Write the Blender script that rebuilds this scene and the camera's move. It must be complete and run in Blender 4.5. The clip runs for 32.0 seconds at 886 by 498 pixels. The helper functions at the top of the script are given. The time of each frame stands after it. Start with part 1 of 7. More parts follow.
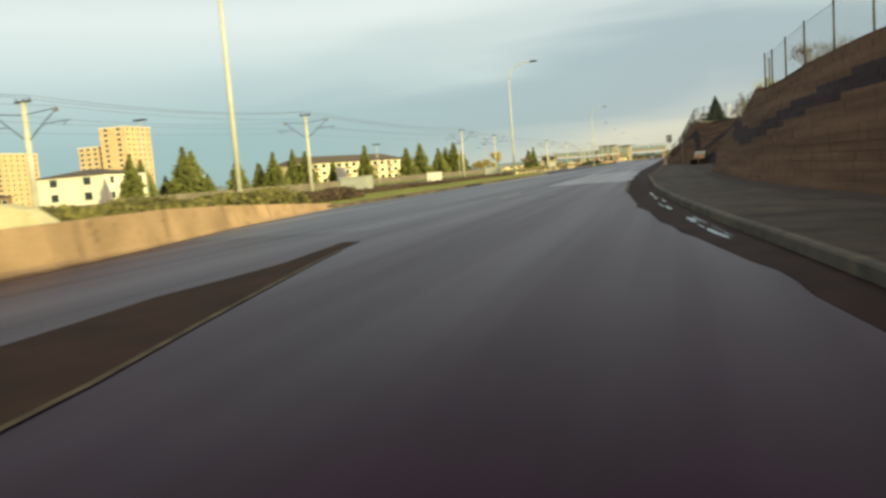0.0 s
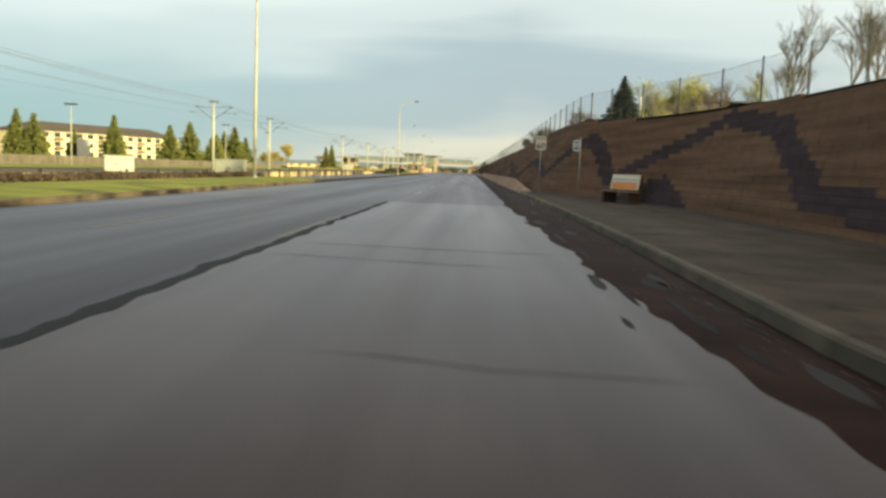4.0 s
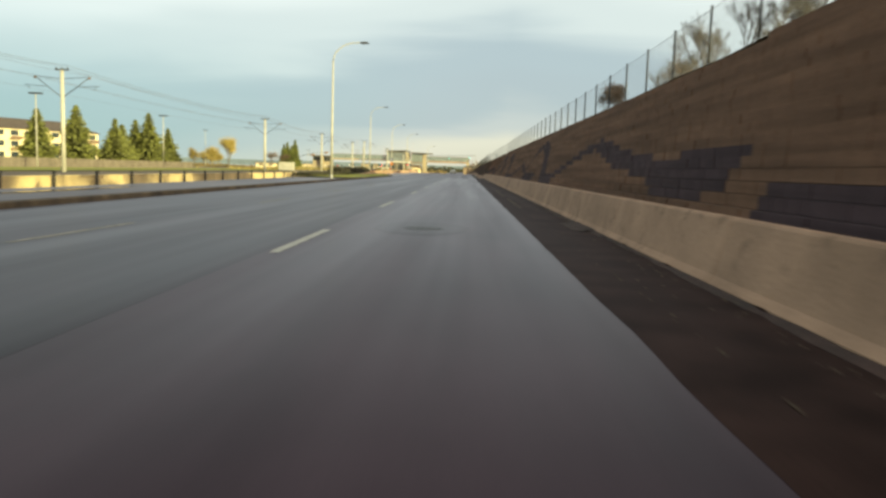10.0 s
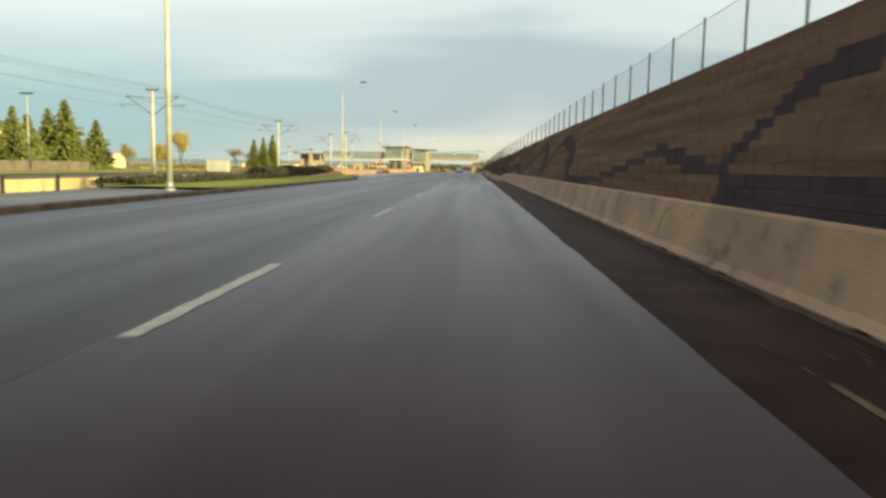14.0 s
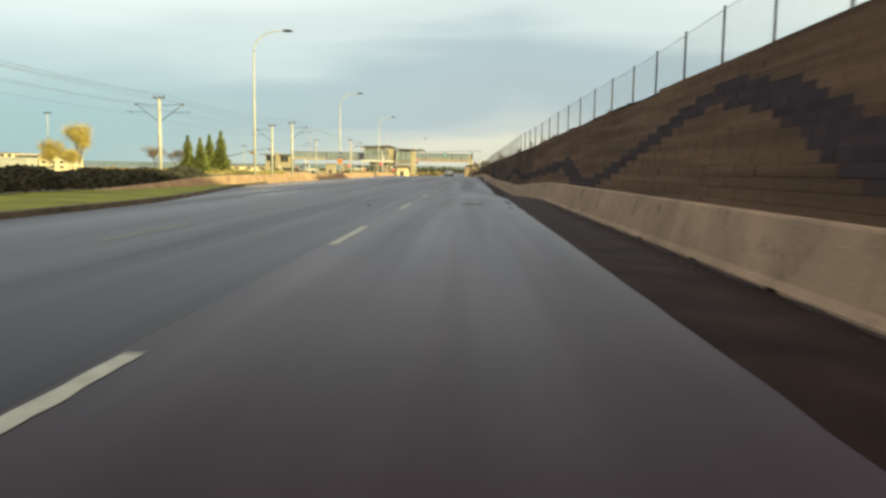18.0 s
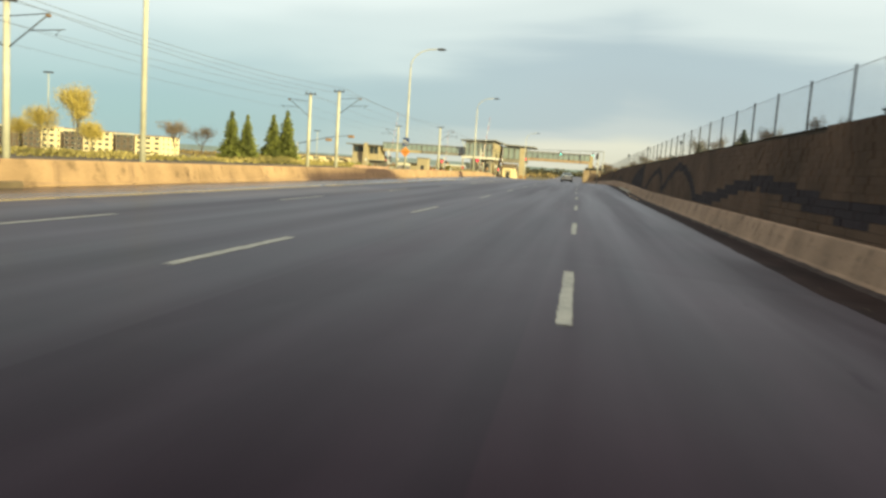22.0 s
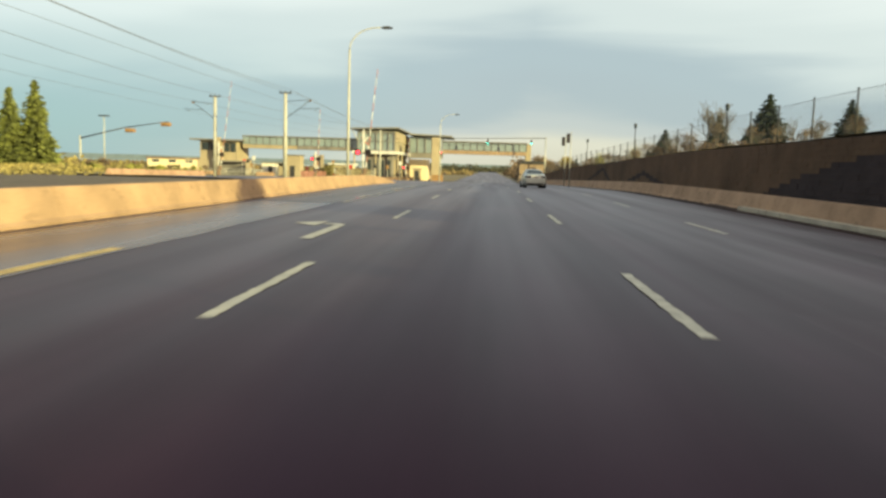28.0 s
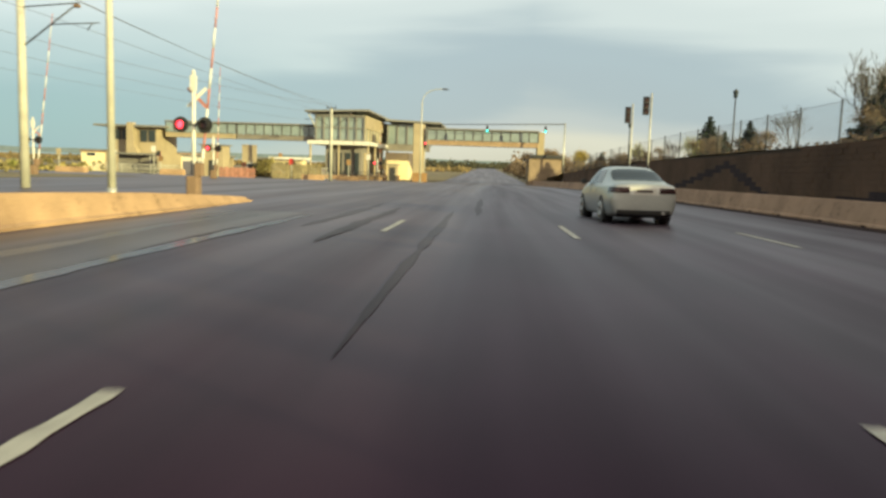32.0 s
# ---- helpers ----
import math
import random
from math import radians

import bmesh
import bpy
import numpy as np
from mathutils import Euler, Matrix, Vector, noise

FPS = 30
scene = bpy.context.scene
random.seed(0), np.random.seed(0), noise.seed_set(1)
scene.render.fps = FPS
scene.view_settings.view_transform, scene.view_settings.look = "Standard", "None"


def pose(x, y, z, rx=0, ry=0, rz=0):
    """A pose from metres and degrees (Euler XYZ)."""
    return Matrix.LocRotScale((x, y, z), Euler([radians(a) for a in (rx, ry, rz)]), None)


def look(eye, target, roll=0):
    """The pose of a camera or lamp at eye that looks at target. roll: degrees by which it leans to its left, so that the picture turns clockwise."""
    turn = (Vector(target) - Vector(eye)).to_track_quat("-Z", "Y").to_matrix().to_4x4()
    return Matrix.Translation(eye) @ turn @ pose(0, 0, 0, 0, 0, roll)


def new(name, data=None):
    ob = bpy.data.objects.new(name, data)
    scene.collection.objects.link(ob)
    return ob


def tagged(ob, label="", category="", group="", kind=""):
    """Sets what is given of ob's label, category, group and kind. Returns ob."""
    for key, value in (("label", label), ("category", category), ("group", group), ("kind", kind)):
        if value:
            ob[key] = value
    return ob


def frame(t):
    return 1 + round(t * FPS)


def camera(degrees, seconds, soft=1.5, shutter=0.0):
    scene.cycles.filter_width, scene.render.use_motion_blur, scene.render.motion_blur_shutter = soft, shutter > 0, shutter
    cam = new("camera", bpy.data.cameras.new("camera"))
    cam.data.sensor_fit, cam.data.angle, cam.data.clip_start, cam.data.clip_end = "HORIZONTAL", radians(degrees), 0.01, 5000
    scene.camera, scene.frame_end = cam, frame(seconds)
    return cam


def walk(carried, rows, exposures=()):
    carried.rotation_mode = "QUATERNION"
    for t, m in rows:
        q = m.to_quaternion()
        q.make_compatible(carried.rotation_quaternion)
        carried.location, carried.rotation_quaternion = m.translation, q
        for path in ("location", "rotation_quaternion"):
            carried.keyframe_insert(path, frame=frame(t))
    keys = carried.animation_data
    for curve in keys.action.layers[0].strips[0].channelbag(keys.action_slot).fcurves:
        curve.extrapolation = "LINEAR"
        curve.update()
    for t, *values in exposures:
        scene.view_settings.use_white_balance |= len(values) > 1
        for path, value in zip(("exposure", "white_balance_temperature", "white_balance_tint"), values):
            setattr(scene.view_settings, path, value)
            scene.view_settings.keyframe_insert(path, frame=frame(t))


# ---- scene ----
# ---- camera and its ride ----
cam = camera(60.2, 32.0, soft=2.8, shutter=0.5)
EYE = 1.2
# seconds, x, y, yaw, pitch, roll; the road runs along +y
PATH = [
    (0.0, 4.111, -0.000, 16.61, -5.75, 4.41),
    (0.5, 3.002, 5.300, 13.41, -5.52, 4.54),
    (1.0, 2.047, 10.528, 10.18, -5.54, 4.40),
    (1.5, 1.340, 15.611, 7.74, -5.68, 3.72),
    (2.0, 0.846, 20.519, 4.63, -5.81, 3.94),
    (2.5, 0.576, 25.412, 3.20, -5.62, 1.98),
    (3.0, 0.465, 30.494, 1.86, -5.59, -0.85),
    (3.5, 0.305, 35.613, 2.63, -5.93, -2.44),
    (4.0, 0.208, 40.625, 2.09, -5.93, -2.29),
    (4.5, 0.065, 45.604, 2.57, -6.00, -3.05),
    (6.5, 0.026, 65.401, 1.14, -7.09, -1.47),
    (7.0, 0.107, 71.058, 1.24, -6.17, -1.15),
    (7.5, 0.162, 76.851, 1.75, -6.10, -1.64),
    (8.0, 0.150, 82.590, 1.83, -5.87, -1.32),
    (8.5, 0.091, 88.167, 1.73, -6.12, -1.65),
    (9.0, 0.169, 93.785, 1.67, -5.59, -1.40),
    (9.5, 0.206, 99.419, 1.15, -5.98, -0.82),
    (10.0, 0.231, 105.060, 1.77, -5.94, -1.86),
    (10.5, 0.230, 110.684, 1.86, -5.80, -0.92),
    (11.0, 0.204, 116.282, 1.76, -6.46, -1.18),
    (11.5, 0.133, 121.754, 1.93, -5.95, -1.40),
    (12.0, 0.018, 127.094, 2.54, -5.98, -1.05),
    (12.5, 0.010, 132.397, 1.72, -6.12, 0.31),
    (13.0, 0.000, 137.738, 2.34, -6.13, -1.31),
    (13.5, 0.030, 143.012, 2.06, -6.02, -0.38),
    (14.0, 0.001, 148.251, 2.37, -6.09, -1.13),
    (14.5, -0.006, 153.531, 1.93, -6.05, -0.05),
    (16.5, -0.324, 175.884, 2.11, -6.07, -1.84),
    (17.0, -0.239, 181.073, 2.39, -5.99, -0.68),
    (17.5, -0.248, 186.246, 1.84, -5.95, -0.17),
    (18.0, -0.238, 191.386, 1.85, -5.89, -0.88),
    (18.5, -0.206, 196.399, 1.92, -5.98, -0.91),
    (19.0, -0.326, 201.155, 1.84, -5.97, -2.13),
    (19.5, -0.376, 206.222, 3.46, -6.10, -4.02),
    (20.0, -0.470, 211.429, 4.51, -6.37, -3.60),
    (20.5, -0.659, 216.698, 6.23, -5.70, -4.39),
    (21.0, -1.005, 221.861, 8.52, -5.94, -5.21),
    (21.5, -1.534, 226.838, 7.71, -5.96, -1.91),
    (22.0, -2.146, 231.818, 10.16, -6.28, -3.80),
    (22.5, -2.846, 236.796, 10.35, -5.71, -2.59),
    (23.0, -3.581, 241.674, 10.67, -5.89, -0.96),
    (23.5, -4.286, 246.430, 10.52, -5.93, -0.49),
    (24.0, -4.947, 251.155, 9.38, -6.03, 0.19),
    (24.5, -5.569, 256.048, 9.49, -5.92, -0.69),
    (25.0, -6.167, 261.159, 8.80, -5.79, 1.73),
    (25.5, -6.672, 266.428, 6.48, -6.20, 1.74),
    (27.5, -7.656, 288.087, 4.17, -6.03, -1.66),
    (28.0, -7.718, 293.154, 3.43, -6.08, -1.71),
    (28.5, -7.697, 298.135, 2.78, -6.10, -1.89),
    (29.0, -7.720, 303.307, 2.81, -6.05, -2.08),
    (29.5, -7.813, 308.518, 2.68, -6.12, -2.37),
    (30.0, -7.876, 313.711, 2.98, -6.18, -2.46),
    (30.5, -7.955, 318.960, 3.11, -6.26, -1.95),
    (31.0, -7.905, 323.821, 3.11, -6.17, -2.00),
    (31.5, -7.899, 328.633, 3.60, -6.26, -2.78),
    (32.0, -7.977, 333.395, 3.30, -6.37, -1.83),
]
walk(cam, [(t, pose(x, y, EYE, 90 + pitch, roll, yaw)) for t, x, y, yaw, pitch, roll in PATH], ((0.0, 0.68), (1.5, 0.68), (3.0, 0.79), (6.0, 0.85), (22.0, 0.85), (28.0, 0.79), (30.0, 0.71), (32.0, 0.75)))

# ---- world and sun ----
SUN_AZ, SUN_EL = 128.0, 9.6        # degrees; azimuth of the sun counted from +y towards +x

sun_dir = Vector((math.sin(radians(SUN_AZ)) * math.cos(radians(SUN_EL)), math.cos(radians(SUN_AZ)) * math.cos(radians(SUN_EL)), math.sin(radians(SUN_EL))))


def make_world():
    w = bpy.data.worlds.new("sky")
    w.use_nodes = True
    nt = w.node_tree
    nt.nodes.clear()
    n, l = nt.nodes.new, nt.links.new
    out = n("ShaderNodeOutputWorld")
    bg = n("ShaderNodeBackground")
    sky = n("ShaderNodeTexSky")
    sky.sky_type, sky.sun_disc = "NISHITA", False
    sky.sun_elevation, sky.sun_rotation = radians(SUN_EL), radians(SUN_AZ)
    sky.air_density, sky.dust_density, sky.ozone_density = 1.0, 0.6, 2.0
    tc = n("ShaderNodeTexCoord")
    # cloud sheets: bands by height, bent by noise stretched along the horizon
    mp = n("ShaderNodeMapping")
    mp.inputs["Scale"].default_value = (0.9, 0.9, 6.0)
    l(tc.outputs["Generated"], mp.inputs["Vector"])
    no = n("ShaderNodeTexNoise")
    no.inputs["Scale"].default_value, no.inputs["Detail"].default_value = 1.9, 6.0
    no.inputs["Roughness"].default_value, no.inputs["Distortion"].default_value = 0.45, 0.5
    l(mp.outputs[0], no.inputs["Vector"])
    sx = n("ShaderNodeSeparateXYZ")
    l(tc.outputs["Generated"], sx.inputs[0])

    def math_node(op, a, b):
        k = n("ShaderNodeMath")
        k.operation = op
        for socket, v in zip(k.inputs, (a, b)):
            if isinstance(v, float):
                socket.default_value = v
            else:
                l(v, socket)
        return k.outputs[0]
    wob = math_node("MULTIPLY", math_node("SUBTRACT", no.outputs["Fac"], 0.5), 0.15)
    lean = math_node("MULTIPLY", math_node("ABSOLUTE", math_node("SUBTRACT", sx.outputs["X"], 0.05), 0.0), 0.16)
    lift = math_node("ADD", math_node("ADD", sx.outputs["Z"], wob), lean)
    cr = n("ShaderNodeValToRGB")
    cr.color_ramp.interpolation = "EASE"
    e = cr.color_ramp.elements
    e[0].position, e[0].color = 0.0, (0.70, 0.70, 0.56, 1)
    e[1].position, e[1].color = 1.0, (0.50, 0.58, 0.58, 1)
    for p, c in ((0.05, (0.76, 0.76, 0.62)), (0.085, (0.56, 0.62, 0.60)), (0.11, (0.45, 0.54, 0.56)), (0.155, (0.46, 0.56, 0.58)), (0.205, (0.72, 0.81, 0.77)), (0.27, (0.87, 0.95, 0.89)), (0.42, (0.68, 0.80, 0.77))):
        k = e.new(p)
        k.color = (*c, 1)
    l(lift, cr.inputs["Fac"])
    # the north-west keeps its clear blue under the cloud edge
    bl = n("ShaderNodeMapRange")
    bl.inputs["From Min"].default_value, bl.inputs["From Max"].default_value = -0.05, -0.50
    l(sx.outputs["X"], bl.inputs["Value"])
    bz = n("ShaderNodeMapRange")
    bz.inputs["From Min"].default_value, bz.inputs["From Max"].default_value = 0.20, 0.04
    l(sx.outputs["Z"], bz.inputs["Value"])
    fac = math_node("MULTIPLY", bl.outputs[0], bz.outputs[0])
    blue = n("ShaderNodeMixRGB")
    l(fac, blue.inputs["Fac"])
    l(cr.outputs["Color"], blue.inputs["Color1"])
    blue.inputs["Color2"].default_value = (0.35, 0.54, 0.55, 1)
    sc = n("ShaderNodeVectorMath")
    sc.operation = "SCALE"
    sc.inputs["Scale"].default_value = 0.10
    l(sky.outputs[0], sc.inputs[0])
    mx = n("ShaderNodeMixRGB")
    mx.inputs["Fac"].default_value = 0.86
    l(sc.outputs[0], mx.inputs["Color1"])
    l(blue.outputs[0], mx.inputs["Color2"])
    # warm glow of the low sun behind thin cloud
    dt = n("ShaderNodeVectorMath")
    dt.operation = "DOT_PRODUCT"
    dt.inputs[1].default_value = tuple(sun_dir)
    l(tc.outputs["Generated"], dt.inputs[0])
    wr = n("ShaderNodeMapRange")
    wr.inputs["From Min"].default_value, wr.inputs["From Max"].default_value = 0.0, 0.95
    l(dt.outputs["Value"], wr.inputs["Value"])
    warm = n("ShaderNodeMixRGB")
    warm.inputs["Color2"].default_value = (1.5, 1.25, 0.95, 1)
    l(wr.outputs[0], warm.inputs["Fac"])
    l(mx.outputs[0], warm.inputs["Color1"])
    l(warm.outputs[0], bg.inputs["Color"])
    bg.inputs["Strength"].default_value = 0.63
    l(bg.outputs[0], out.inputs["Surface"])
    scene.world = w


make_world()
sd = bpy.data.lights.new("sun", "SUN")
sd.energy, sd.angle, sd.color = 5.0, radians(0.55), (1.0, 0.90, 0.44)
sun = new("sun", sd)
sun.matrix_world = look(tuple(sun_dir * 200), (0, 0, 0))


# ---- materials ----
def material(name, base, rough=0.8, var=0.25, scale=3.0, fine=40.0, bump=0.15, metal=0.0, tint=None, spec=0.5, island=0.0, obrand=0.0, emit=None, spots=0.0):
    """Procedural surface: two scales of noise on colour and relief, in metres of the world."""
    m = bpy.data.materials.new(name)
    m.use_nodes = True
    nt = m.node_tree
    n, l = nt.nodes.new, nt.links.new
    b = nt.nodes["Principled BSDF"]
    b.inputs["Roughness"].default_value = rough
    b.inputs["Metallic"].default_value = metal
    b.inputs["Specular IOR Level"].default_value = spec
    geo = n("ShaderNodeNewGeometry")
    big, small = n("ShaderNodeTexNoise"), n("ShaderNodeTexNoise")
    for node, s, d in ((big, scale, 4), (small, fine, 3)):
        node.inputs["Scale"].default_value, node.inputs["Detail"].default_value = s, d
        l(geo.outputs["Position"], node.inputs["Vector"])
    ramp = n("ShaderNodeValToRGB")
    lo = [max(0, c * (1 - var)) for c in base]
    hi = [min(1, c * (1 + var)) for c in (tint or base)]
    ramp.color_ramp.elements[0].position, ramp.color_ramp.elements[0].color = 0.3, (*lo, 1)
    ramp.color_ramp.elements[1].position, ramp.color_ramp.elements[1].color = 0.7, (*hi, 1)
    l(big.outputs["Fac"], ramp.inputs["Fac"])
    mix = n("ShaderNodeMixRGB")
    mix.blend_type = "MULTIPLY"
    mix.inputs["Fac"].default_value = 0.5
    r2 = n("ShaderNodeValToRGB")
    r2.color_ramp.elements[0].position, r2.color_ramp.elements[0].color = 0.25, (0.55, 0.55, 0.55, 1)
    r2.color_ramp.elements[1].position, r2.color_ramp.elements[1].color = 0.75, (1.2, 1.2, 1.2, 1)
    l(small.outputs["Fac"], r2.inputs["Fac"])
    l(ramp.outputs["Color"], mix.inputs["Color1"])
    l(r2.outputs["Color"], mix.inputs["Color2"])
    col = mix.outputs["Color"]
    if spots:
        blot, br, bm_ = n("ShaderNodeTexNoise"), n("ShaderNodeValToRGB"), n("ShaderNodeMixRGB")
        blot.inputs["Scale"].default_value, blot.inputs["Detail"].default_value, blot.inputs["Roughness"].default_value = 2.2, 9.0, 0.7
        l(geo.outputs["Position"], blot.inputs["Vector"])
        k = 1 - spots
        br.color_ramp.elements[0].position, br.color_ramp.elements[0].color = 0.34, (k, k, k, 1)
        br.color_ramp.elements[1].position, br.color_ramp.elements[1].color = 0.44, (1, 1, 1, 1)
        l(blot.outputs["Fac"], br.inputs["Fac"])
        bm_.blend_type = "MULTIPLY"
        bm_.inputs["Fac"].default_value = 1.0
        l(col, bm_.inputs["Color1"])
        l(br.outputs["Color"], bm_.inputs["Color2"])
        col = bm_.outputs["Color"]
    if island or obrand:
        hsv = n("ShaderNodeHueSaturation")
        mr = n("ShaderNodeMapRange")
        k = island or obrand
        mr.inputs["To Min"].default_value, mr.inputs["To Max"].default_value = 1 - k, 1 + k
        if island:
            l(geo.outputs["Random Per Island"], mr.inputs["Value"])
        else:
            oi = n("ShaderNodeObjectInfo")
            l(oi.outputs["Random"], mr.inputs["Value"])
        l(mr.outputs[0], hsv.inputs["Value"])
        l(col, hsv.inputs["Color"])
        col = hsv.outputs["Color"]
    l(col, b.inputs["Base Color"])
    if bump:
        bp = n("ShaderNodeBump")
        bp.inputs["Strength"].default_value, bp.inputs["Distance"].default_value = bump, 0.02
        l(small.outputs["Fac"], bp.inputs["Height"])
        l(bp.outputs["Normal"], b.inputs["Normal"])
    if emit:
        b.inputs["Emission Color"].default_value, b.inputs["Emission Strength"].default_value = (*emit[:3], 1), emit[3]
    return m


def along(nt, near, far):
    """A value that goes from near to far between y 212 and y 256."""
    geo, sep, mr = nt.nodes.new("ShaderNodeNewGeometry"), nt.nodes.new("ShaderNodeSeparateXYZ"), nt.nodes.new("ShaderNodeMapRange")
    nt.links.new(geo.outputs["Position"], sep.inputs[0])
    nt.links.new(sep.outputs["Y"], mr.inputs["Value"])
    for k, v in (("From Min", 212.0), ("From Max", 256.0), ("To Min", near), ("To Max", far)):
        mr.inputs[k].default_value = v
    return mr.outputs[0]


def damp_gloss(m, amount, rough, power=5.5, far=None):
    """A thin damp film: gloss that grows towards grazing view, over the dull surface."""
    nt = m.node_tree
    n, l = nt.nodes.new, nt.links.new
    b = nt.nodes["Principled BSDF"]
    b.inputs["Specular IOR Level"].default_value = 0.0
    lw = n("ShaderNodeLayerWeight")
    lw.inputs["Blend"].default_value = 0.5
    pw, mu = n("ShaderNodeMath"), n("ShaderNodeMath")
    pw.operation, mu.operation = "POWER", "MULTIPLY"
    pw.inputs[1].default_value, mu.inputs[1].default_value = power, amount
    if far is not None:
        l(along(nt, amount, far), mu.inputs[1])
    l(lw.outputs["Facing"], pw.inputs[0])
    l(pw.outputs[0], mu.inputs[0])
    geo, mp, no, mr, vary = n("ShaderNodeNewGeometry"), n("ShaderNodeMapping"), n("ShaderNodeTexNoise"), n("ShaderNodeMapRange"), n("ShaderNodeMath")
    mp.inputs["Scale"].default_value = (0.85, 0.022, 1)
    no.inputs["Scale"].default_value, no.inputs["Detail"].default_value, no.inputs["Roughness"].default_value = 0.9, 3.0, 0.55
    mr.inputs["From Min"].default_value, mr.inputs["From Max"].default_value = 0.34, 0.66
    mr.inputs["To Min"].default_value, mr.inputs["To Max"].default_value = 0.80, 1.20
    l(geo.outputs["Position"], mp.inputs["Vector"])
    l(mp.outputs[0], no.inputs["Vector"])
    l(no.outputs["Fac"], mr.inputs["Value"])
    vary.operation = "MULTIPLY"
    l(mu.outputs[0], vary.inputs[0])
    l(mr.outputs[0], vary.inputs[1])
    mu = vary
    gl = n("ShaderNodeBsdfGlossy")
    gl.inputs["Roughness"].default_value = rough
    gl.inputs["Color"].default_value = (1.0, 0.96, 0.99, 1)
    if b.inputs["Roughness"].links:
        l(b.inputs["Roughness"].links[0].from_socket, gl.inputs["Roughness"])
    mx = n("ShaderNodeMixShader")
    l(mu.outputs[0], mx.inputs[0])
    l(b.outputs[0], mx.inputs[1])
    l(gl.outputs[0], mx.inputs[2])
    l(mx.outputs[0], nt.nodes["Material Output"].inputs["Surface"])
    return m


def asphalt_material(name, base, wet, far=None):
    """Worn asphalt: aggregate grain, patches drawn out along the road, damp tracks that shine."""
    m = material(name, base, 0.6, 0.18, 0.35, 90.0, 0.18, spec=0.085)
    nt = m.node_tree
    n, l = nt.nodes.new, nt.links.new
    b = nt.nodes["Principled BSDF"]
    geo = n("ShaderNodeNewGeometry")
    mp = n("ShaderNodeMapping")
    mp.inputs["Scale"].default_value = (0.75, 0.09, 1)
    l(geo.outputs["Position"], mp.inputs["Vector"])
    no = n("ShaderNodeTexNoise")
    no.inputs["Scale"].default_value, no.inputs["Detail"].default_value = 1.6, 6.0
    l(mp.outputs[0], no.inputs["Vector"])
    mr = n("ShaderNodeMapRange")
    mr.inputs["From Min"].default_value, mr.inputs["From Max"].default_value = 0.32, 0.68
    mr.inputs["To Min"].default_value, mr.inputs["To Max"].default_value = wet, wet + 0.10
    l(no.outputs["Fac"], mr.inputs["Value"])
    l(mr.outputs[0], b.inputs["Roughness"])
    b.inputs["Specular Tint"].default_value = (1.0, 0.88, 0.97, 1)
    src = b.inputs["Base Color"].links[0].from_socket
    mx = n("ShaderNodeMixRGB")
    mx.blend_type = "MULTIPLY"
    mx.inputs["Fac"].default_value = 0.9
    r = n("ShaderNodeValToRGB")
    r.color_ramp.elements[0].position, r.color_ramp.elements[0].color = 0.36, (0.82, 0.81, 0.81, 1)
    r.color_ramp.elements[1].position, r.color_ramp.elements[1].color = 0.64, (1.16, 1.15, 1.14, 1)
    l(no.outputs["Fac"], r.inputs["Fac"])
    l(src, mx.inputs["Color1"])
    l(r.outputs["Color"], mx.inputs["Color2"])
    l(mx.outputs["Color"], b.inputs["Base Color"])
    if far:
        shift = n("ShaderNodeMixRGB")
        shift.blend_type = "MULTIPLY"
        shift.inputs["Color2"].default_value = (*[c / a for c, a in zip(far, base)], 1)
        l(along(nt, 0.0, 1.0), shift.inputs["Fac"])
        l(mx.outputs["Color"], shift.inputs["Color1"])
        l(shift.outputs["Color"], b.inputs["Base Color"])
    return m


LATE = (0.030, 0.0155, 0.0275)
ASPHALT = damp_gloss(asphalt_material("asphalt", (0.030, 0.0155, 0.0275), 0.30), 0.30, 0.3)
ASPHALT_L = damp_gloss(asphalt_material("grey_asphalt", (0.030, 0.0255, 0.031), 0.30, LATE), 0.34, 0.3, far=0.30)
ASPHALT_R = damp_gloss(asphalt_material("right_lane_asphalt", (0.047, 0.032, 0.0410), 0.30, LATE), 0.37, 0.3, far=0.30)
ASPHALT_P = damp_gloss(asphalt_material("asphalt_patch", (0.034, 0.0250, 0.0300), 0.30), 0.36, 0.3)
SIDE_ASPHALT = damp_gloss(asphalt_material("old_asphalt", (0.05, 0.04, 0.042), 0.32), 0.3, 0.3)
PAD = damp_gloss(asphalt_material("bus_pad_concrete", (0.072, 0.061, 0.062), 0.32), 0.46, 0.3)
GUTTER = damp_gloss(material("gutter_dirt", (0.0290, 0.0170, 0.0148), 0.5, 0.4, 1.1, 30, 0.35), 0.06, 0.45)
DIRT = material("dry_soil", (0.10, 0.075, 0.05), 0.95, 0.4, 0.8, 20, 0.5)
PAINT = material("road_paint", (0.40, 0.385, 0.32), 0.6, 0.25, 5, 60, 0.2)
LINE_PAINT = material("dulled_edge_paint", (0.125, 0.112, 0.075), 0.8, 0.35, 5, 40, 0.2, spec=0.05)
EDGE_FLECK = material("faded_edge_paint", (0.075, 0.058, 0.042), 0.85, 0.6, 5, 40, 0.2, spec=0.05)
WORN_EDGE = material("worn_edge_paint", (0.105, 0.085, 0.055), 0.8, 0.5, 5, 40, 0.2, spec=0.05)
OLD_PAINT = material("worn_road_paint", (0.21, 0.19, 0.155), 0.7, 0.5, 6, 50, 0.2)
YELLOW = material("yellow_road_paint", (0.50, 0.36, 0.12), 0.65, 0.35, 4, 50, 0.2)
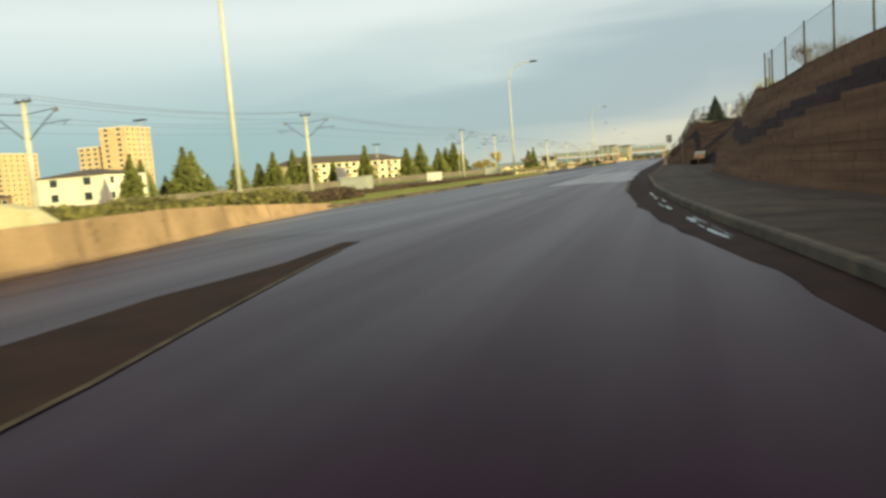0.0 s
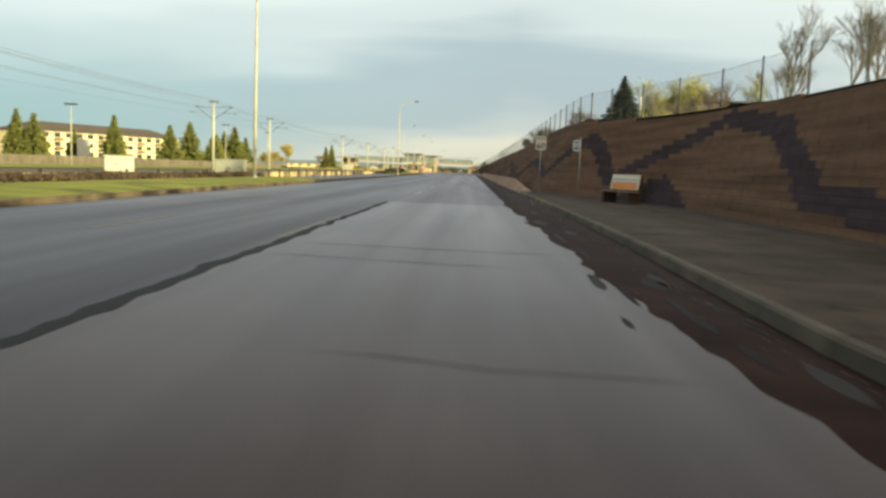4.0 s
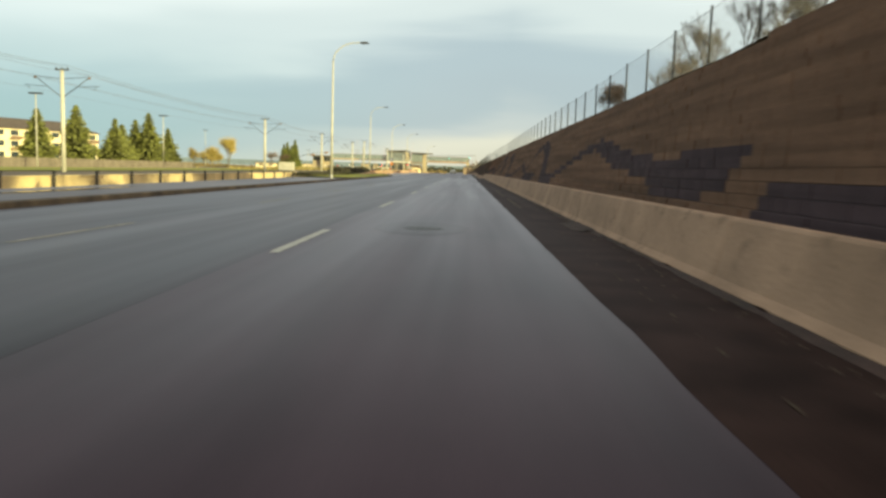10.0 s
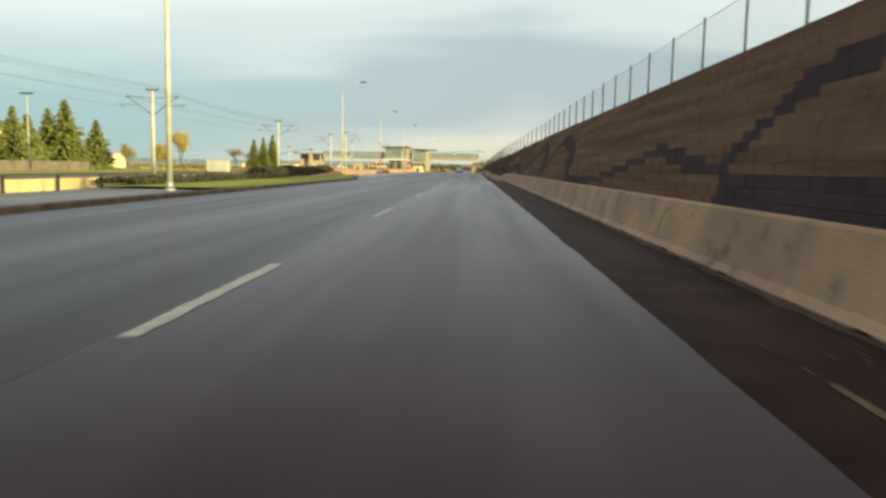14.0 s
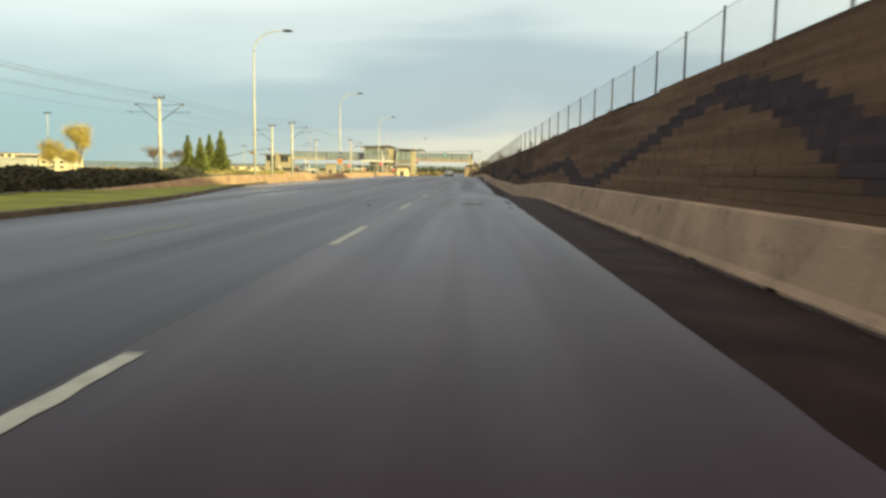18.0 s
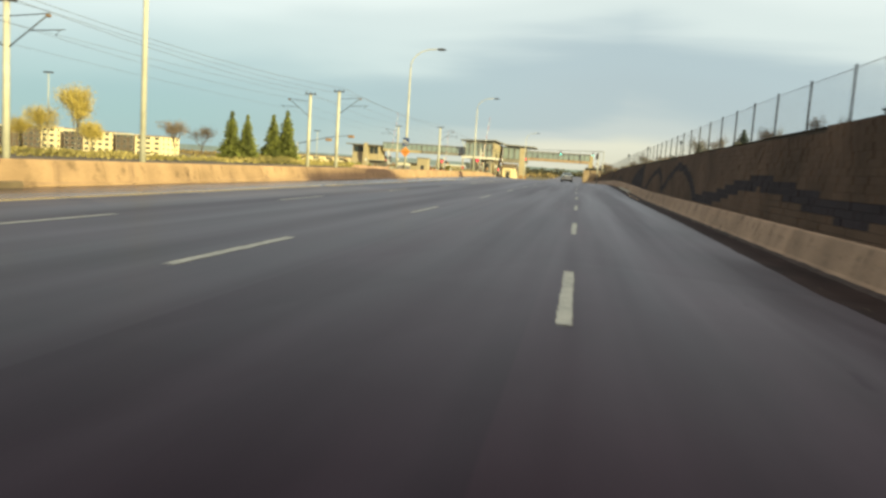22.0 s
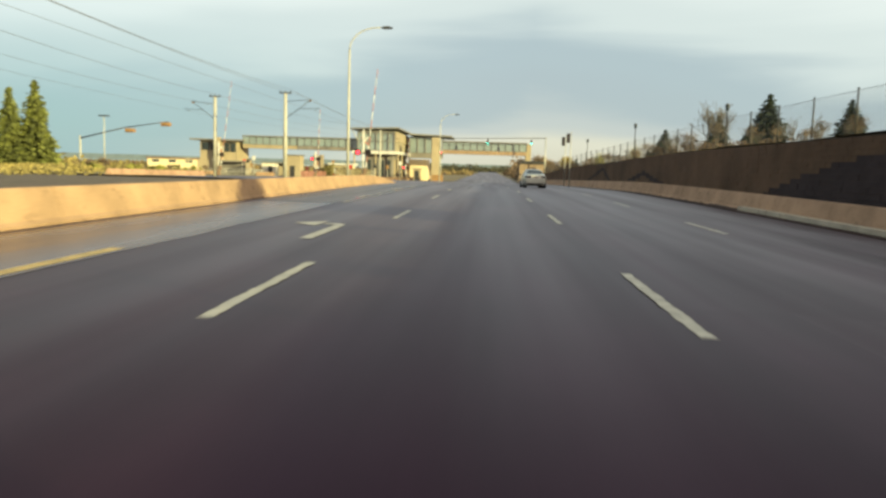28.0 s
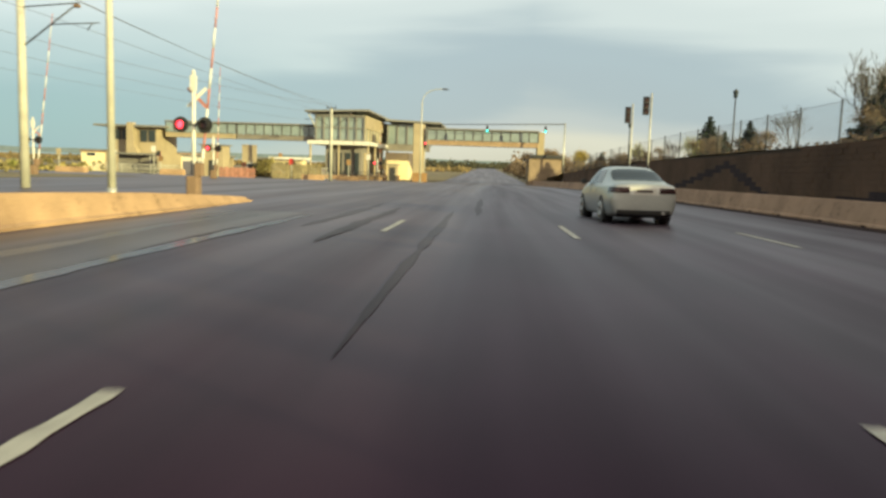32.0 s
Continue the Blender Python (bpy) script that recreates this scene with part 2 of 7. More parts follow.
CONCRETE = material("barrier_concrete", (0.365, 0.240, 0.138), 0.9, 0.22, 0.9, 25, 0.35, obrand=0.07, spec=0.3, spots=0.45)
CONCRETE_R = material("pinkish_barrier_concrete", (0.350, 0.222, 0.146), 0.9, 0.22, 0.9, 25, 0.35, obrand=0.07, spec=0.3, spots=0.45)
CONCRETE2 = damp_gloss(material("sidewalk_concrete", (0.060, 0.047, 0.036), 0.5, 0.35, 0.9, 30, 0.3, obrand=0.12, spots=0.5), 0.07, 0.4)
KERBSTONE = material("kerb_concrete", (0.056, 0.044, 0.033), 0.85, 0.40, 1.1, 30, 0.5, obrand=0.2, tint=(0.068, 0.054, 0.036), spots=0.6)
# lighter copy of the kerb concrete puts the left kerb's sun into its colour
KERB_PALE = material("lighter_kerb_concrete", (0.088, 0.064, 0.040), 0.85, 0.45, 1.1, 30, 0.5, obrand=0.18, tint=(0.115, 0.085, 0.050), spots=0.5)
BLOCK = material("tan_wall_block", (0.152, 0.086, 0.055), 0.95, 0.34, 0.35, 22, 0.5, island=0.06, spec=0.2)
BLOCK_DARK = material("charcoal_wall_block", (0.058, 0.038, 0.043), 0.95, 0.2, 0.5, 22, 0.5, island=0.12, spec=0.2)
# tan and charcoal again, darkened to stand in for weaker light past y 246
BLOCK_LATE = material("shaded_tan_wall_block", (0.104, 0.063, 0.042), 0.95, 0.3, 0.35, 22, 0.5, island=0.04, spec=0.2)
BLOCK_LATE_D = material("shaded_charcoal_wall_block", (0.036, 0.026, 0.029), 0.95, 0.2, 0.5, 22, 0.5, island=0.08, spec=0.2)
BLOCK_ONE = material("tan_block_face", (0.152, 0.086, 0.055), 0.95, 0.34, 0.35, 22, 0.5, obrand=0.10, spec=0.2)
BLOCK_ONE_D = material("charcoal_block_face", (0.058, 0.038, 0.043), 0.95, 0.2, 0.5, 22, 0.5, obrand=0.12, spec=0.2)
for m in (BLOCK, BLOCK_DARK, BLOCK_ONE, BLOCK_ONE_D):
    nt = m.node_tree
    big = next(n for n in nt.nodes if n.bl_idname == "ShaderNodeTexNoise")
    mp = nt.nodes.new("ShaderNodeMapping")
    mp.inputs["Scale"].default_value = (1.5, 0.35, 9.0)
    nt.links.new(big.inputs["Vector"].links[0].from_socket, mp.inputs["Vector"])
    nt.links.new(mp.outputs[0], big.inputs["Vector"])
BACKING = material("wall_joint_shadow_soil", (0.05, 0.032, 0.02), 1.0, 0.3, 2, 20, 0.2)
GRASS = material("lawn_grass", (0.145, 0.165, 0.006), 0.95, 0.3, 0.5, 12, 0.8, tint=(0.225, 0.225, 0.009))
# brown cladding darkened to stand in for the shaded fronts of some flats
FLAT_DARK = material("shaded_brown_cladding", (0.10, 0.068, 0.048), 0.9, 0.2, 0.4, 20, 0.2)
DRY_GRASS = material("autumn_grass", (0.17, 0.135, 0.065), 0.95, 0.35, 0.4, 12, 0.8)
HEDGE = material("brown_hedge_leaves", (0.055, 0.035, 0.020), 0.9, 0.45, 1.2, 30, 0.6, island=0.3)
HEDGE_GREEN = material("green_shrub_leaves", (0.062, 0.060, 0.020), 0.9, 0.45, 1.2, 30, 0.6, island=0.4, tint=(0.11, 0.10, 0.026))
HEDGE_DARK = material("dark_hedge_leaves", (0.035, 0.034, 0.017), 0.9, 0.45, 1.2, 30, 0.6, island=0.3)
STEEL = material("galvanised_steel", (0.42, 0.42, 0.38), 0.5, 0.15, 2, 30, 0.1, metal=0.55)
POLE_PAINT = material("pale_pole_paint", (0.40, 0.39, 0.32), 0.6, 0.15, 1.5, 20, 0.1)
DARK_STEEL = material("dark_steel", (0.045, 0.045, 0.045), 0.55, 0.2, 3, 30, 0.1, metal=0.4)
WIRE = material("fence_wire", (0.19, 0.19, 0.18), 0.6, 0.1, 3, 30, 0.0, metal=0.3)
CABLE = material("overhead_cable", (0.12, 0.12, 0.125), 0.6, 0.1, 3, 30, 0.0)
NEEDLE = material("conifer_needles", (0.085, 0.105, 0.022), 0.9, 0.35, 0.8, 15, 0.3, tint=(0.15, 0.165, 0.034), island=0.35)
# yellower, brighter needle copy with the low sun put into its colour
NEEDLE_SUN = material("sunlit_conifer_needles", (0.105, 0.110, 0.030), 0.9, 0.35, 0.8, 15, 0.3, tint=(0.15, 0.165, 0.034), island=0.35)
NEEDLE_D = material("dark_spruce_needles", (0.022, 0.034, 0.018), 0.9, 0.35, 0.8, 15, 0.5, island=0.35)
BARK = material("bark", (0.10, 0.075, 0.055), 0.95, 0.3, 3, 30, 0.6)
PALE_BARK = material("pale_poplar_bark", (0.125, 0.11, 0.092), 0.95, 0.3, 3, 30, 0.6)
LEAF_Y = material("yellow_autumn_leaves", (0.40, 0.31, 0.075), 0.85, 0.3, 1, 15, 0.3, island=0.35)
LEAF_G = material("yellow_green_leaves", (0.30, 0.30, 0.07), 0.85, 0.3, 1, 15, 0.3, island=0.35)
LEAF_R = material("russet_autumn_leaves", (0.17, 0.12, 0.075), 0.85, 0.3, 1, 15, 0.3, island=0.35)
STUCCO = material("cream_stucco", (0.72, 0.60, 0.36), 0.9, 0.1, 0.3, 20, 0.2)
STUCCO_W = material("white_stucco", (0.66, 0.62, 0.50), 0.9, 0.08, 0.3, 20, 0.2)
BRICK_B = material("brown_cladding", (0.20, 0.13, 0.08), 0.9, 0.2, 0.4, 20, 0.2)
TOWER_C = material("tower_concrete", (0.52, 0.38, 0.21), 0.9, 0.1, 0.2, 10, 0.2)
ROOF = material("brown_shingles", (0.085, 0.065, 0.05), 0.9, 0.25, 0.8, 12, 0.4)
FENCE_WOOD = material("weathered_fence_boards", (0.16, 0.135, 0.10), 0.9, 0.25, 0.8, 20, 0.3, island=0.15)
GLASS = material("window_glass", (0.030, 0.040, 0.045), 0.15, 0.15, 0.4, 5, 0.0, spec=0.4)
GLASS_T = material("teal_bridge_glass", (0.20, 0.25, 0.25), 0.12, 0.15, 0.4, 5, 0.0, spec=0.8)
WHITE = material("white_paint", (0.58, 0.57, 0.51), 0.5, 0.1, 2, 30, 0.05)
BLACK = material("black_paint", (0.02, 0.02, 0.02), 0.5, 0.2, 2, 30, 0.05)
RED = material("red_paint", (0.45, 0.04, 0.03), 0.5, 0.2, 2, 30, 0.05)
ORANGE = material("orange_sign_face", (0.62, 0.22, 0.03), 0.5, 0.15, 2, 30, 0.05)
ARM_RED = material("faded_red_stripe", (0.42, 0.17, 0.13), 0.6, 0.2, 2, 30, 0.05)
TRACK_WALL = material("pale_track_wall_concrete", (0.58, 0.46, 0.23), 0.9, 0.2, 0.7, 20, 0.3, obrand=0.08)
AMBER_BODY = material("yellow_signal_housing", (0.28, 0.16, 0.06), 0.5, 0.15, 2, 30, 0.05)
BLUE_SIGN = material("dark_blue_sign_face", (0.03, 0.05, 0.14), 0.5, 0.15, 2, 30, 0.05)
LAMP_GREEN = material("lit_green_lens", (0.02, 0.5, 0.4), 0.3, 0.05, 3, 20, 0.0, emit=(0.05, 0.95, 0.75, 3.0))
LAMP_RED = material("lit_red_lens", (0.5, 0.02, 0.02), 0.3, 0.05, 3, 20, 0.0, emit=(1.0, 0.04, 0.06, 3.5))
LENS_OFF = material("unlit_lens", (0.035, 0.012, 0.014), 0.3, 0.05, 3, 20, 0.0)
STATION = material("station_beige_panels", (0.34, 0.28, 0.175), 0.7, 0.12, 0.4, 12, 0.1)
STATION_D = material("station_brown_girder", (0.19, 0.175, 0.15), 0.7, 0.15, 0.4, 12, 0.1)
# orange-tan girder; its partial shade is worked into this darker colour
GIRDER = material("shaded_tan_girder", (0.31, 0.215, 0.13), 0.75, 0.15, 0.4, 12, 0.1)
MULLION = material("dark_window_frame", (0.075, 0.075, 0.07), 0.6, 0.15, 0.4, 12, 0.1)
# barrier concrete made darker, so the pier front's shade is in its colour
LANDING = material("shaded_pier_concrete", (0.25, 0.185, 0.12), 0.9, 0.25, 0.6, 15, 0.3, spots=0.3)
STATION_ROOF = material("station_grey_roof", (0.17, 0.165, 0.15), 0.6, 0.15, 0.4, 12, 0.1)
CAR_PAINT = material("silver_car_paint", (0.43, 0.455, 0.435), 0.28, 0.04, 2, 60, 0.0, metal=0.6)
RUBBER = material("black_rubber", (0.02, 0.02, 0.02), 0.85, 0.2, 5, 40, 0.2)
ALLOY = material("alloy_rim", (0.45, 0.45, 0.44), 0.35, 0.1, 5, 40, 0.0, metal=0.8)
TAIL = material("dark_red_tail_lens", (0.022, 0.006, 0.008), 0.15, 0.1, 5, 40, 0.0)
HILL = material("far_blue_hills", (0.13, 0.17, 0.19), 1.0, 0.15, 0.01, 0.05, 0.0)


# ---- building helpers ----
def bm_box(bm, x0, x1, y0, y1, z0, z1, m=0):
    v = [bm.verts.new(p) for p in ((x0, y0, z0), (x1, y0, z0), (x1, y1, z0), (x0, y1, z0), (x0, y0, z1), (x1, y0, z1), (x1, y1, z1), (x0, y1, z1))]
    for q in ((3, 2, 1, 0), (4, 5, 6, 7), (0, 1, 5, 4), (1, 2, 6, 5), (2, 3, 7, 6), (3, 0, 4, 7)):
        f = bm.faces.new([v[i] for i in q])
        f.material_index = m
    return v


def bm_tube(bm, a, b, r0, r1=None, n=8, m=0, caps=True):
    """A tapered tube from a to b."""
    r1 = r0 if r1 is None else r1
    a, b = Vector(a), Vector(b)
    d = (b - a).normalized()
    u = d.orthogonal().normalized()
    w = d.cross(u)
    ra = [bm.verts.new(a + (u * math.cos(2 * math.pi * i / n) + w * math.sin(2 * math.pi * i / n)) * r0) for i in range(n)]
    rb = [bm.verts.new(b + (u * math.cos(2 * math.pi * i / n) + w * math.sin(2 * math.pi * i / n)) * r1) for i in range(n)]
    for i in range(n):
        f = bm.faces.new((ra[i], ra[(i + 1) % n], rb[(i + 1) % n], rb[i]))
        f.smooth, f.material_index = True, m
    if caps:
        bm.faces.new(ra[::-1]).material_index = m
        bm.faces.new(rb).material_index = m


def bm_path_tube(bm, pts, r, n=6, m=0):
    """One unbroken tube along a line of points."""
    pts = [Vector(p) for p in pts]
    rings = []
    u = None
    for i, p in enumerate(pts):
        d = (pts[min(i + 1, len(pts) - 1)] - pts[max(i - 1, 0)]).normalized()
        u = d.orthogonal().normalized() if u is None else (u - d * u.dot(d)).normalized()
        w = d.cross(u)
        rings.append([bm.verts.new(p + (u * math.cos(6.28318 * k / n) + w * math.sin(6.28318 * k / n)) * r) for k in range(n)])
    for a, b in zip(rings[:-1], rings[1:]):
        for k in range(n):
            f = bm.faces.new((a[k], a[(k + 1) % n], b[(k + 1) % n], b[k]))
            f.smooth, f.material_index = True, m
    bm.faces.new(rings[0][::-1]).material_index = m
    bm.faces.new(rings[-1]).material_index = m


def bm_prism(bm, outline, y0, y1, m=0):
    """An outline in x and z drawn out from y0 to y1."""
    a = [bm.verts.new((x, y0, z)) for x, z in outline]
    b = [bm.verts.new((x, y1, z)) for x, z in outline]
    k = len(outline)
    for i in range(k):
        bm.faces.new((a[i], a[(i + 1) % k], b[(i + 1) % k], b[i])).material_index = m
    bm.faces.new(a[::-1]).material_index = m
    bm.faces.new(b).material_index = m


def finish(bm, name, mats):
    me = bpy.data.meshes.new(name)
    bmesh.ops.recalc_face_normals(bm, faces=bm.faces)
    bm.to_mesh(me)
    bm.free()
    for m in (mats if isinstance(mats, (list, tuple)) else [mats]):
        me.materials.append(m)
    return me


def part(name, bm, mats, parent, label=""):
    ob = new(name, finish(bm, name, mats))
    ob.parent = parent
    return tagged(ob, label)


def single(name, bm, mats, label, category, group="", kind="", at=None):
    ob = new(name, finish(bm, name, mats))
    if at is not None:
        ob.matrix_basis = at
    return tagged(ob, label, category, group, kind)


def thing(name, label, category, group="", kind="", at=None):
    ob = new(name)
    ob.empty_display_size = 0.2
    if at is not None:
        ob.matrix_basis = at
    return tagged(ob, label, category, group, kind)


def mesh_from(name, verts, faces, mats, mat_index=None):
    me = bpy.data.meshes.new(name)
    me.from_pydata(verts, [], faces)
    for m in (mats if isinstance(mats, (list, tuple)) else [mats]):
        me.materials.append(m)
    if mat_index is not None:
        me.polygons.foreach_set("material_index", np.asarray(mat_index, dtype=np.int32))
    me.update()
    return me


def interp(y, table):
    return float(np.interp(y, [a for a, _ in table], [b for _, b in table]))


# ---- the plan ----
RIGHT = [(-60, 11.0), (-30, 8.6), (0, 6.2), (8, 5.6), (12, 5.0), (20, 4.1), (28, 3.45), (38, 3.05), (44, 2.72), (47, 2.78), (52, 2.92), (58, 3.0), (200, 3.0), (225, 2.9), (330, 2.75), (360, 2.5), (385, 1.8), (405, 1.0), (430, 0.0), (455, -0.9), (800, -1.3)]
LEFT = [(-60, -0.5), (-30, -2.2), (0, -4.8), (10, -6.2), (14, -7.2), (21, -8.9), (31, -10.2), (45, -10.0), (204, -10.2), (216, -10.35), (224, -11.6), (234, -13.5), (241, -14.5), (248, -15.1), (256, -15.2), (352, -15.4), (366, -15.6), (800, -15.6)]
WALL = [(-60, 13.5), (-30, 11.0), (0, 8.7), (15, 7.6), (22, 6.7), (30, 6.1), (41, 5.9), (42, 6.1), (44, 7.0), (47, 7.3), (65, 7.5), (71, 7.1), (77, 5.7), (82, 4.4), (86, 3.95), (95, 3.9), (225, 3.9), (350, 3.8), (375, 3.6), (400, 2.6), (430, 1.3)]
WTOP = [(-60, 3.8), (20, 3.8), (36, 3.7), (42, 4.2), (46, 3.7), (55, 3.6), (66, 3.8), (76, 3.9), (86, 4.3), (95, 4.4), (115, 4.2), (145, 3.95), (212, 4.05), (226, 3.8), (238, 3.45), (250, 3.0), (263, 2.86), (285, 2.75), (310, 2.68), (345, 2.6), (383, 2.5), (400, 2.2), (430, 1.8)]


def lean(y):
    """How far the wall leans back for each metre of height."""
    return interp(y, [(222, 0.57), (262, 0.09)])


DROP = [(0, 0.0), (334, 0.0), (346, -0.06), (354, -0.17), (400, -0.72), (440, -1.5), (470, -1.9), (3000, -1.9)]


CROWN = -5.0
BANKED = [(224, 0.0), (244, 0.062), (292, 0.062), (312, 0.034), (340, 0.012), (352, 0.0)]


def zg(y, x=None):
    """Height of the ground; the road is banked down to the wall where it bends."""
    z = interp(y, DROP)
    return z if x is None or not CROWN < x < 3.4 else z - interp(y, BANKED) * (x - CROWN)


def strip(name, ys, x_of, mats, label, category, kind="structure", nx=6, lift=0.0, zoff=None):
    """A sheet between two edges that follow y."""
    verts, faces = [], []
    split = all(x_of(y)[0] < CROWN - 0.1 and x_of(y)[1] > CROWN + 0.1 for y in ys)
    n1 = max(1, nx // 2)
    nx = 2 * n1 if split else nx
    for y in ys:
        a, b = x_of(y)
        for i in range(nx + 1):
            x = a + (b - a) * i / nx
            if split:
                x = a + (CROWN - a) * i / n1 if i <= n1 else CROWN + (b - CROWN) * (i - n1) / n1
            verts.append((x, y, zg(y, x) + lift + (zoff(x, y) if zoff else 0.0)))
    for j in range(len(ys) - 1):
        for i in range(nx):
            p = j * (nx + 1) + i
            faces.append((p, p + 1, p + nx + 2, p + nx + 1))
    return tagged(new(name, mesh_from(name, verts, faces, mats)), label, category, "", kind)


# ---- ground, road, pavement ----
ys_far = [-400, -60, 0, 100, 200, 300, 352, 376, 400, 420, 440, 470, 520, 700, 1000, 1600, 3000]


def smooth(t):
    t = min(1.0, max(0.0, t))
    return t * t * (3 - 2 * t)


def dip(x, y):
    """The land beyond the tram line falls away towards the flats."""
    return -1.6 * smooth((-x - 58) / 22) * smooth((y - 235) / 50) - 4.6 * smooth((-x - 92) / 70) * smooth((y - 290) / 60)


xs_ground = [-2500, -1600, -900, -600] + list(range(-450, -180, 45)) + list(range(-180, -40, 8)) + [-36, -17, -14, 2.6, 3.6, 40, 120, 300, 700, 1500, 2500]
ys_ground = sorted(set(ys_far + [235, 245, 260, 275, 290, 310, 325, 340, 360]))
verts = [(x, y, zg(y) - 0.16 + dip(x, y) - (0.7 if -15 < x < 3 and 200 < y < 400 else 0.0)) for y in ys_ground for x in xs_ground]
nx = len(xs_ground)
faces = [(j * nx + i, j * nx + i + 1, (j + 1) * nx + i + 1, (j + 1) * nx + i) for j in range(len(ys_ground) - 1) for i in range(nx - 1)]
tagged(new("ground", mesh_from("ground", verts, faces, DRY_GRASS)), "autumn ground of dry grass and soil", "ground", "", "structure")
ys_road = list(np.arange(-60, 352, 4.0)) + list(np.arange(352, 480, 6.0)) + [500, 560, 640, 800, 1200, 2200]
strip("road", ys_road, lambda y: (interp(y, LEFT) - 0.05, interp(y, RIGHT) + 0.05), ASPHALT, "dark damp asphalt road with worn lanes", "road")
strip("road_left_lanes", [a for a in ys_road if 16 <= a <= 300], lambda y: (interp(y, LEFT) + 0.02, -2.485), ASPHALT_L, "older grey asphalt of the left lanes", "road", nx=5, lift=0.004)
strip("road_right_lane", [a for a in ys_road if 64 <= a <= 300], lambda y: (-2.49, interp(y, RIGHT) - 0.2), ASPHALT_R, "grey asphalt of the right lane, darker past the bend", "road", nx=5, lift=0.003)
strip("crossing_road", list(np.arange(358, 452, 6.0)), lambda y: (-90.0, -15.4), ASPHALT, "asphalt side street over the tram crossing", "road", nx=12, lift=-0.012)
GUT_W = [(-20, 0.4), (8, 0.55), (14, 0.85), (24, 0.92), (40, 0.95), (43, 1.7), (67, 1.7), (69, 1.45), (84, 1.45), (200, 1.5), (230, 1.4), (262, 1.0), (420, 0.9)]
strip("gutter", sorted(list(np.arange(-20, 420, 0.7)) + [y for y, _ in BANKED]), lambda y: (interp(y, RIGHT) - interp(y, GUT_W) + interp(y, [(18, 1.0), (26, 0.25), (38, 0.3), (44, 0.9), (60, 0.9), (90, 0.25)]) * (0.16 * noise.noise((y * 0.5, 1.0, 0)) + 0.08 * noise.noise((y * 1.9, 4.0, 0))), interp(y, RIGHT) + 0.02), GUTTER, "dark dirty gutter strip along the kerb", "gutter", nx=3, lift=0.005)
strip("service_lane", list(np.arange(96, 190, 4.0)), lambda y: (-16.6, -10.9), SIDE_ASPHALT, "asphalt lane behind the grass median", "road", nx=4, lift=-0.02)
strip("median_grass", list(np.arange(20, 99, 3.0)), lambda y: (-17.2, interp(y, LEFT) - 0.28), GRASS, "mown green grass median beside the road", "grass", nx=8, lift=0.10, zoff=lambda x, y: 0.10 * math.sin(math.pi * min(1, max(0, (-10.2 - x) / 7.0))))
strip("median_grass_far", list(np.arange(182, 248, 2.0)), lambda y: (-17.2, interp(y, LEFT) - 0.28), GRASS, "mown green grass wedge beside the road", "grass", nx=8, lift=0.10)
strip("median_edge", list(np.arange(98, 184, 3.0)), lambda y: (-10.95, -10.45), DIRT, "narrow earth strip of the median", "median", nx=1, lift=0.11)
strip("track_grass", list(np.arange(20, 260, 6.0)), lambda y: (-47.5, -36.0), GRASS, "strip of grass between the tram tracks and the board fence", "grass", nx=5, lift=0.02)
strip("trackbed", list(np.arange(-60, 352, 12.0)), lambda y: (-44.0, -18.2), DIRT, "gravel tram track bed", "trackbed", nx=4, lift=-0.05)

pav = thing("pavement", "grey concrete pavement in front of the block wall", "pavement", kind="structure")
y = -20.0
while y < 82.5:
    y1 = y + 3.0
    bm = bmesh.new()
    g = 0.015
    pts = [(interp(y + g, RIGHT) + 0.14, y + g), (interp(y + g, WALL) + 0.3, y + g), (interp(y1 - g, WALL) + 0.3, y1 - g), (interp(y1 - g, RIGHT) + 0.14, y1 - g)]
    lo = [bm.verts.new((a, b, -0.05)) for a, b in pts]
    hi = [bm.verts.new((a, b, 0.150 + random.uniform(-0.004, 0.004))) for a, b in pts]
    bm.faces.new(hi)
    for i in range(4):
        bm.faces.new((lo[i], lo[(i + 1) % 4], hi[(i + 1) % 4], hi[i]))
    part("slab", bm, CONCRETE2, pav)
    y = y1


def kerb_line(name, y0, y1, step, table, side, label):
    """Kerb stones, each a piece of its own, along an edge of the road."""
    root = thing(name, label, "kerb", kind="structure")
    y = y0
    while y < y1 - 0.1:
        ye = min(y + step, y1)
        bm = bmesh.new()
        xa, xb = interp(y + 0.008, table), interp(ye - 0.008, table)
        prof = [(0, -0.08), (0.015, 0.13), (0.040, 0.156), (0.14, 0.158), (0.14, -0.08)]
        ra = [bm.verts.new((xa + side * u, y + 0.008, w)) for u, w in prof]
        rb = [bm.verts.new((xb + side * u, ye - 0.008, w)) for u, w in prof]
        for i in range(len(prof)):
            bm.faces.new((ra[i], ra[(i + 1) % 5], rb[(i + 1) % 5], rb[i]))
        bm.faces.new(ra)
        bm.faces.new(rb[::-1])
        part("kerb_stone", bm, KERB_PALE if side < 0 or y > 64 else KERBSTONE, root)
        y = ye
    return root


kerb_line("kerb_right", -20, 83.5, 3.0, RIGHT, 1, "worn concrete kerb along the pavement")
kerb_line("kerb_left", 30, 248, 4.0, LEFT, -1, "low concrete kerb along the grass median")

# concrete bus pad
strip("bus_pad", [40.8] + list(np.arange(41.2, 67.6, 0.25)) + [67.7], lambda y: (-2.75, interp(y, [(41, 2.0), (45, 1.98), (50, 1.80), (60, 1.66), (67.7, 1.5)]) + 0.22 * noise.noise((y * 0.45, 9.0, 0)) + 0.12 * noise.noise((y * 1.7, 2.0, 0))), PAD, "pale worn concrete bus pad in the lane", "pavement", nx=6, lift=0.006)


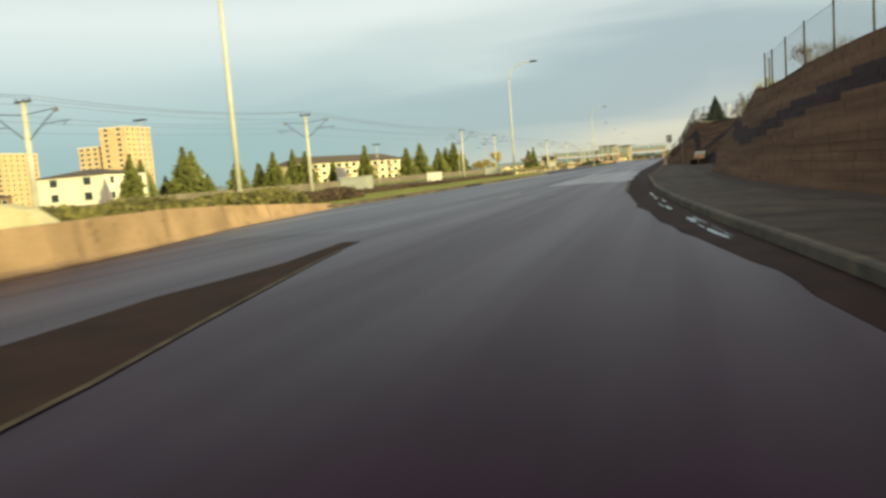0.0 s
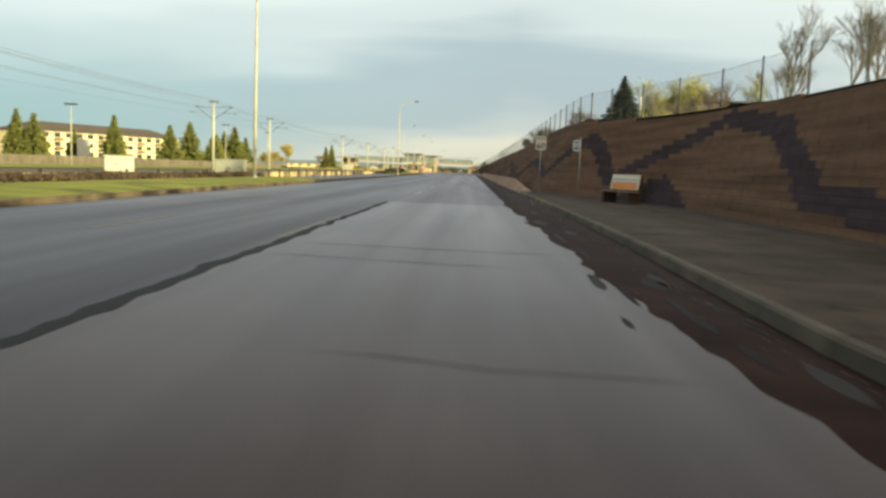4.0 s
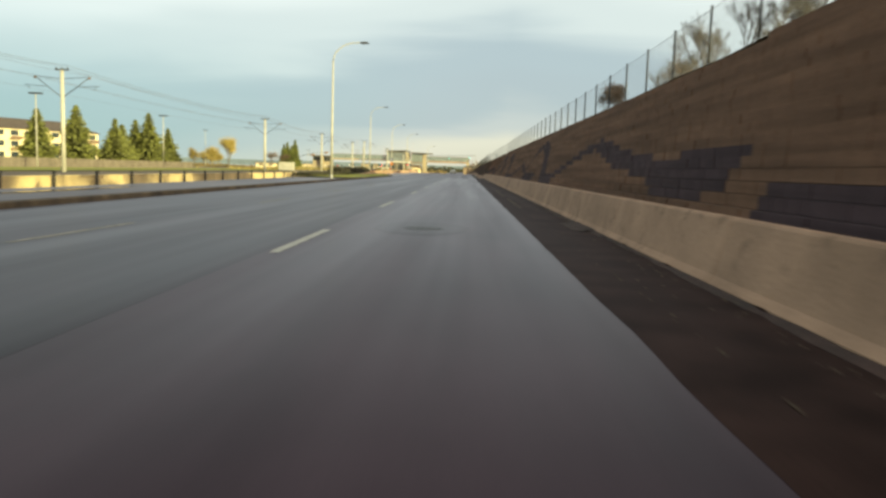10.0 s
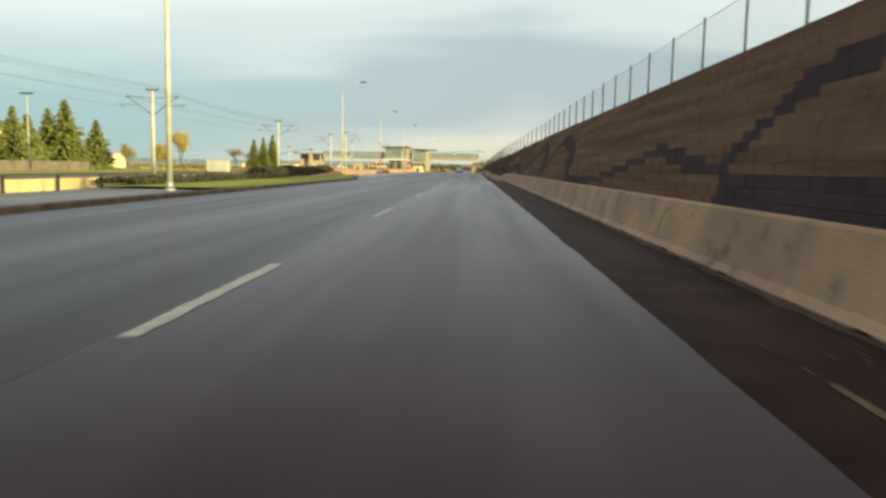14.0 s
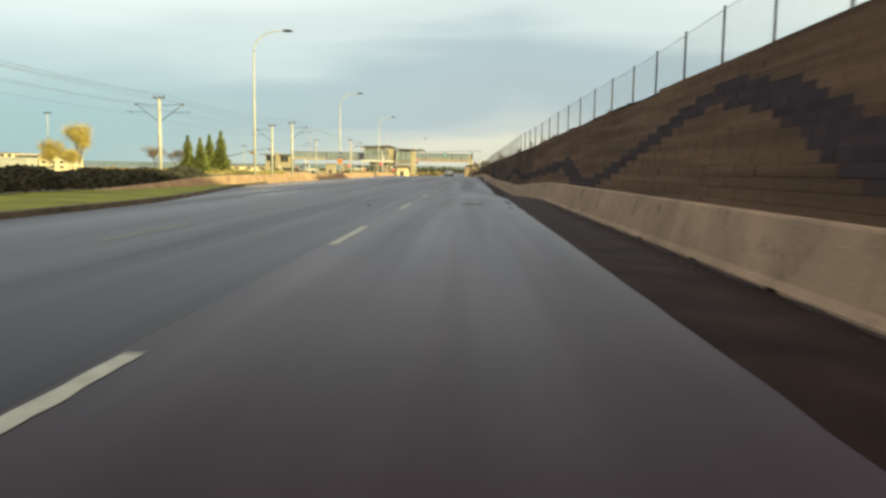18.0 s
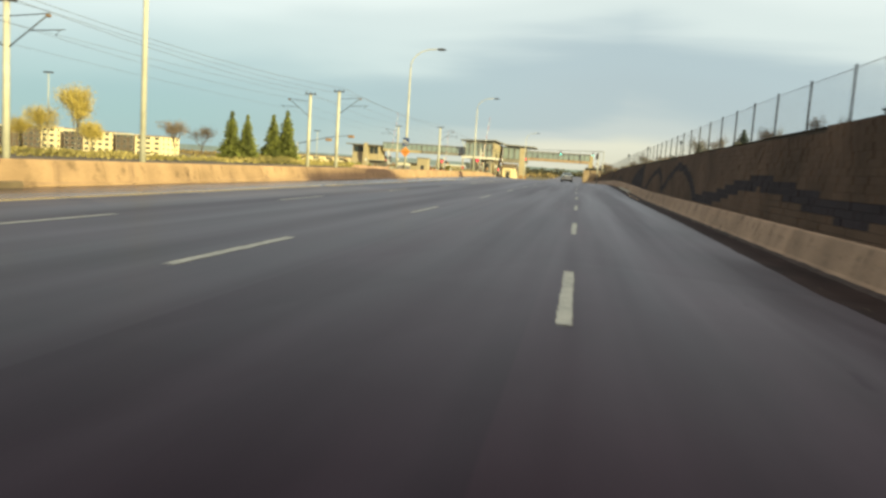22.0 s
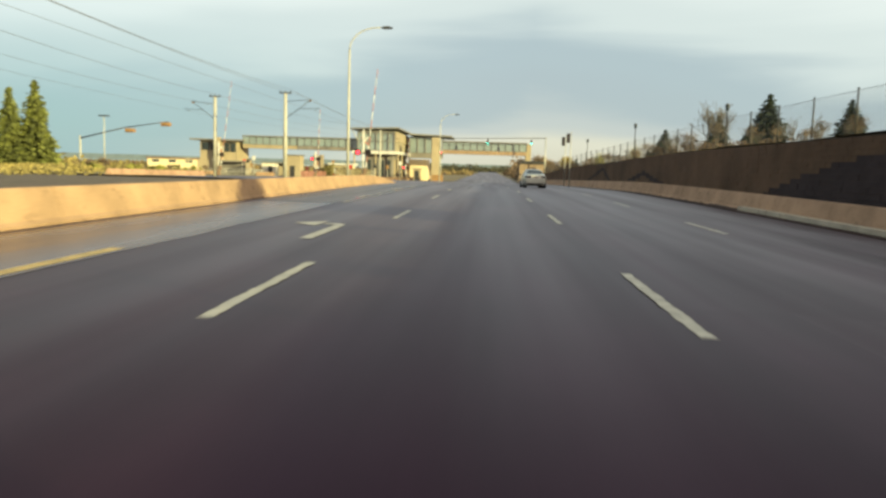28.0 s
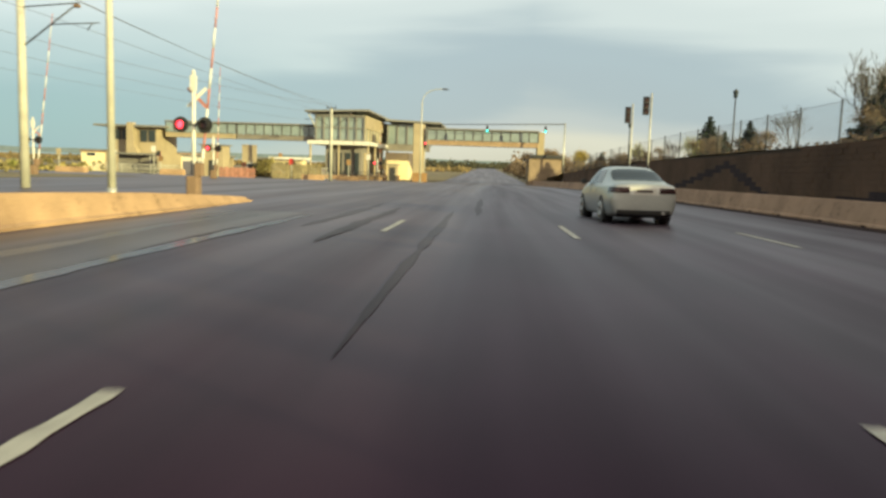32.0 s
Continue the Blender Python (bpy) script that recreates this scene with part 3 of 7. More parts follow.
# lane paint
def dash(x, y, length=4.0, w=0.145, m=None, label="white painted lane dash", grp="lane dashes"):
    bm = bmesh.new()
    k = 26
    w *= interp(y, [(235, 1.0), (250, 0.84)])
    lf, rt = [], []
    for i in range(k + 1):
        yy = y + length * i / k
        lf.append(bm.verts.new((x - w / 2 + random.uniform(-0.013, 0.013), yy, zg(yy, x) + 0.008)))
        rt.append(bm.verts.new((x + w / 2 + random.uniform(-0.013, 0.013), yy, zg(yy, x) + 0.008)))
    for i in range(k):
        bm.faces.new((lf[i], rt[i], rt[i + 1], lf[i + 1]))
    return single("lane_dash", bm, m or PAINT, label, "road marking", grp, "structure")


ROW = [(0, 29.4), (4, 76.6), (5, 90.0), (6, 102.4), (9, 141.2), (10, 153.3), (12, 179.1), (13, 192.1), (14, 203.3), (15, 214.6), (16, 226.6), (17, 238.5), (18, 249.4), (19, 261.4), (20, 273.6), (22, 298.8), (23, 310.6), (24, 322.5), (25, 333.6), (26, 347.3), (28, 371.0)]
for k in range(29):
    yk = interp(k, ROW)
    if not 1 <= k <= 3 and k < 27:
        dash(interp(yk, [(205, -2.35), (214, -2.27), (228, -2.27), (240, -2.17), (270, -2.22), (292, -2.35)]), yk, interp(yk, [(262, 4.0), (298, 3.5)]))
    if k < 27:
        dash(interp(yk, [(228, -6.05), (240, -6.25), (251, -6.05), (266, -5.92), (280, -6.06), (335, -6.05), (348, -6.3), (360, -6.65)]), yk + interp(yk, [(225, 0.0), (238, 0.5), (285, 0.5), (298, 0.0)]), interp(yk, [(225, 4.0), (238, 3.4), (298, 3.5)]), m=PAINT if k > 16 else OLD_PAINT)
    if 17 <= k < 27:
        dash(-9.85, yk + interp(k, [(17, 1.6), (20, 1.0), (22, 0.0)]), 3.5)
strip("edge_line", list(np.arange(28, 41, 2.0)), lambda y: (interp(y, RIGHT) - 1.02, interp(y, RIGHT) - 0.90), LINE_PAINT, "worn white edge line", "road marking", nx=1, lift=0.012)
rl = random.Random(8)
for ya, yb in ((130.6, 131.5), (132.1, 132.6), (133.0, 139.2), (142.2, 152.6)):
    strip("edge_line", list(np.linspace(ya, yb, max(3, int((yb - ya) * 2)))), lambda y: (2.045 + 0.02 * noise.noise((y * 0.8, 2.0, 0)), 2.105 + 0.012 * noise.noise((y * 2.8, 7.0, 0))), WORN_EDGE, "worn yellowed edge line", "road marking", nx=1, lift=0.012)
fl_v, fl_f = [], []
ya = 84.0
while ya < 246:
    if 130.5 < ya < 152.6:
        ya = 152.8
    if noise.noise((ya * 0.09, 5.0, 0)) > -0.12:
        yb = ya + rl.uniform(0.04, 0.22) * (2.2 if rl.random() < 0.12 else 1.0)
        xa, w = interp(ya, RIGHT) - 0.98 + rl.uniform(-0.03, 0.03), rl.uniform(0.015, 0.05)
        k = len(fl_v)
        fl_v += [(xa, ya, zg(ya, xa) + 0.012), (xa + w, ya + rl.uniform(0, 0.05), zg(ya, xa) + 0.012), (xa + w * rl.uniform(0.4, 1.0), yb, zg(yb, xa) + 0.012), (xa + rl.uniform(0, 0.02), yb - rl.uniform(0, 0.05), zg(yb, xa) + 0.012)]
        fl_f.append((k, k + 1, k + 2, k + 3))
        ya = yb
    ya += rl.uniform(0.08, 1.1)
tagged(new("edge_line", mesh_from("edge_line", fl_v, fl_f, EDGE_FLECK)), "worn flecks of an old edge line in the gutter", "road marking", "", "structure")
for ya, yb in ((236, 262), (262.6, 281), (282.5, 290), (292, 297), (300, 303)):
    strip("yellow_line", list(np.linspace(ya, yb, 6)), lambda y: (-12.72, -12.52), YELLOW, "worn stretch of yellow line beside the median barrier", "road marking", nx=1, lift=0.008)
strip("median_line", list(np.arange(-12, 14, 2.0)), lambda y: (interp(y, [(-12, 2.4), (3, 0.72), (5.3, 0.12), (11, -1.2), (18, -2.35)]) - 0.07, interp(y, [(-12, 2.4), (3, 0.72), (5.3, 0.12), (11, -1.2), (18, -2.35)])), WORN_EDGE, "pale painted line beside a brown patch", "road marking", nx=1, lift=0.012)
strip("brown_patch", list(np.arange(-12, 13.6, 1.5)), lambda y: (interp(y, [(-12, -1.0), (5, -1.45), (7.5, -1.75), (10, -1.6), (14, -2.1)]), interp(y, [(-12, 2.3), (3, 0.64), (5.3, 0.05), (11, -1.25), (14, -1.75)])), material("brown_asphalt_patch", (0.040, 0.020, 0.012), 0.8, 0.35, 0.8, 60, 0.3, spec=0.08, spots=0.3), "brown worn asphalt patch", "road patch", nx=3, lift=0.006)


WATER = material("puddle_water", (0.012, 0.011, 0.012), 0.07, 0.2, 0.4, 3, 0.0, spec=0.3)
WET_SILT = damp_gloss(material("wet_silt", (0.016, 0.010, 0.011), 0.25, 0.3, 1.0, 20, 0.1), 0.13, 0.25)
SILT_DARK = material("dark_silt_blot", (0.012, 0.008, 0.008), 0.9, 0.4, 2.0, 25, 0.4)
FILM = damp_gloss(material("thin_water_film", (0.020, 0.0150, 0.0165), 0.2, 0.3, 0.8, 20, 0.05), 0.55, 0.17, power=5.0)
DAMP = material("damp_asphalt", (0.011, 0.0085, 0.010), 0.30, 0.2, 0.4, 60, 0.1, spec=0.2)


def puddle(x, y0, y1, w, m, label, seed, table=None):
    """A ragged film of water, drawn out along the road."""
    verts, faces = [], []
    n = max(10, int((y1 - y0) / 0.35))
    for i in range(n + 1):
        f = i / n
        y = y0 + (y1 - y0) * f
        c = (interp(y, table) if table else 0.0) + x + 0.25 * w * noise.noise((y * 0.25, seed, 0))
        h = w * 0.5 * math.sin(math.pi * min(max(f, 0.003), 0.997)) ** 0.5 * (0.8 + 0.6 * noise.noise((y * 0.6, seed, 5.0)) + 0.25 * noise.noise((y * 2.3, seed, 8.0)))
        verts += [(c - h, y, zg(y, c - h) + 0.007), (c + h * 0.9, y, zg(y, c + h * 0.9) + 0.007)]
    for i in range(n):
        k = 2 * i
        faces.append((k, k + 1, k + 3, k + 2))
    tagged(new("puddle", mesh_from("puddle", verts, faces, m)), label, "puddle", "puddles on the road", "structure")


puddle(-12.35, 317, 345, 0.62, FILM, "long thin puddle in the worn left lane", 1.3)
puddle(-12.2, 342, 352, 0.35, FILM, "thin puddle in the worn left lane", 7.7)
puddle(-13.7, 326, 350, 0.5, DAMP, "damp streak beside the median barrier", 3.3)
puddle(-13.6, 108, 122, 0.7, WATER, "shallow puddle in the lane behind the median", 9.3)
puddle(-14.6, 124, 140, 0.5, WATER, "shallow puddle in the lane behind the median", 9.9)
puddle(-0.5, 290, 306, 0.45, WATER, "thin puddle along the barrier below the wall", 12.1, RIGHT)
WET_SHOULDER = damp_gloss(asphalt_material("wet_dusty_shoulder", (0.060, 0.047, 0.036), 0.20), 0.52, 0.20, power=4.5)
strip("wet_shoulder", list(np.arange(236, 317, 0.5)), lambda y: (-15.02, -12.42 + 0.10 * noise.noise((y * 0.3, 3.0, 0)) + 0.06 * noise.noise((y * 1.3, 6.0, 0))), WET_SHOULDER, "wet dusty shoulder that mirrors the median barrier", "shoulder", nx=4, lift=0.0055)
DAMP_SHOULDER = damp_gloss(asphalt_material("damp_shoulder", (0.046, 0.036, 0.030), 0.26), 0.34, 0.26, power=4.5)
strip("damp_shoulder", list(np.arange(316.5, 353, 0.5)), lambda y: (-15.02, -12.5 + 0.14 * noise.noise((y * 0.3, 8.0, 0)) + 0.08 * noise.noise((y * 1.3, 2.0, 0))), DAMP_SHOULDER, "damp worn shoulder beside the median barrier", "shoulder", nx=4, lift=0.0055)
STREAK = damp_gloss(asphalt_material("dark_worn_streak", (0.021, 0.0140, 0.0185), 0.30), 0.22, 0.3)
puddle(-8.9, 338, 356, 0.2, STREAK, "long dark damp streak along the lane", 91.7)
puddle(-10.6, 345, 357, 0.4, STREAK, "dark damp streak near the crossing", 93.1)
puddle(-11.5, 348, 360, 0.35, STREAK, "thin damp streak near the crossing", 94.6)
puddle(-8.2, 354, 368, 0.3, STREAK, "dark damp streak near the crossing", 96.2)
puddle(-9.1, 221.5, 231.5, 0.8, FILM, "shallow bright puddle across the left lanes", 71.3)
puddle(-10.9, 226.0, 236.0, 0.6, FILM, "shallow bright puddle across the left lanes", 72.9)
puddle(-11.9, 230.5, 238.5, 0.5, FILM, "shallow bright puddle across the left lanes", 74.2)
rw = random.Random(14)
for k in range(14):
    yk = rw.uniform(9.5, 24.0)
    puddle(-rw.uniform(0.12, 0.42), yk, yk + rw.uniform(0.5, 2.2), rw.uniform(0.05, 0.16), WATER, "thin puddle in the gutter along the kerb", 4.1 + k, RIGHT)



rp = random.Random(31)
for k in range(22):
    yk = rp.uniform(44.5, 66.0)
    puddle(-rp.uniform(0.15, 1.25), yk, yk + rp.uniform(0.3, 1.9), rp.uniform(0.06, 0.30), WET_SILT if k % 3 else SILT_DARK, "small puddle in the gutter beside the bus pad", 21.1 + k, RIGHT)
WORN = damp_gloss(material("pale_worn_asphalt", (0.046, 0.034, 0.042), 0.5, 0.35, 1.2, 60, 0.3), 0.40, 0.32)
puddle(-3.45, 216.1, 216.6, 0.16, SILT_DARK, "dark pothole in the left lane", 61.1)
puddle(-3.52, 216.6, 217.3, 0.10, SILT_DARK, "dark pothole in the left lane", 62.4)
puddle(1.3, 218.2, 222.8, 0.22, STREAK, "dark broken edge of the gutter", 63.2)
puddle(-1.75, 215.9, 216.7, 0.24, SILT_DARK, "damp dark spot beside the gutter", 64.8, RIGHT)
puddle(1.02, 82.0, 84.0, 0.22, WORN, "pale worn patch beside a pothole", 51.7)
puddle(1.34, 82.2, 82.9, 0.30, DAMP, "dark shallow pothole at the lane edge", 52.9)


def leafy_strip(y0, y1, x_of, z, label, seed):
    """Silt and fallen leaves gathered along an edge, with a ragged outline."""
    verts, faces = [], []
    ys = np.arange(y0, y1, 0.35)
    for y in ys:
        xa, xb = x_of(float(y))
        xa += 0.10 * noise.noise((y * 0.7, seed, 0)) + 0.06 * noise.noise((y * 2.6, seed, 3.0))
        for i in range(4):
            f = i / 3
            verts.append((xa + (xb - xa) * f, float(y), z + zg(float(y), xa) + 0.05 * f + 0.03 * f * noise.noise((y * 1.3, seed, i)) ))
    for j in range(len(ys) - 1):
        for i in range(3):
            q = j * 4 + i
            faces.append((q, q + 1, q + 5, q + 4))
    tagged(new("silt_strip", mesh_from("silt_strip", verts, faces, SILT)), label, "silt", "", "structure")


SILT = material("silt_and_leaves", (0.034, 0.0165, 0.0125), 0.95, 0.5, 1.5, 22, 0.8)
leafy_strip(-10, 82.5, lambda y: (interp(y, WALL) - 0.32, interp(y, WALL) + 0.25), 0.156, "dark silt and fallen leaves along the foot of the wall", 3.0)
leafy_strip(72, 84, lambda y: (interp(y, [(72, 6.4), (76, 4.6), (80, 3.6), (84, 3.3)]), interp(y, WALL) + 0.2), 0.158, "damp brown silt over the end of the pavement", 5.0)
leafy_strip(84.5, 330, lambda y: (interp(y, RIGHT) - 0.16 - 0.08 * noise.noise((y * 0.2, 4.0, 0)), interp(y, RIGHT) - 0.01), 0.008, "dark wet leaves and silt at the foot of the barrier", 9.0)
leafy_strip(121.0, 123.8, lambda y: (2.5, 2.97), 0.012, "heap of dark wet leaves by the barrier", 15.0)
leafy_strip(83.4, 100, lambda y: (interp(y, RIGHT) + 0.36, interp(y, WALL) + 0.25), 0.17, "dark soil and leaves behind the barrier", 7.0)


TAR = material("tar_sealed_crack", (0.008, 0.0065, 0.007), 0.7, 0.3, 2, 40, 0.2, spec=0.2)


def crack(x0, y0, x1, y1, w, seed, label="thin dark crack in the asphalt"):
    """A wavering sealed crack across or along the lanes."""
    verts, faces = [], []
    n = max(8, int(math.hypot(x1 - x0, y1 - y0) / 0.3))
    dx, dy = (x1 - x0) / n, (y1 - y0) / n
    ln = math.hypot(dx, dy)
    for i in range(n + 1):
        o = 0.10 * noise.noise((i * 0.35, seed, 0)) + 0.03 * noise.noise((i * 1.4, seed, 2.0))
        h = w * (0.35 + 0.5 * abs(noise.noise((i * 0.8, seed, 7.0)))) * min(1, i / 2, (n - i) / 2)
        cx, cy = x0 + dx * i - dy / ln * o, y0 + dy * i + dx / ln * o
        for s in (-1, 1):
            verts.append((cx - s * dy / ln * h, cy + s * dx / ln * h, zg(cy, cx) + 0.0095))
    for i in range(n):
        k = 2 * i
        faces.append((k, k + 1, k + 3, k + 2))
    tagged(new("asphalt_crack", mesh_from("asphalt_crack", verts, faces, TAR)), label, "road crack", "cracks in the road", "structure")


crack(-0.9, 45.4, 1.7, 45.0, 0.022, 1.1, "dark joint across the concrete bus pad")
crack(-2.5, 52.2, 1.7, 51.85, 0.030, 1.7, "dark joint across the concrete bus pad")
crack(-2.5, 50.6, 0.9, 50.05, 0.026, 2.7, "dark joint across the concrete bus pad")
crack(-2.68, 41.0, -2.68, 67.6, 0.20, 5.1, "wide tar-sealed joint along the bus pad")
crack(-2.5, 60.4, 1.7, 60.3, 0.014, 6.7, "thin joint across the concrete bus pad")
dash(-2.86, 52.9, 5.2, 0.11, OLD_PAINT, "worn white lane dash beside the bus pad")
dash(-2.84, 65.0, 4.4, 0.11, OLD_PAINT, "worn white lane dash beside the bus pad")

for k, (xa, ya, xb, yb) in enumerate(((-2.3, 33.5, 0.6, 33.9), (-1.6, 141, 0.2, 141.3), (-1.9, 188, 0.3, 188.3), (-3.4, 262, -1.2, 262.4))):
    crack(xa, ya, xb, yb, 0.016, 3.3 + k)
strip("road_patch", list(np.linspace(217.6, 221.0, 25)), lambda y: (-0.25 - 1.15 * max(0.02, 1 - ((y - 219.3) / 1.72) ** 2) ** 0.5 - 0.12 * noise.noise((y * 1.7, 1.0, 0)), -0.2 + 0.95 * max(0.02, 1 - ((y - 219.3) / 1.72) ** 2) ** 0.5 + 0.12 * noise.noise((y * 1.9, 6.0, 0))), ASPHALT_P, "darker asphalt patch round a manhole cover", "road patch", nx=2, lift=0.0065)
strip("road_patch", list(np.linspace(118.9, 122.2, 25)), lambda y: (-0.6 - 1.0 * max(0.02, 1 - ((y - 120.55) / 1.67) ** 2) ** 0.5 - 0.12 * noise.noise((y * 1.7, 3.0, 0)), -0.6 + 0.9 * max(0.02, 1 - ((y - 120.55) / 1.67) ** 2) ** 0.5 + 0.12 * noise.noise((y * 1.9, 8.0, 0))), ASPHALT_P, "darker asphalt patch round a manhole cover", "road patch", nx=2, lift=0.0065)
puddle(-0.75, 26.6, 28.6, 0.38, ASPHALT_P, "small dark stain in the lane", 81.3)
puddle(-0.45, 28.2, 30.8, 0.22, ASPHALT_P, "small dark stain in the lane", 82.6)


# ---- block retaining wall ----
RIDGE = [(-60, 1.5), (0, 2.2), (10, 2.7), (18, 2.9), (25, 2.4), (32, 1.7), (38, 2.1), (43, 2.7), (48, 2.0), (54.5, 0.8), (58, 1.0), (63, 2.9), (68, 3.5), (72, 2.5), (76, 1.2), (79, 2.6), (81, 3.2), (84, 2.4), (87, 1.2), (94, 1.9), (97, 2.1), (99.5, 2.15), (102.4, 2.02), (105, 1.68), (108, 1.24), (112, 0.98), (116, 0.9), (118, 1.3), (123, 1.25), (128.5, 1.75), (131, 2.1), (134.4, 2.38), (138.3, 2.0), (142.5, 1.3), (145.8, 0.78), (147.6, 1.0), (149.4, 1.45), (151.5, 2.0), (153.5, 2.5), (156.6, 3.05), (158.5, 3.12), (160.4, 2.98), (161.5, 2.6), (162.3, 1.8), (163.4, 1.28), (166, 1.58), (168.8, 1.84), (172, 1.42), (176, 0.95), (179, 0.86), (184, 0.75), (185.4, 1.0), (187.3, 1.75), (190, 2.5), (193, 2.85), (195.6, 3.12), (197.3, 3.05), (198.6, 2.1), (199.4, 1.2), (201, 1.6), (205, 2.7), (209.6, 3.2), (212, 2.8), (215.3, 1.96), (219.5, 0.95), (222, 0.7), (230, 1.75)]
RIDGE += [(238, 1.3), (248, 0.85), (251, 0.75), (255.6, 1.1), (260, 1.42), (264.2, 1.15), (269, 0.55), (274.4, 0.5), (276.8, 1.4), (280, 2.0), (283.2, 2.25), (287.3, 1.5), (291, 0.5), (293, 1.6), (295.4, 2.05), (299.5, 1.65), (302.5, 1.0), (305.2, 0.25), (330, 0.1), (342, 0.35), (346, 0.68), (351.8, 1.45), (359.3, 0.6), (365.5, 0.3), (367, 0.85), (372, 2.05), (379.3, 1.0), (384, 0.3), (397, 0.8), (410, 0.4), (430, 0.4)]
COURSE = 0.2


def dark_block(y, z):
    if 66.0 < y < 74.0 and z < 1.35 - 0.24 * abs(y - 71.0):
        return True
    if 117.8 < y < 128.5 and interp(y, [(117.8, 0.92), (122.4, 0.82), (123.2, 1.08), (128.5, 1.5)]) < z < interp(y, [(117.8, 1.7), (119, 1.82), (121, 1.76), (123.2, 1.62), (128.5, 1.98)]):
        return True
    if 111.8 < y < 116.2 and 0.62 < z < 1.26 or 142.8 < y < 147.2 and 0.6 < z < 1.12:
        return True
    if 153.5 < y < 162.3 and 0.66 < z < interp(y, [(153.5, 1.26), (156, 1.1), (162.3, 1.12)]):
        return True
    if 116.2 < y < 128.5:
        return False
    if 309.5 < y < 328.0:
        return z < interp(y, [(309.5, 2.75), (318, 2.0), (322, 1.4), (328, 0.2)])
    r = interp(y, RIDGE)
    slope = min(1.1, abs(interp(y + 0.6, RIDGE) - interp(y - 0.6, RIDGE)) / 1.2)
    k = interp(y, [(104, 1.0), (112, 0.75), (130, 0.85), (136, 0.62), (146, 0.7), (148, 1.0), (160, 1.0), (163.5, 0.55), (180, 0.55), (187, 1.0), (225, 1.0), (250, 0.8), (330, 0.8), (345, 0.55)])
    return (-0.36 - 0.35 * slope) * k < z - r < (0.22 + 0.15 * slope) * k


def build_wall():
    wall = thing("wall_right", "tall stepped retaining wall of tan blocks with charcoal mountain outlines", "retaining wall", kind="structure")
    ys = [a for a in np.arange(-60, 431, 2.0)]
    verts, faces = [], []
    for a in ys:
        h = interp(a, WTOP)
        xb = interp(a, WALL) + 0.10
        verts += [(xb, a, zg(a) - 0.7), (xb + lean(a) * h, a, zg(a) + h - 0.03), (xb + lean(a) * h + 0.6, a, zg(a) + h - 0.03)]
    for j in range(len(ys) - 1):
        for i in range(2):
            p = 3 * j + i
            faces.append((p, p + 1, p + 4, p + 3))
    core = new("wall_core", mesh_from("wall_core", verts, faces, BACKING))
    core.parent = wall
    rng = random.Random(5)
    verts, faces, mi = [], [], []
    singles = []
    for c in range(-3, 22):
        z0, z1 = c * COURSE - 0.02, (c + 1) * COURSE - 0.009 - 0.02
        y = -58.0 + (0.23 if c % 2 else 0.0)
        while y < 429:
            ln = rng.uniform(0.40, 0.52)
            y0, y1 = y + 0.003, y + ln - 0.003
            ym = y + ln / 2
            y += ln
            if z1 > interp(ym, WTOP) + 0.02 or (c < 0 and not 226 < ym < 348):
                continue
            dk = dark_block(ym, (c + 0.5) * COURSE)
            o = rng.uniform(-0.012, 0.012)
            back = lean(ym) * c * COURSE
            xa, xb = interp(y0, WALL) + back + o, interp(y1, WALL) + back + o
            g = zg(ym)
            d = 0.17
            v = [(xa, y0, z0 + g), (xb, y1, z0 + g), (xb + 0.012, y1, z1 + g), (xa + 0.012, y0, z1 + g), (xa + d, y0, z0 + g), (xb + d, y1, z0 + g), (xb + d, y1, z1 + g), (xa + d, y0, z1 + g)]
            if 118 < ym < 129 and c < 13 and len(singles) < 290:
                singles.append((v, dk))
                continue
            k = len(verts)
            verts += v
            faces += [(k, k + 3, k + 2, k + 1), (k + 3, k + 7, k + 6, k + 2), (k, k + 4, k + 7, k + 3), (k + 1, k + 2, k + 6, k + 5)]
            # past y 246 the blocks take the copies with shade in their colour
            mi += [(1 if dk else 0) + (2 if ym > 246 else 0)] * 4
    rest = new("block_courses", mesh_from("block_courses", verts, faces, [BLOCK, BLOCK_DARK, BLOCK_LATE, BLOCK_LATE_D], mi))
    rest.parent = wall
    tagged(rest, "stepped courses of tan and charcoal blocks", kind="stuff")
    for v, dk in singles:
        ob = new("wall_block", mesh_from("wall_block", v, [(0, 3, 2, 1), (3, 7, 6, 2), (0, 4, 7, 3), (1, 2, 6, 5)], BLOCK_ONE_D if dk else BLOCK_ONE))
        ob.parent = wall
    return wall


build_wall()


def xtop(y):
    return interp(y, WALL) + lean(y) * interp(y, WTOP)


strip("bank", list(np.arange(-60, 600, 4.0)), lambda y: (xtop(min(y, 429)) + 0.05, xtop(min(y, 429)) + 260.0), DRY_GRASS, "dry grass bank above the block wall", "bank", nx=40, lift=0.02,
      zoff=lambda x, y: (interp(y, WTOP) if y < 430 else interp(y, [(430, 1.8), (480, 0.6), (600, 0.2)])) + 0.15 * noise.noise((x * 0.2, y * 0.2, 0)) + interp(x, [(0, 0), (14, 0.0), (30, 0.9), (60, 1.4), (300, 1.5)]))


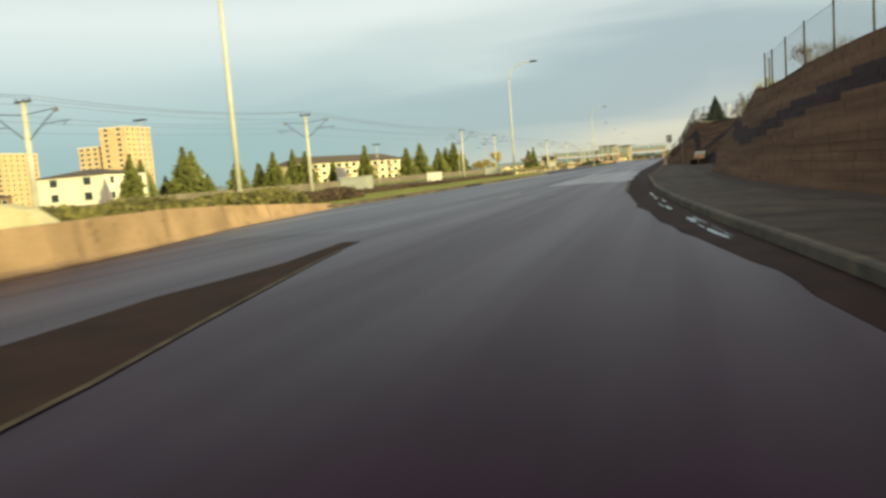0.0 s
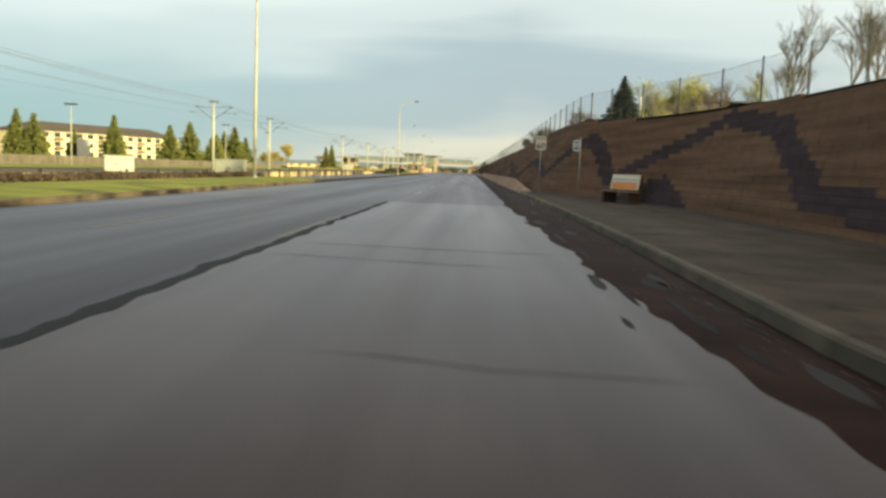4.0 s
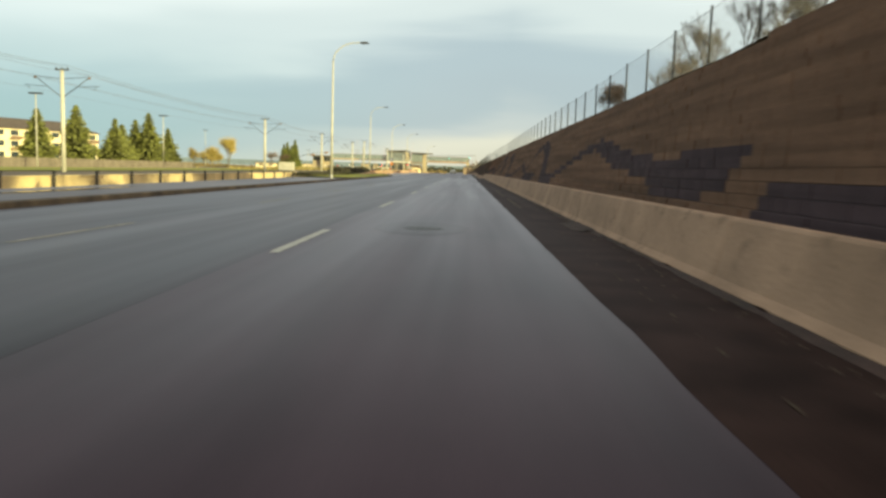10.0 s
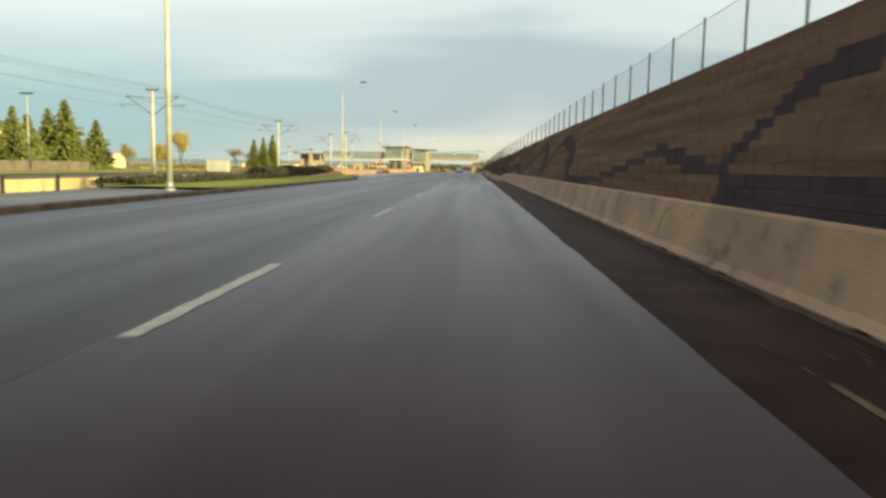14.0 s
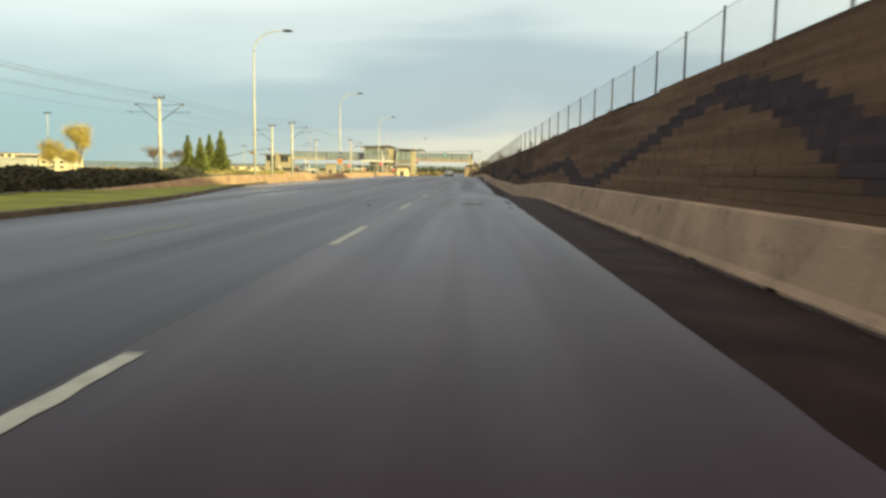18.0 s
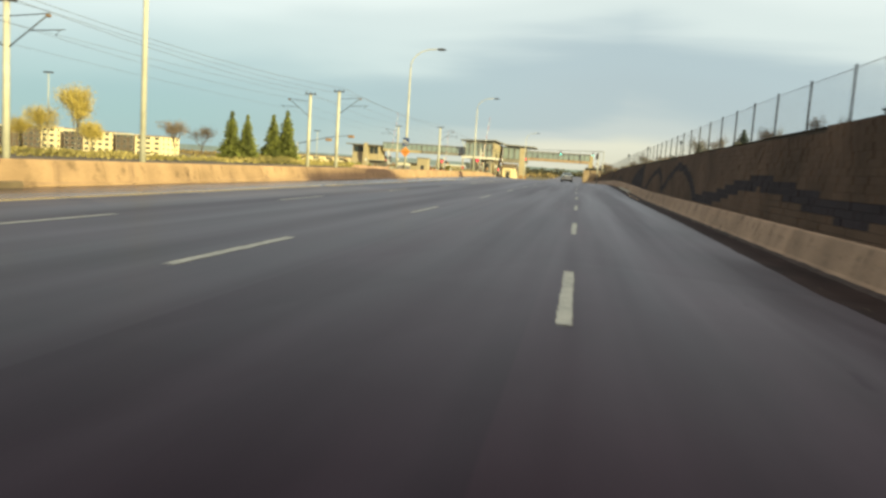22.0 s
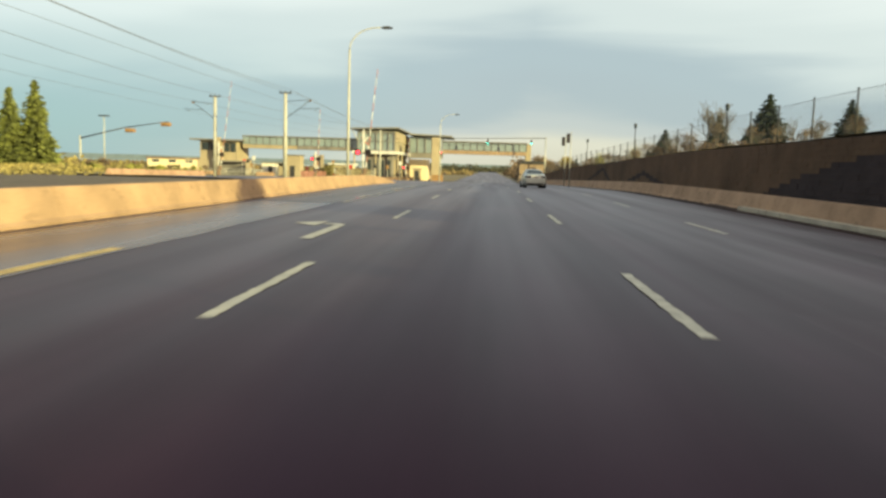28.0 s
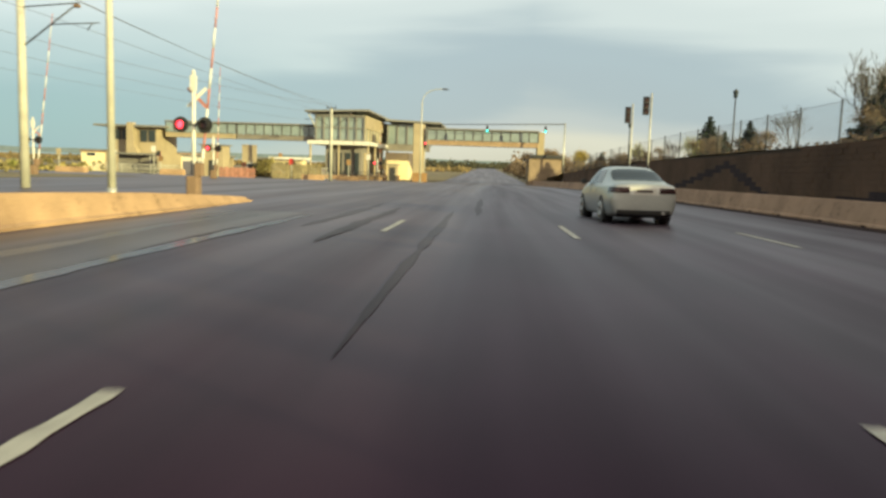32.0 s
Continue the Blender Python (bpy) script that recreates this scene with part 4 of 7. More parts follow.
# ---- chain-link fence on the wall ----
def build_fence():
    gap, hp = 3.46, 1.55
    fence = thing("fence", "chain-link fence with dark steel posts along the wall top", "fence", kind="structure")
    bm = bmesh.new()
    bm_tube(bm, (0, 0, -0.2), (0, 0, hp), 0.032, 0.032, 8)
    bm_tube(bm, (0, 0, hp), (0, 0, hp + 0.04), 0.044, 0.02, 8)
    post = finish(bm, "fence_post", DARK_STEEL)
    bm = bmesh.new()
    bm_tube(bm, (0, 0, hp - 0.06), (0, gap, hp - 0.06), 0.008, 0.008, 6)
    rail = finish(bm, "top_rail", WIRE)
    verts, faces = [], []

    def ribbon(p, q):
        w = 0.0035
        k = len(verts)
        verts.extend([(0, p[0] - w, p[1]), (0, p[0] + w, p[1]), (0, q[0] + w, q[1]), (0, q[0] - w, q[1])])
        faces.append((k, k + 1, k + 2, k + 3))
    s = 0.11
    top = hp - 0.06
    i = -int(top / s) - 1
    while i * s < gap:
        a = i * s
        t0, t1 = max(0.0, -a), min(top, gap - a)
        if t1 > t0:
            ribbon((a + t0, t0), (a + t1, t1))
            ribbon((gap - a - t0, t0), (gap - a - t1, t1))
        i += 1
    net = mesh_from("chain_link", verts, faces, WIRE)
    def set_back(v):
        return interp(v, [(228, 0.25), (250, 0.3)])
    y = -40.28
    while y < 426:
        a, b = Vector((xtop(y) + set_back(y), y, zg(y) + interp(y, WTOP))), Vector((xtop(y + gap) + set_back(y + gap), y + gap, zg(y + gap) + interp(y + gap, WTOP)))
        o = new("fence_post", post)
        o.parent, o.location = fence, a
        d = b - a
        yaw = -math.degrees(math.atan2(d.x, d.y))
        sl = math.degrees(math.atan2(d.z, math.hypot(d.x, d.y)))
        for nm, me in (("top_rail", rail), ("chain_link", net)):
            o = new(nm, me)
            o.parent = fence
            o.matrix_basis = pose(a.x, a.y, a.z, sl, 0, yaw) @ Matrix.Diagonal((1, d.length / gap, 1, 1))
        y += gap


build_fence()


# ---- concrete barriers ----
def barrier_mesh(x0, y0, x1, y1, h0, h1, side):
    """One length of safety-shape barrier; side is +1 where the traffic face looks to -x."""
    prof = [(0.0, -0.02), (0.0, 0.05), (0.07, 0.17), (0.235, 0.965), (0.255, 1.0), (0.40, 1.0), (0.42, 0.965), (0.66, -0.02)]
    bm = bmesh.new()
    rings = []
    n = 4
    for k in range(n + 1):
        s = k / n
        x, y, h = x0 + (x1 - x0) * s, y0 + (y1 - y0) * s, h0 + (h1 - h0) * s
        rings.append([bm.verts.new((x + side * u, y, zg(y, x) + (w * h if w > 0.1 else w))) for u, w in prof])
    for a, b in zip(rings[:-1], rings[1:]):
        for i in range(len(prof)):
            j = (i + 1) % len(prof)
            bm.faces.new((a[i], a[j], b[j], b[i]))
    bm.faces.new(rings[0])
    bm.faces.new(rings[-1][::-1])
    return bm


rcrack = random.Random(19)


def barrier_run(y0, y1, step, table, side, height, label, group):
    y = y0
    while y < y1 - 0.5:
        ye = min(y + step, y1)
        a, b = y + 0.012, ye - 0.012
        bm = barrier_mesh(interp(a, table), a, interp(b, table), b, height(a), height(b), side)
        root = thing("concrete_barrier", label, "barrier", group)
        part("body", bm, CONCRETE_R if side > 0 else CONCRETE, root)
        if side < 0:
            bm = bmesh.new()
            xe = interp(ye, table)
            bm_box(bm, xe - 0.41, xe - 0.16, ye - 0.010, ye + 0.010, zg(ye) - 0.01, zg(ye) + 0.5 * height(ye))
            part("joint_filler", bm, SILT_DARK, root, "dark joint between two lengths")
        for f in ((0.27, 0.73) if side > 0 else ()):
            ym = a + (b - a) * f
            xm = interp(ym, table)
            bm = bmesh.new()
            bm_box(bm, xm - side * 0.004 - 0.01, xm - side * 0.004 + 0.01, ym - 0.13, ym + 0.13, zg(ym, xm) - 0.01, zg(ym, xm) + 0.05)
            part("drain_slot", bm, GUTTER, root)
        for _ in range(rcrack.choice((0, 1, 1, 2)) if side > 0 and y > 95 else 0):
            bm = bmesh.new()
            ym, prev = a + (b - a) * rcrack.uniform(0.1, 0.9), None
            lo, hi = rcrack.uniform(0.17, 0.5), rcrack.uniform(0.6, 0.95)
            for i in range(7):
                w = lo + (hi - lo) * i / 6
                ym += rcrack.uniform(-0.02, 0.02)
                wd = rcrack.uniform(0.008, 0.022) * (1 if 0 < i < 6 else 0.3)
                u = 0.07 + 0.165 * (w - 0.17) / 0.795 - 0.003
                now = [bm.verts.new((interp(ym, table) + u, ym + q * wd, zg(ym, interp(ym, table)) + w * height(ym))) for q in (-1, 1)]
                if prev:
                    bm.faces.new((prev[0], prev[1], now[1], now[0]))
                prev = now
            part("crack", bm, SILT_DARK, root, "dark crack with a stain")
        y = ye


RB = [(82, 3.25), (88, 3.12), (96, 2.95)] + [(y, x - 0.02) for y, x in RIGHT if 200 < y < 460]
barrier_run(83.6, 455, 6.0, RB, 1, lambda y: interp(y, [(83.6, 0.17), (87, 0.36), (95, 0.77), (225, 0.77), (250, 0.72), (500, 0.70)]), "tan stained concrete safety barrier below the block wall", "barriers below the wall")
bm = bmesh.new()
bm_box(bm, 2.52, 2.80, 308.2, 325.2, -0.1, 0.17)
for v in bm.verts:
    v.co.z += zg(v.co.y, 2.7)
single("barrier_footing", bm, material("pale_footing_concrete", (0.42, 0.36, 0.29), 0.9, 0.2, 0.8, 25, 0.3, spots=0.3), "pale concrete footing in front of the barrier", "kerb", "", "structure")
LB = [(-40, 0.2), (-10, -3.3), (0, -4.75), (10, -6.15), (14, -7.15), (21, -8.85), (31, -10.15)]
barrier_run(-34, 31, 5.0, LB, -1, lambda y: interp(y, [(-40, 0.82), (18, 0.82), (31, 0.22)]), "tan concrete median barrier tapering to the kerb", "median barriers at the bend")
LB2 = [(223, -16.2), (232, -15.5), (240, -15.2), (352, -15.35), (358, -15.6)]
barrier_run(224, 358, 5.5, LB2, -1, lambda y: interp(y, [(224, 0.12), (229, 0.30), (237, 0.68), (260, 0.66), (300, 0.66), (344, 0.60), (352, 0.42), (358, 0.14)]), "sunlit tan concrete median barrier", "median barriers by the station")


# ---- street furniture ----
def street_lamp(x, y, h=12.6, reach=2.7, base=0.0):
    """Tall galvanised pole with a curved arm over the road and a flat lamp head."""
    r = thing("street_lamp", "tall galvanised street lamp with a curved arm", "street lamp", "street lamps along the median", at=pose(x, y, zg(y) + base))
    bm = bmesh.new()
    bm_tube(bm, (0, 0, -0.1), (0, 0, h - 1.8), 0.125, 0.075, 12)
    part("pole", bm, POLE_PAINT, r)
    bm = bmesh.new()
    bm_tube(bm, (0, 0, -0.1), (0, 0, 0.06), 0.24, 0.24, 12)
    bm_tube(bm, (0, 0, 0.06), (0, 0, 0.35), 0.17, 0.14, 12)
    part("base_plate", bm, STEEL, r)
    bm = bmesh.new()
    pts = [(reach * 0.84 * (1 - math.cos(a)), 0, h - 1.8 + 1.8 * math.sin(a)) for a in np.linspace(0, math.pi / 2, 9)]
    bm_path_tube(bm, pts + [(reach, 0, h + 0.03)], 0.052, 8)
    part("arm", bm, POLE_PAINT, r)
    bm = bmesh.new()
    bm_prism(bm, [(reach - 0.1, h - 0.02), (reach + 0.1, h - 0.09), (reach + 0.75, h - 0.05), (reach + 0.8, h + 0.03), (reach + 0.5, h + 0.12), (reach, h + 0.1)], -0.16, 0.16)
    part("lamp_head", bm, DARK_STEEL, r, "dark flat lamp head")
    return r


lamp_spots = [(-14.6, 30.5), (-13.9, 90.3), (-13.2, 181.0), (-19.4, 260.0), (-19.7, 307.9), (-19.4, 356.2), (-17.0, 437.0)]
for lx, ly in lamp_spots:
    street_lamp(lx, ly, 13.2 if ly < 280 else 12.5)


def yard_light(x, y, h):
    r = thing("pole_light", "thin pale pole light behind the tram tracks", "light pole", "pole lights behind the tracks", at=pose(x, y, zg(y) - 0.1))
    bm = bmesh.new()
    bm_tube(bm, (0, 0, 0), (0, 0, h), 0.09, 0.06, 8)
    part("pole", bm, POLE_PAINT, r)
    bm = bmesh.new()
    bm_box(bm, -0.7, 0.7, -0.25, 0.25, h, h + 0.16)
    part("lamp_head", bm, DARK_STEEL, r)


for lx, ly, lh in ((-50.0, 70.0, 9.2), (-46.0, 128.0, 7.0), (-48.0, 190.0, 8.2), (-52.0, 236.0, 8.8), (-77.0, 330.0, 10.5), (-60.0, 395.0, 7.5)):
    yard_light(lx, ly, lh)


def catenary_pole(x, y, h, arms):
    r = thing("catenary_pole", "pale tram catenary pole with bracket arms", "catenary pole", "catenary poles", at=pose(x, y, zg(y) - 0.1))
    bm = bmesh.new()
    bm_tube(bm, (0, 0, 0), (0, 0, h), 0.19, 0.15, 10)
    part("pole", bm, POLE_PAINT, r)
    bm = bmesh.new()
    bm_box(bm, -0.55, 0.55, -0.09, 0.09, h, h + 0.1)
    for sx in (-0.48, 0.0, 0.48):
        bm_tube(bm, (sx, 0, h + 0.1), (sx, 0, h + 0.28), 0.05, 0.04, 8)
    part("crossarm", bm, DARK_STEEL, r)
    for s in arms:
        bm = bmesh.new()
        bm_tube(bm, (0.1 * s, 0, h - 2.2), (2.3 * s, 0, h - 0.55), 0.032, 0.032, 6)
        bm_tube(bm, (0.1 * s, 0, h - 0.7), (2.4 * s, 0, h - 0.5), 0.025, 0.025, 6)
        bm_tube(bm, (1.2 * s, 0, h - 1.35), (3.2 * s, 0, h - 1.25), 0.023, 0.023, 6)
        bm_tube(bm, (2.95 * s, 0, h - 1.25), (2.7 * s, 0, h - 1.55), 0.02, 0.02, 6)
        part("bracket_arm", bm, DARK_STEEL, r)
        bm = bmesh.new()
        for k in range(4):
            bm_tube(bm, ((2.2 + 0.06 * k) * s, 0, h - 0.62), ((2.24 + 0.06 * k) * s, 0, h - 0.61), 0.09, 0.06, 8)
        part("insulator", bm, BRICK_B, r)


CAT = [(-32.0, 3.0, 7.6, (-1, 1)), (-32.0, 36.5, 7.2, (-1, 1)), (-30.6, 70.0, 7.9, (-1, 1)), (-33.6, 140.3, 8.8, (-1, 1)), (-33.8, 169.0, 8.5, (-1, 1)), (-29.8, 218.5, 7.8, (-1, 1)), (-30.3, 265.7, 7.8, (-1, 1)),
       (-30.2, 308.3, 7.6, (-1,)), (-27.1, 308.2, 8.0, (1,)), (-35.7, 370.3, 8.1, (-1,)), (-26.6, 363.4, 7.9, (1,)), (-26.0, 421.2, 8.3, (-1, 1))]
for c in CAT:
    catenary_pole(*c)


def cable(a, b, sag, r, label="black overhead tram cable"):
    bm = bmesh.new()
    a, b = Vector(a), Vector(b)
    pts = [a.lerp(b, t) - Vector((0, 0, 4 * sag * t * (1 - t))) for t in np.linspace(0, 1, 13)]
    bm_path_tube(bm, pts, r, 5)
    single("overhead_cable", bm, CABLE, label, "cable", "overhead cables")


right_line = [c for c in CAT if 1 in c[3]]
left_line = [c for c in CAT if -1 in c[3]]
for line, s in ((right_line, 1), (left_line, -1)):
    for a, b in zip(line[:-1], line[1:]):
        for off, dz, sag, rr in ((2.35 * s, -0.5, 0.45, 0.011), (2.7 * s, -1.6, 0.12, 0.009), (0.48 * s, 0.28, 0.5, 0.014)):
            cable((a[0] + off, a[1], zg(a[1]) + a[2] + dz), (b[0] + off, b[1], zg(b[1]) + b[2] + dz), sag, rr)


# ---- low track wall, posts, wooden fence ----
track_wall = thing("track_wall", "low sunlit concrete wall in front of the tram tracks", "low wall", kind="structure")
bm = bmesh.new()
bm_box(bm, -0.11, 0.11, 0.02, 3.88, -0.1, 0.34)
bm_box(bm, -0.14, 0.14, 0.02, 3.88, 0.342, 0.40)
panel = finish(bm, "wall_panel", TRACK_WALL)
bm = bmesh.new()
bm_box(bm, -0.05, 0.05, -0.05, 0.05, -0.1, 0.56)
bm_box(bm, -0.06, 0.06, -0.06, 0.06, 0.56, 0.60)
tpost = finish(bm, "rail_post", DARK_STEEL)
for k in range(42):
    yk = 36.0 + 3.9 * k
    xk = interp(yk, [(36, -17.6), (100, -17.4), (200, -18.2)])
    if 99 < yk < 104:
        continue
    for nm, me, dx in (("wall_panel", panel, 0.0), ("rail_post", tpost, 0.28)):
        o = new(nm, me)
        o.parent, o.location = track_wall, (xk + dx, yk, 0)


bm = bmesh.new()
bm_prism(bm, [(-15.5, -0.1), (-8.3, -0.1), (-8.3, 0.60), (-9.25, 0.60), (-9.25, 0.52), (-10.15, 1.08), (-10.8, 1.24), (-15.5, 1.32)], 14.0, 14.5)
single("sloped_end_wall", bm, material("pale_lime_concrete", (0.50, 0.45, 0.27), 0.95, 0.2, 1.2, 15, 0.3), "pale sunlit concrete end wall sloping down behind the barrier", "wall", "", "structure")


def wood_fence(x0, y0, x1, y1, h, base):
    n_b = int(math.hypot(x1 - x0, y1 - y0) / 0.16)
    verts, faces = [], []
    rng = random.Random(9)
    ux, uy = (x1 - x0) / n_b, (y1 - y0) / n_b
    for i in range(n_b):
        x, y, hh = x0 + ux * i, y0 + uy * i, h + rng.uniform(-0.05, 0.05)
        k = len(verts)
        ox = rng.uniform(-0.01, 0.01)
        for dx in (0.0, 0.03):
            for f, z in ((0.0, base), (0.93, base), (0.93, base + hh), (0.0, base + hh)):
                verts.append((x + ux * f + dx + ox, y + uy * f, z))
        faces += [(k, k + 1, k + 2, k + 3), (k + 7, k + 6, k + 5, k + 4), (k + 3, k + 2, k + 6, k + 7), (k, k + 3, k + 7, k + 4), (k + 1, k + 5, k + 6, k + 2)]
    root = thing("wooden_fence", "long weathered grey board fence behind the tracks", "fence", kind="structure")
    o = new("boards", mesh_from("boards", verts, faces, FENCE_WOOD))
    o.parent = root
    tagged(o, "upright weathered boards", kind="stuff")


wood_fence(-47.0, 60.0, -52.0, 250.0, 1.45, -0.4)


# ---- trackside cabinets ----
def cabinet(x, y, w, d, h, m, label):
    r = thing("trackside_cabinet", label, "utility cabinet", "trackside cabinets", at=pose(x, y, 0))
    bm = bmesh.new()
    bm_box(bm, -w / 2, w / 2, -d / 2, d / 2, 0.1, h)
    bmesh.ops.bevel(bm, geom=bm.edges[:], offset=0.03, segments=2, affect="EDGES")
    part("body", bm, m, r)
    bm = bmesh.new()
    bm_box(bm, -w / 2 - 0.06, w / 2 + 0.06, -d / 2 - 0.06, d / 2 + 0.06, h + 0.002, h + 0.09)
    part("lid", bm, m, r)
    bm = bmesh.new()
    bm_box(bm, -w / 2 - 0.1, w / 2 + 0.1, -d / 2 - 0.1, d / 2 + 0.1, -0.05, 0.1)
    part("plinth", bm, CONCRETE2, r)
    for k in (-1, 1):
        bm = bmesh.new()
        bm_box(bm, k * w / 4 - w / 4 + 0.04, k * w / 4 + w / 4 - 0.04, -d / 2 - 0.02, -d / 2 - 0.002, 0.2, h - 0.12)
        dr = part("door", bm, m, r)
        bm = bmesh.new()
        bm_box(bm, k * 0.1 - 0.015, k * 0.1 + 0.015, -d / 2 - 0.05, -d / 2 - 0.021, h * 0.45, h * 0.6)
        part("handle", bm, DARK_STEEL, dr)


GREY_CAB = material("grey_green_cabinet_paint", (0.30, 0.31, 0.27), 0.6, 0.15, 1, 20, 0.1)
cabinet(-17.7, 51.2, 2.0, 1.3, 1.28, GREY_CAB, "grey-green utility cabinet behind the grass median")
cabinet(-26.2, 97.5, 1.7, 1.3, 1.2, WHITE, "white utility cabinet beside the tram tracks")
cabinet(-33.0, 246.0, 2.6, 1.5, 1.55, POLE_PAINT, "long pale grey equipment cabinet behind the dark hedge")
cabinet(-19.0, 101.5, 2.2, 1.2, 1.25, GREY_CAB, "grey-green cabinet at a gap in the low wall")


# ---- hedges: many small leaves ----
def hedge(y0, y1, xc, w, h, n_l, m, label, seed):
    rng = random.Random(seed)
    verts, faces = [], []
    for _ in range(n_l):
        y = rng.uniform(y0, y1)
        top = h * (0.65 + 0.35 * noise.noise((y * 0.35, seed, 0.0))) + 0.1 * noise.noise((y * 2.1, seed, 3.0))
        a = rng.uniform(0, math.pi)
        rr = rng.random() ** 0.4
        c = Vector((xc + math.cos(a) * w * rr, y, 0.2 + max(0.1, top) * math.sin(a) * rr))
        s = rng.uniform(0.05, 0.13)
        u = Vector((rng.uniform(-1, 1), rng.uniform(-1, 1), rng.uniform(-1, 1))).normalized() * s
        v = u.orthogonal().normalized() * s * 0.7
        k = len(verts)
        verts += [tuple(c - u), tuple(c + v), tuple(c + u), tuple(c - v)]
        faces.append((k, k + 1, k + 2, k + 3))
    tagged(new("hedge", mesh_from("hedge", verts, faces, m)), label, "hedge", "", "stuff")


hedge(38, 98, -16.2, 0.9, 0.36, 9000, HEDGE, "low brown autumn hedge behind the grass median", 1)
hedge(17, 31, -12.8, 1.6, 1.25, 9000, HEDGE_GREEN, "low green and golden shrubs beside the tapering barrier", 2)
hedge(30, 39, -13.4, 1.4, 0.85, 5000, HEDGE, "russet brown shrubs where the barrier ends", 5)
hedge(183, 213, -16.6, 1.0, 0.35, 9000, HEDGE_DARK, "dark low hedge on the grass wedge", 3)
hedge(211, 241, -17.9, 1.3, 1.2, 20000, HEDGE_DARK, "dense dark hedge on the grass wedge", 4)


# ---- trees ----
def conifer_mesh(seed, h, r, m):
    """Layered sprays of needles on drooping boughs round a tapered trunk."""
    rng = random.Random(seed)
    bm = bmesh.new()
    bm_tube(bm, (0, 0, -0.3), (0, 0, h * 0.96), 0.022 * h, 0.015, 7)
    trunk = finish(bm, "trunk", BARK)
    verts, faces = [], []
    z = 0.05 * h
    while z < h * 0.985:
        t = z / h
        reach = r * min(1.0, (1 - t) ** 0.85 * 1.15, 0.6 + t * 5) * rng.uniform(0.78, 1.12) + 0.10
        nb = max(6, int(15 * (1 - t)) + 5)
        a0 = rng.uniform(0, 6.28)
        for b in range(nb):
            a = a0 + 6.283 * b / nb + rng.uniform(-0.3, 0.3)
            ln = reach * rng.uniform(0.6, 1.15)
            steps = max(2, int(ln / 0.22))
            for sgm in range(steps):
                f = (sgm + rng.random()) / steps
                rad = ln * f
                size = (0.34 + 0.20 * (1 - f)) * (0.55 + 0.75 * (1 - t)) + 0.10
                for _ in range(2):
                    c = Vector((math.cos(a) * rad, math.sin(a) * rad, z - 0.30 * rad + 0.14 * rad * rad / max(ln, 0.3))) + Vector((rng.uniform(-0.12, 0.12), rng.uniform(-0.12, 0.12), rng.uniform(-0.14, 0.10)))
                    d = Vector((math.cos(a + rng.uniform(-0.7, 0.7)), math.sin(a + rng.uniform(-0.7, 0.7)), -0.3 + rng.uniform(-0.35, 0.35))).normalized() * size
                    w = Vector((-math.sin(a), math.cos(a), rng.uniform(-1.0, 1.0))).normalized() * size * 0.42
                    k = len(verts)
                    verts += [tuple(c - d * 0.5), tuple(c + w), tuple(c + d), tuple(c - w - Vector((0, 0, size * 0.25)))]
                    faces.append((k, k + 1, k + 2, k + 3))
        z += rng.uniform(0.020, 0.030) * h
    return trunk, mesh_from("crown", verts, faces, m)


def bare_tree_mesh(seed, h, bark, leaf=None, leaf_n=0, spread=0.55, size=(0.05, 0.11), deep=6):
    """Branching limbs down to fine twigs, with or without the last leaves."""
    rng = random.Random(seed)
    bm = bmesh.new()
    tips = []

    def grow(p, d, ln, r, lev):
        q = p + d * ln
        bm_tube(bm, p, q, r, r * 0.68, 6 if lev < 2 else 4, caps=False)
        tips.append(q)
        if lev >= deep or r < 0.003:
            return
        for _ in range(3 if lev < 3 else rng.choice((2, 3))):
            nd = (d + Vector((rng.uniform(-1, 1), rng.uniform(-1, 1), rng.uniform(-0.2, 0.7))) * spread).normalized()
            grow(p.lerp(q, rng.uniform(0.6, 1.0)), nd, ln * rng.uniform(0.62, 0.84), r * 0.66, lev + 1)
    grow(Vector((0, 0, -0.2)), Vector((rng.uniform(-0.06, 0.06), rng.uniform(-0.06, 0.06), 1)).normalized(), h * 0.28, h * 0.0105, 0)
    limbs = finish(bm, "branchwork", bark)
    if not leaf:
        return limbs, None
    verts, faces = [], []
    for _ in range(leaf_n):
        c = rng.choice(tips) + Vector((rng.gauss(0, 1), rng.gauss(0, 1), rng.gauss(0, 1))) * 0.046 * h
        s = rng.uniform(*size)
        u = Vector((rng.uniform(-1, 1), rng.uniform(-1, 1), rng.uniform(-1, 1))).normalized() * s
        v = u.orthogonal().normalized() * s * 0.7
        k = len(verts)
        verts += [tuple(c - u), tuple(c + v), tuple(c + u), tuple(c - v)]
        faces.append((k, k + 1, k + 2, k + 3))
    return limbs, mesh_from("foliage", verts, faces, leaf)


CON = [conifer_mesh(11, 10.0, 3.4, NEEDLE_SUN), conifer_mesh(12, 10.0, 3.0, NEEDLE_SUN), conifer_mesh(13, 10.0, 3.9, NEEDLE_SUN)]
SPR = [conifer_mesh(21, 10.0, 2.4, NEEDLE), conifer_mesh(22, 10.0, 4.0, NEEDLE_D)]
BARE = [bare_tree_mesh(s, 9.0, PALE_BARK, spread=0.46, deep=7) for s in (31, 32, 33)]
YEL = [bare_tree_mesh(s, 9.0, PALE_BARK, LEAF_Y, 7000, 0.5, (0.05, 0.11)) for s in (41, 42)]
GRN = [bare_tree_mesh(s, 9.0, PALE_BARK, LEAF_G, 3200, 0.5, (0.04, 0.09)) for s in (43, 44)]
RUS = [bare_tree_mesh(s, 7.0, BARK, LEAF_R, 4200) for s in (51, 52)]
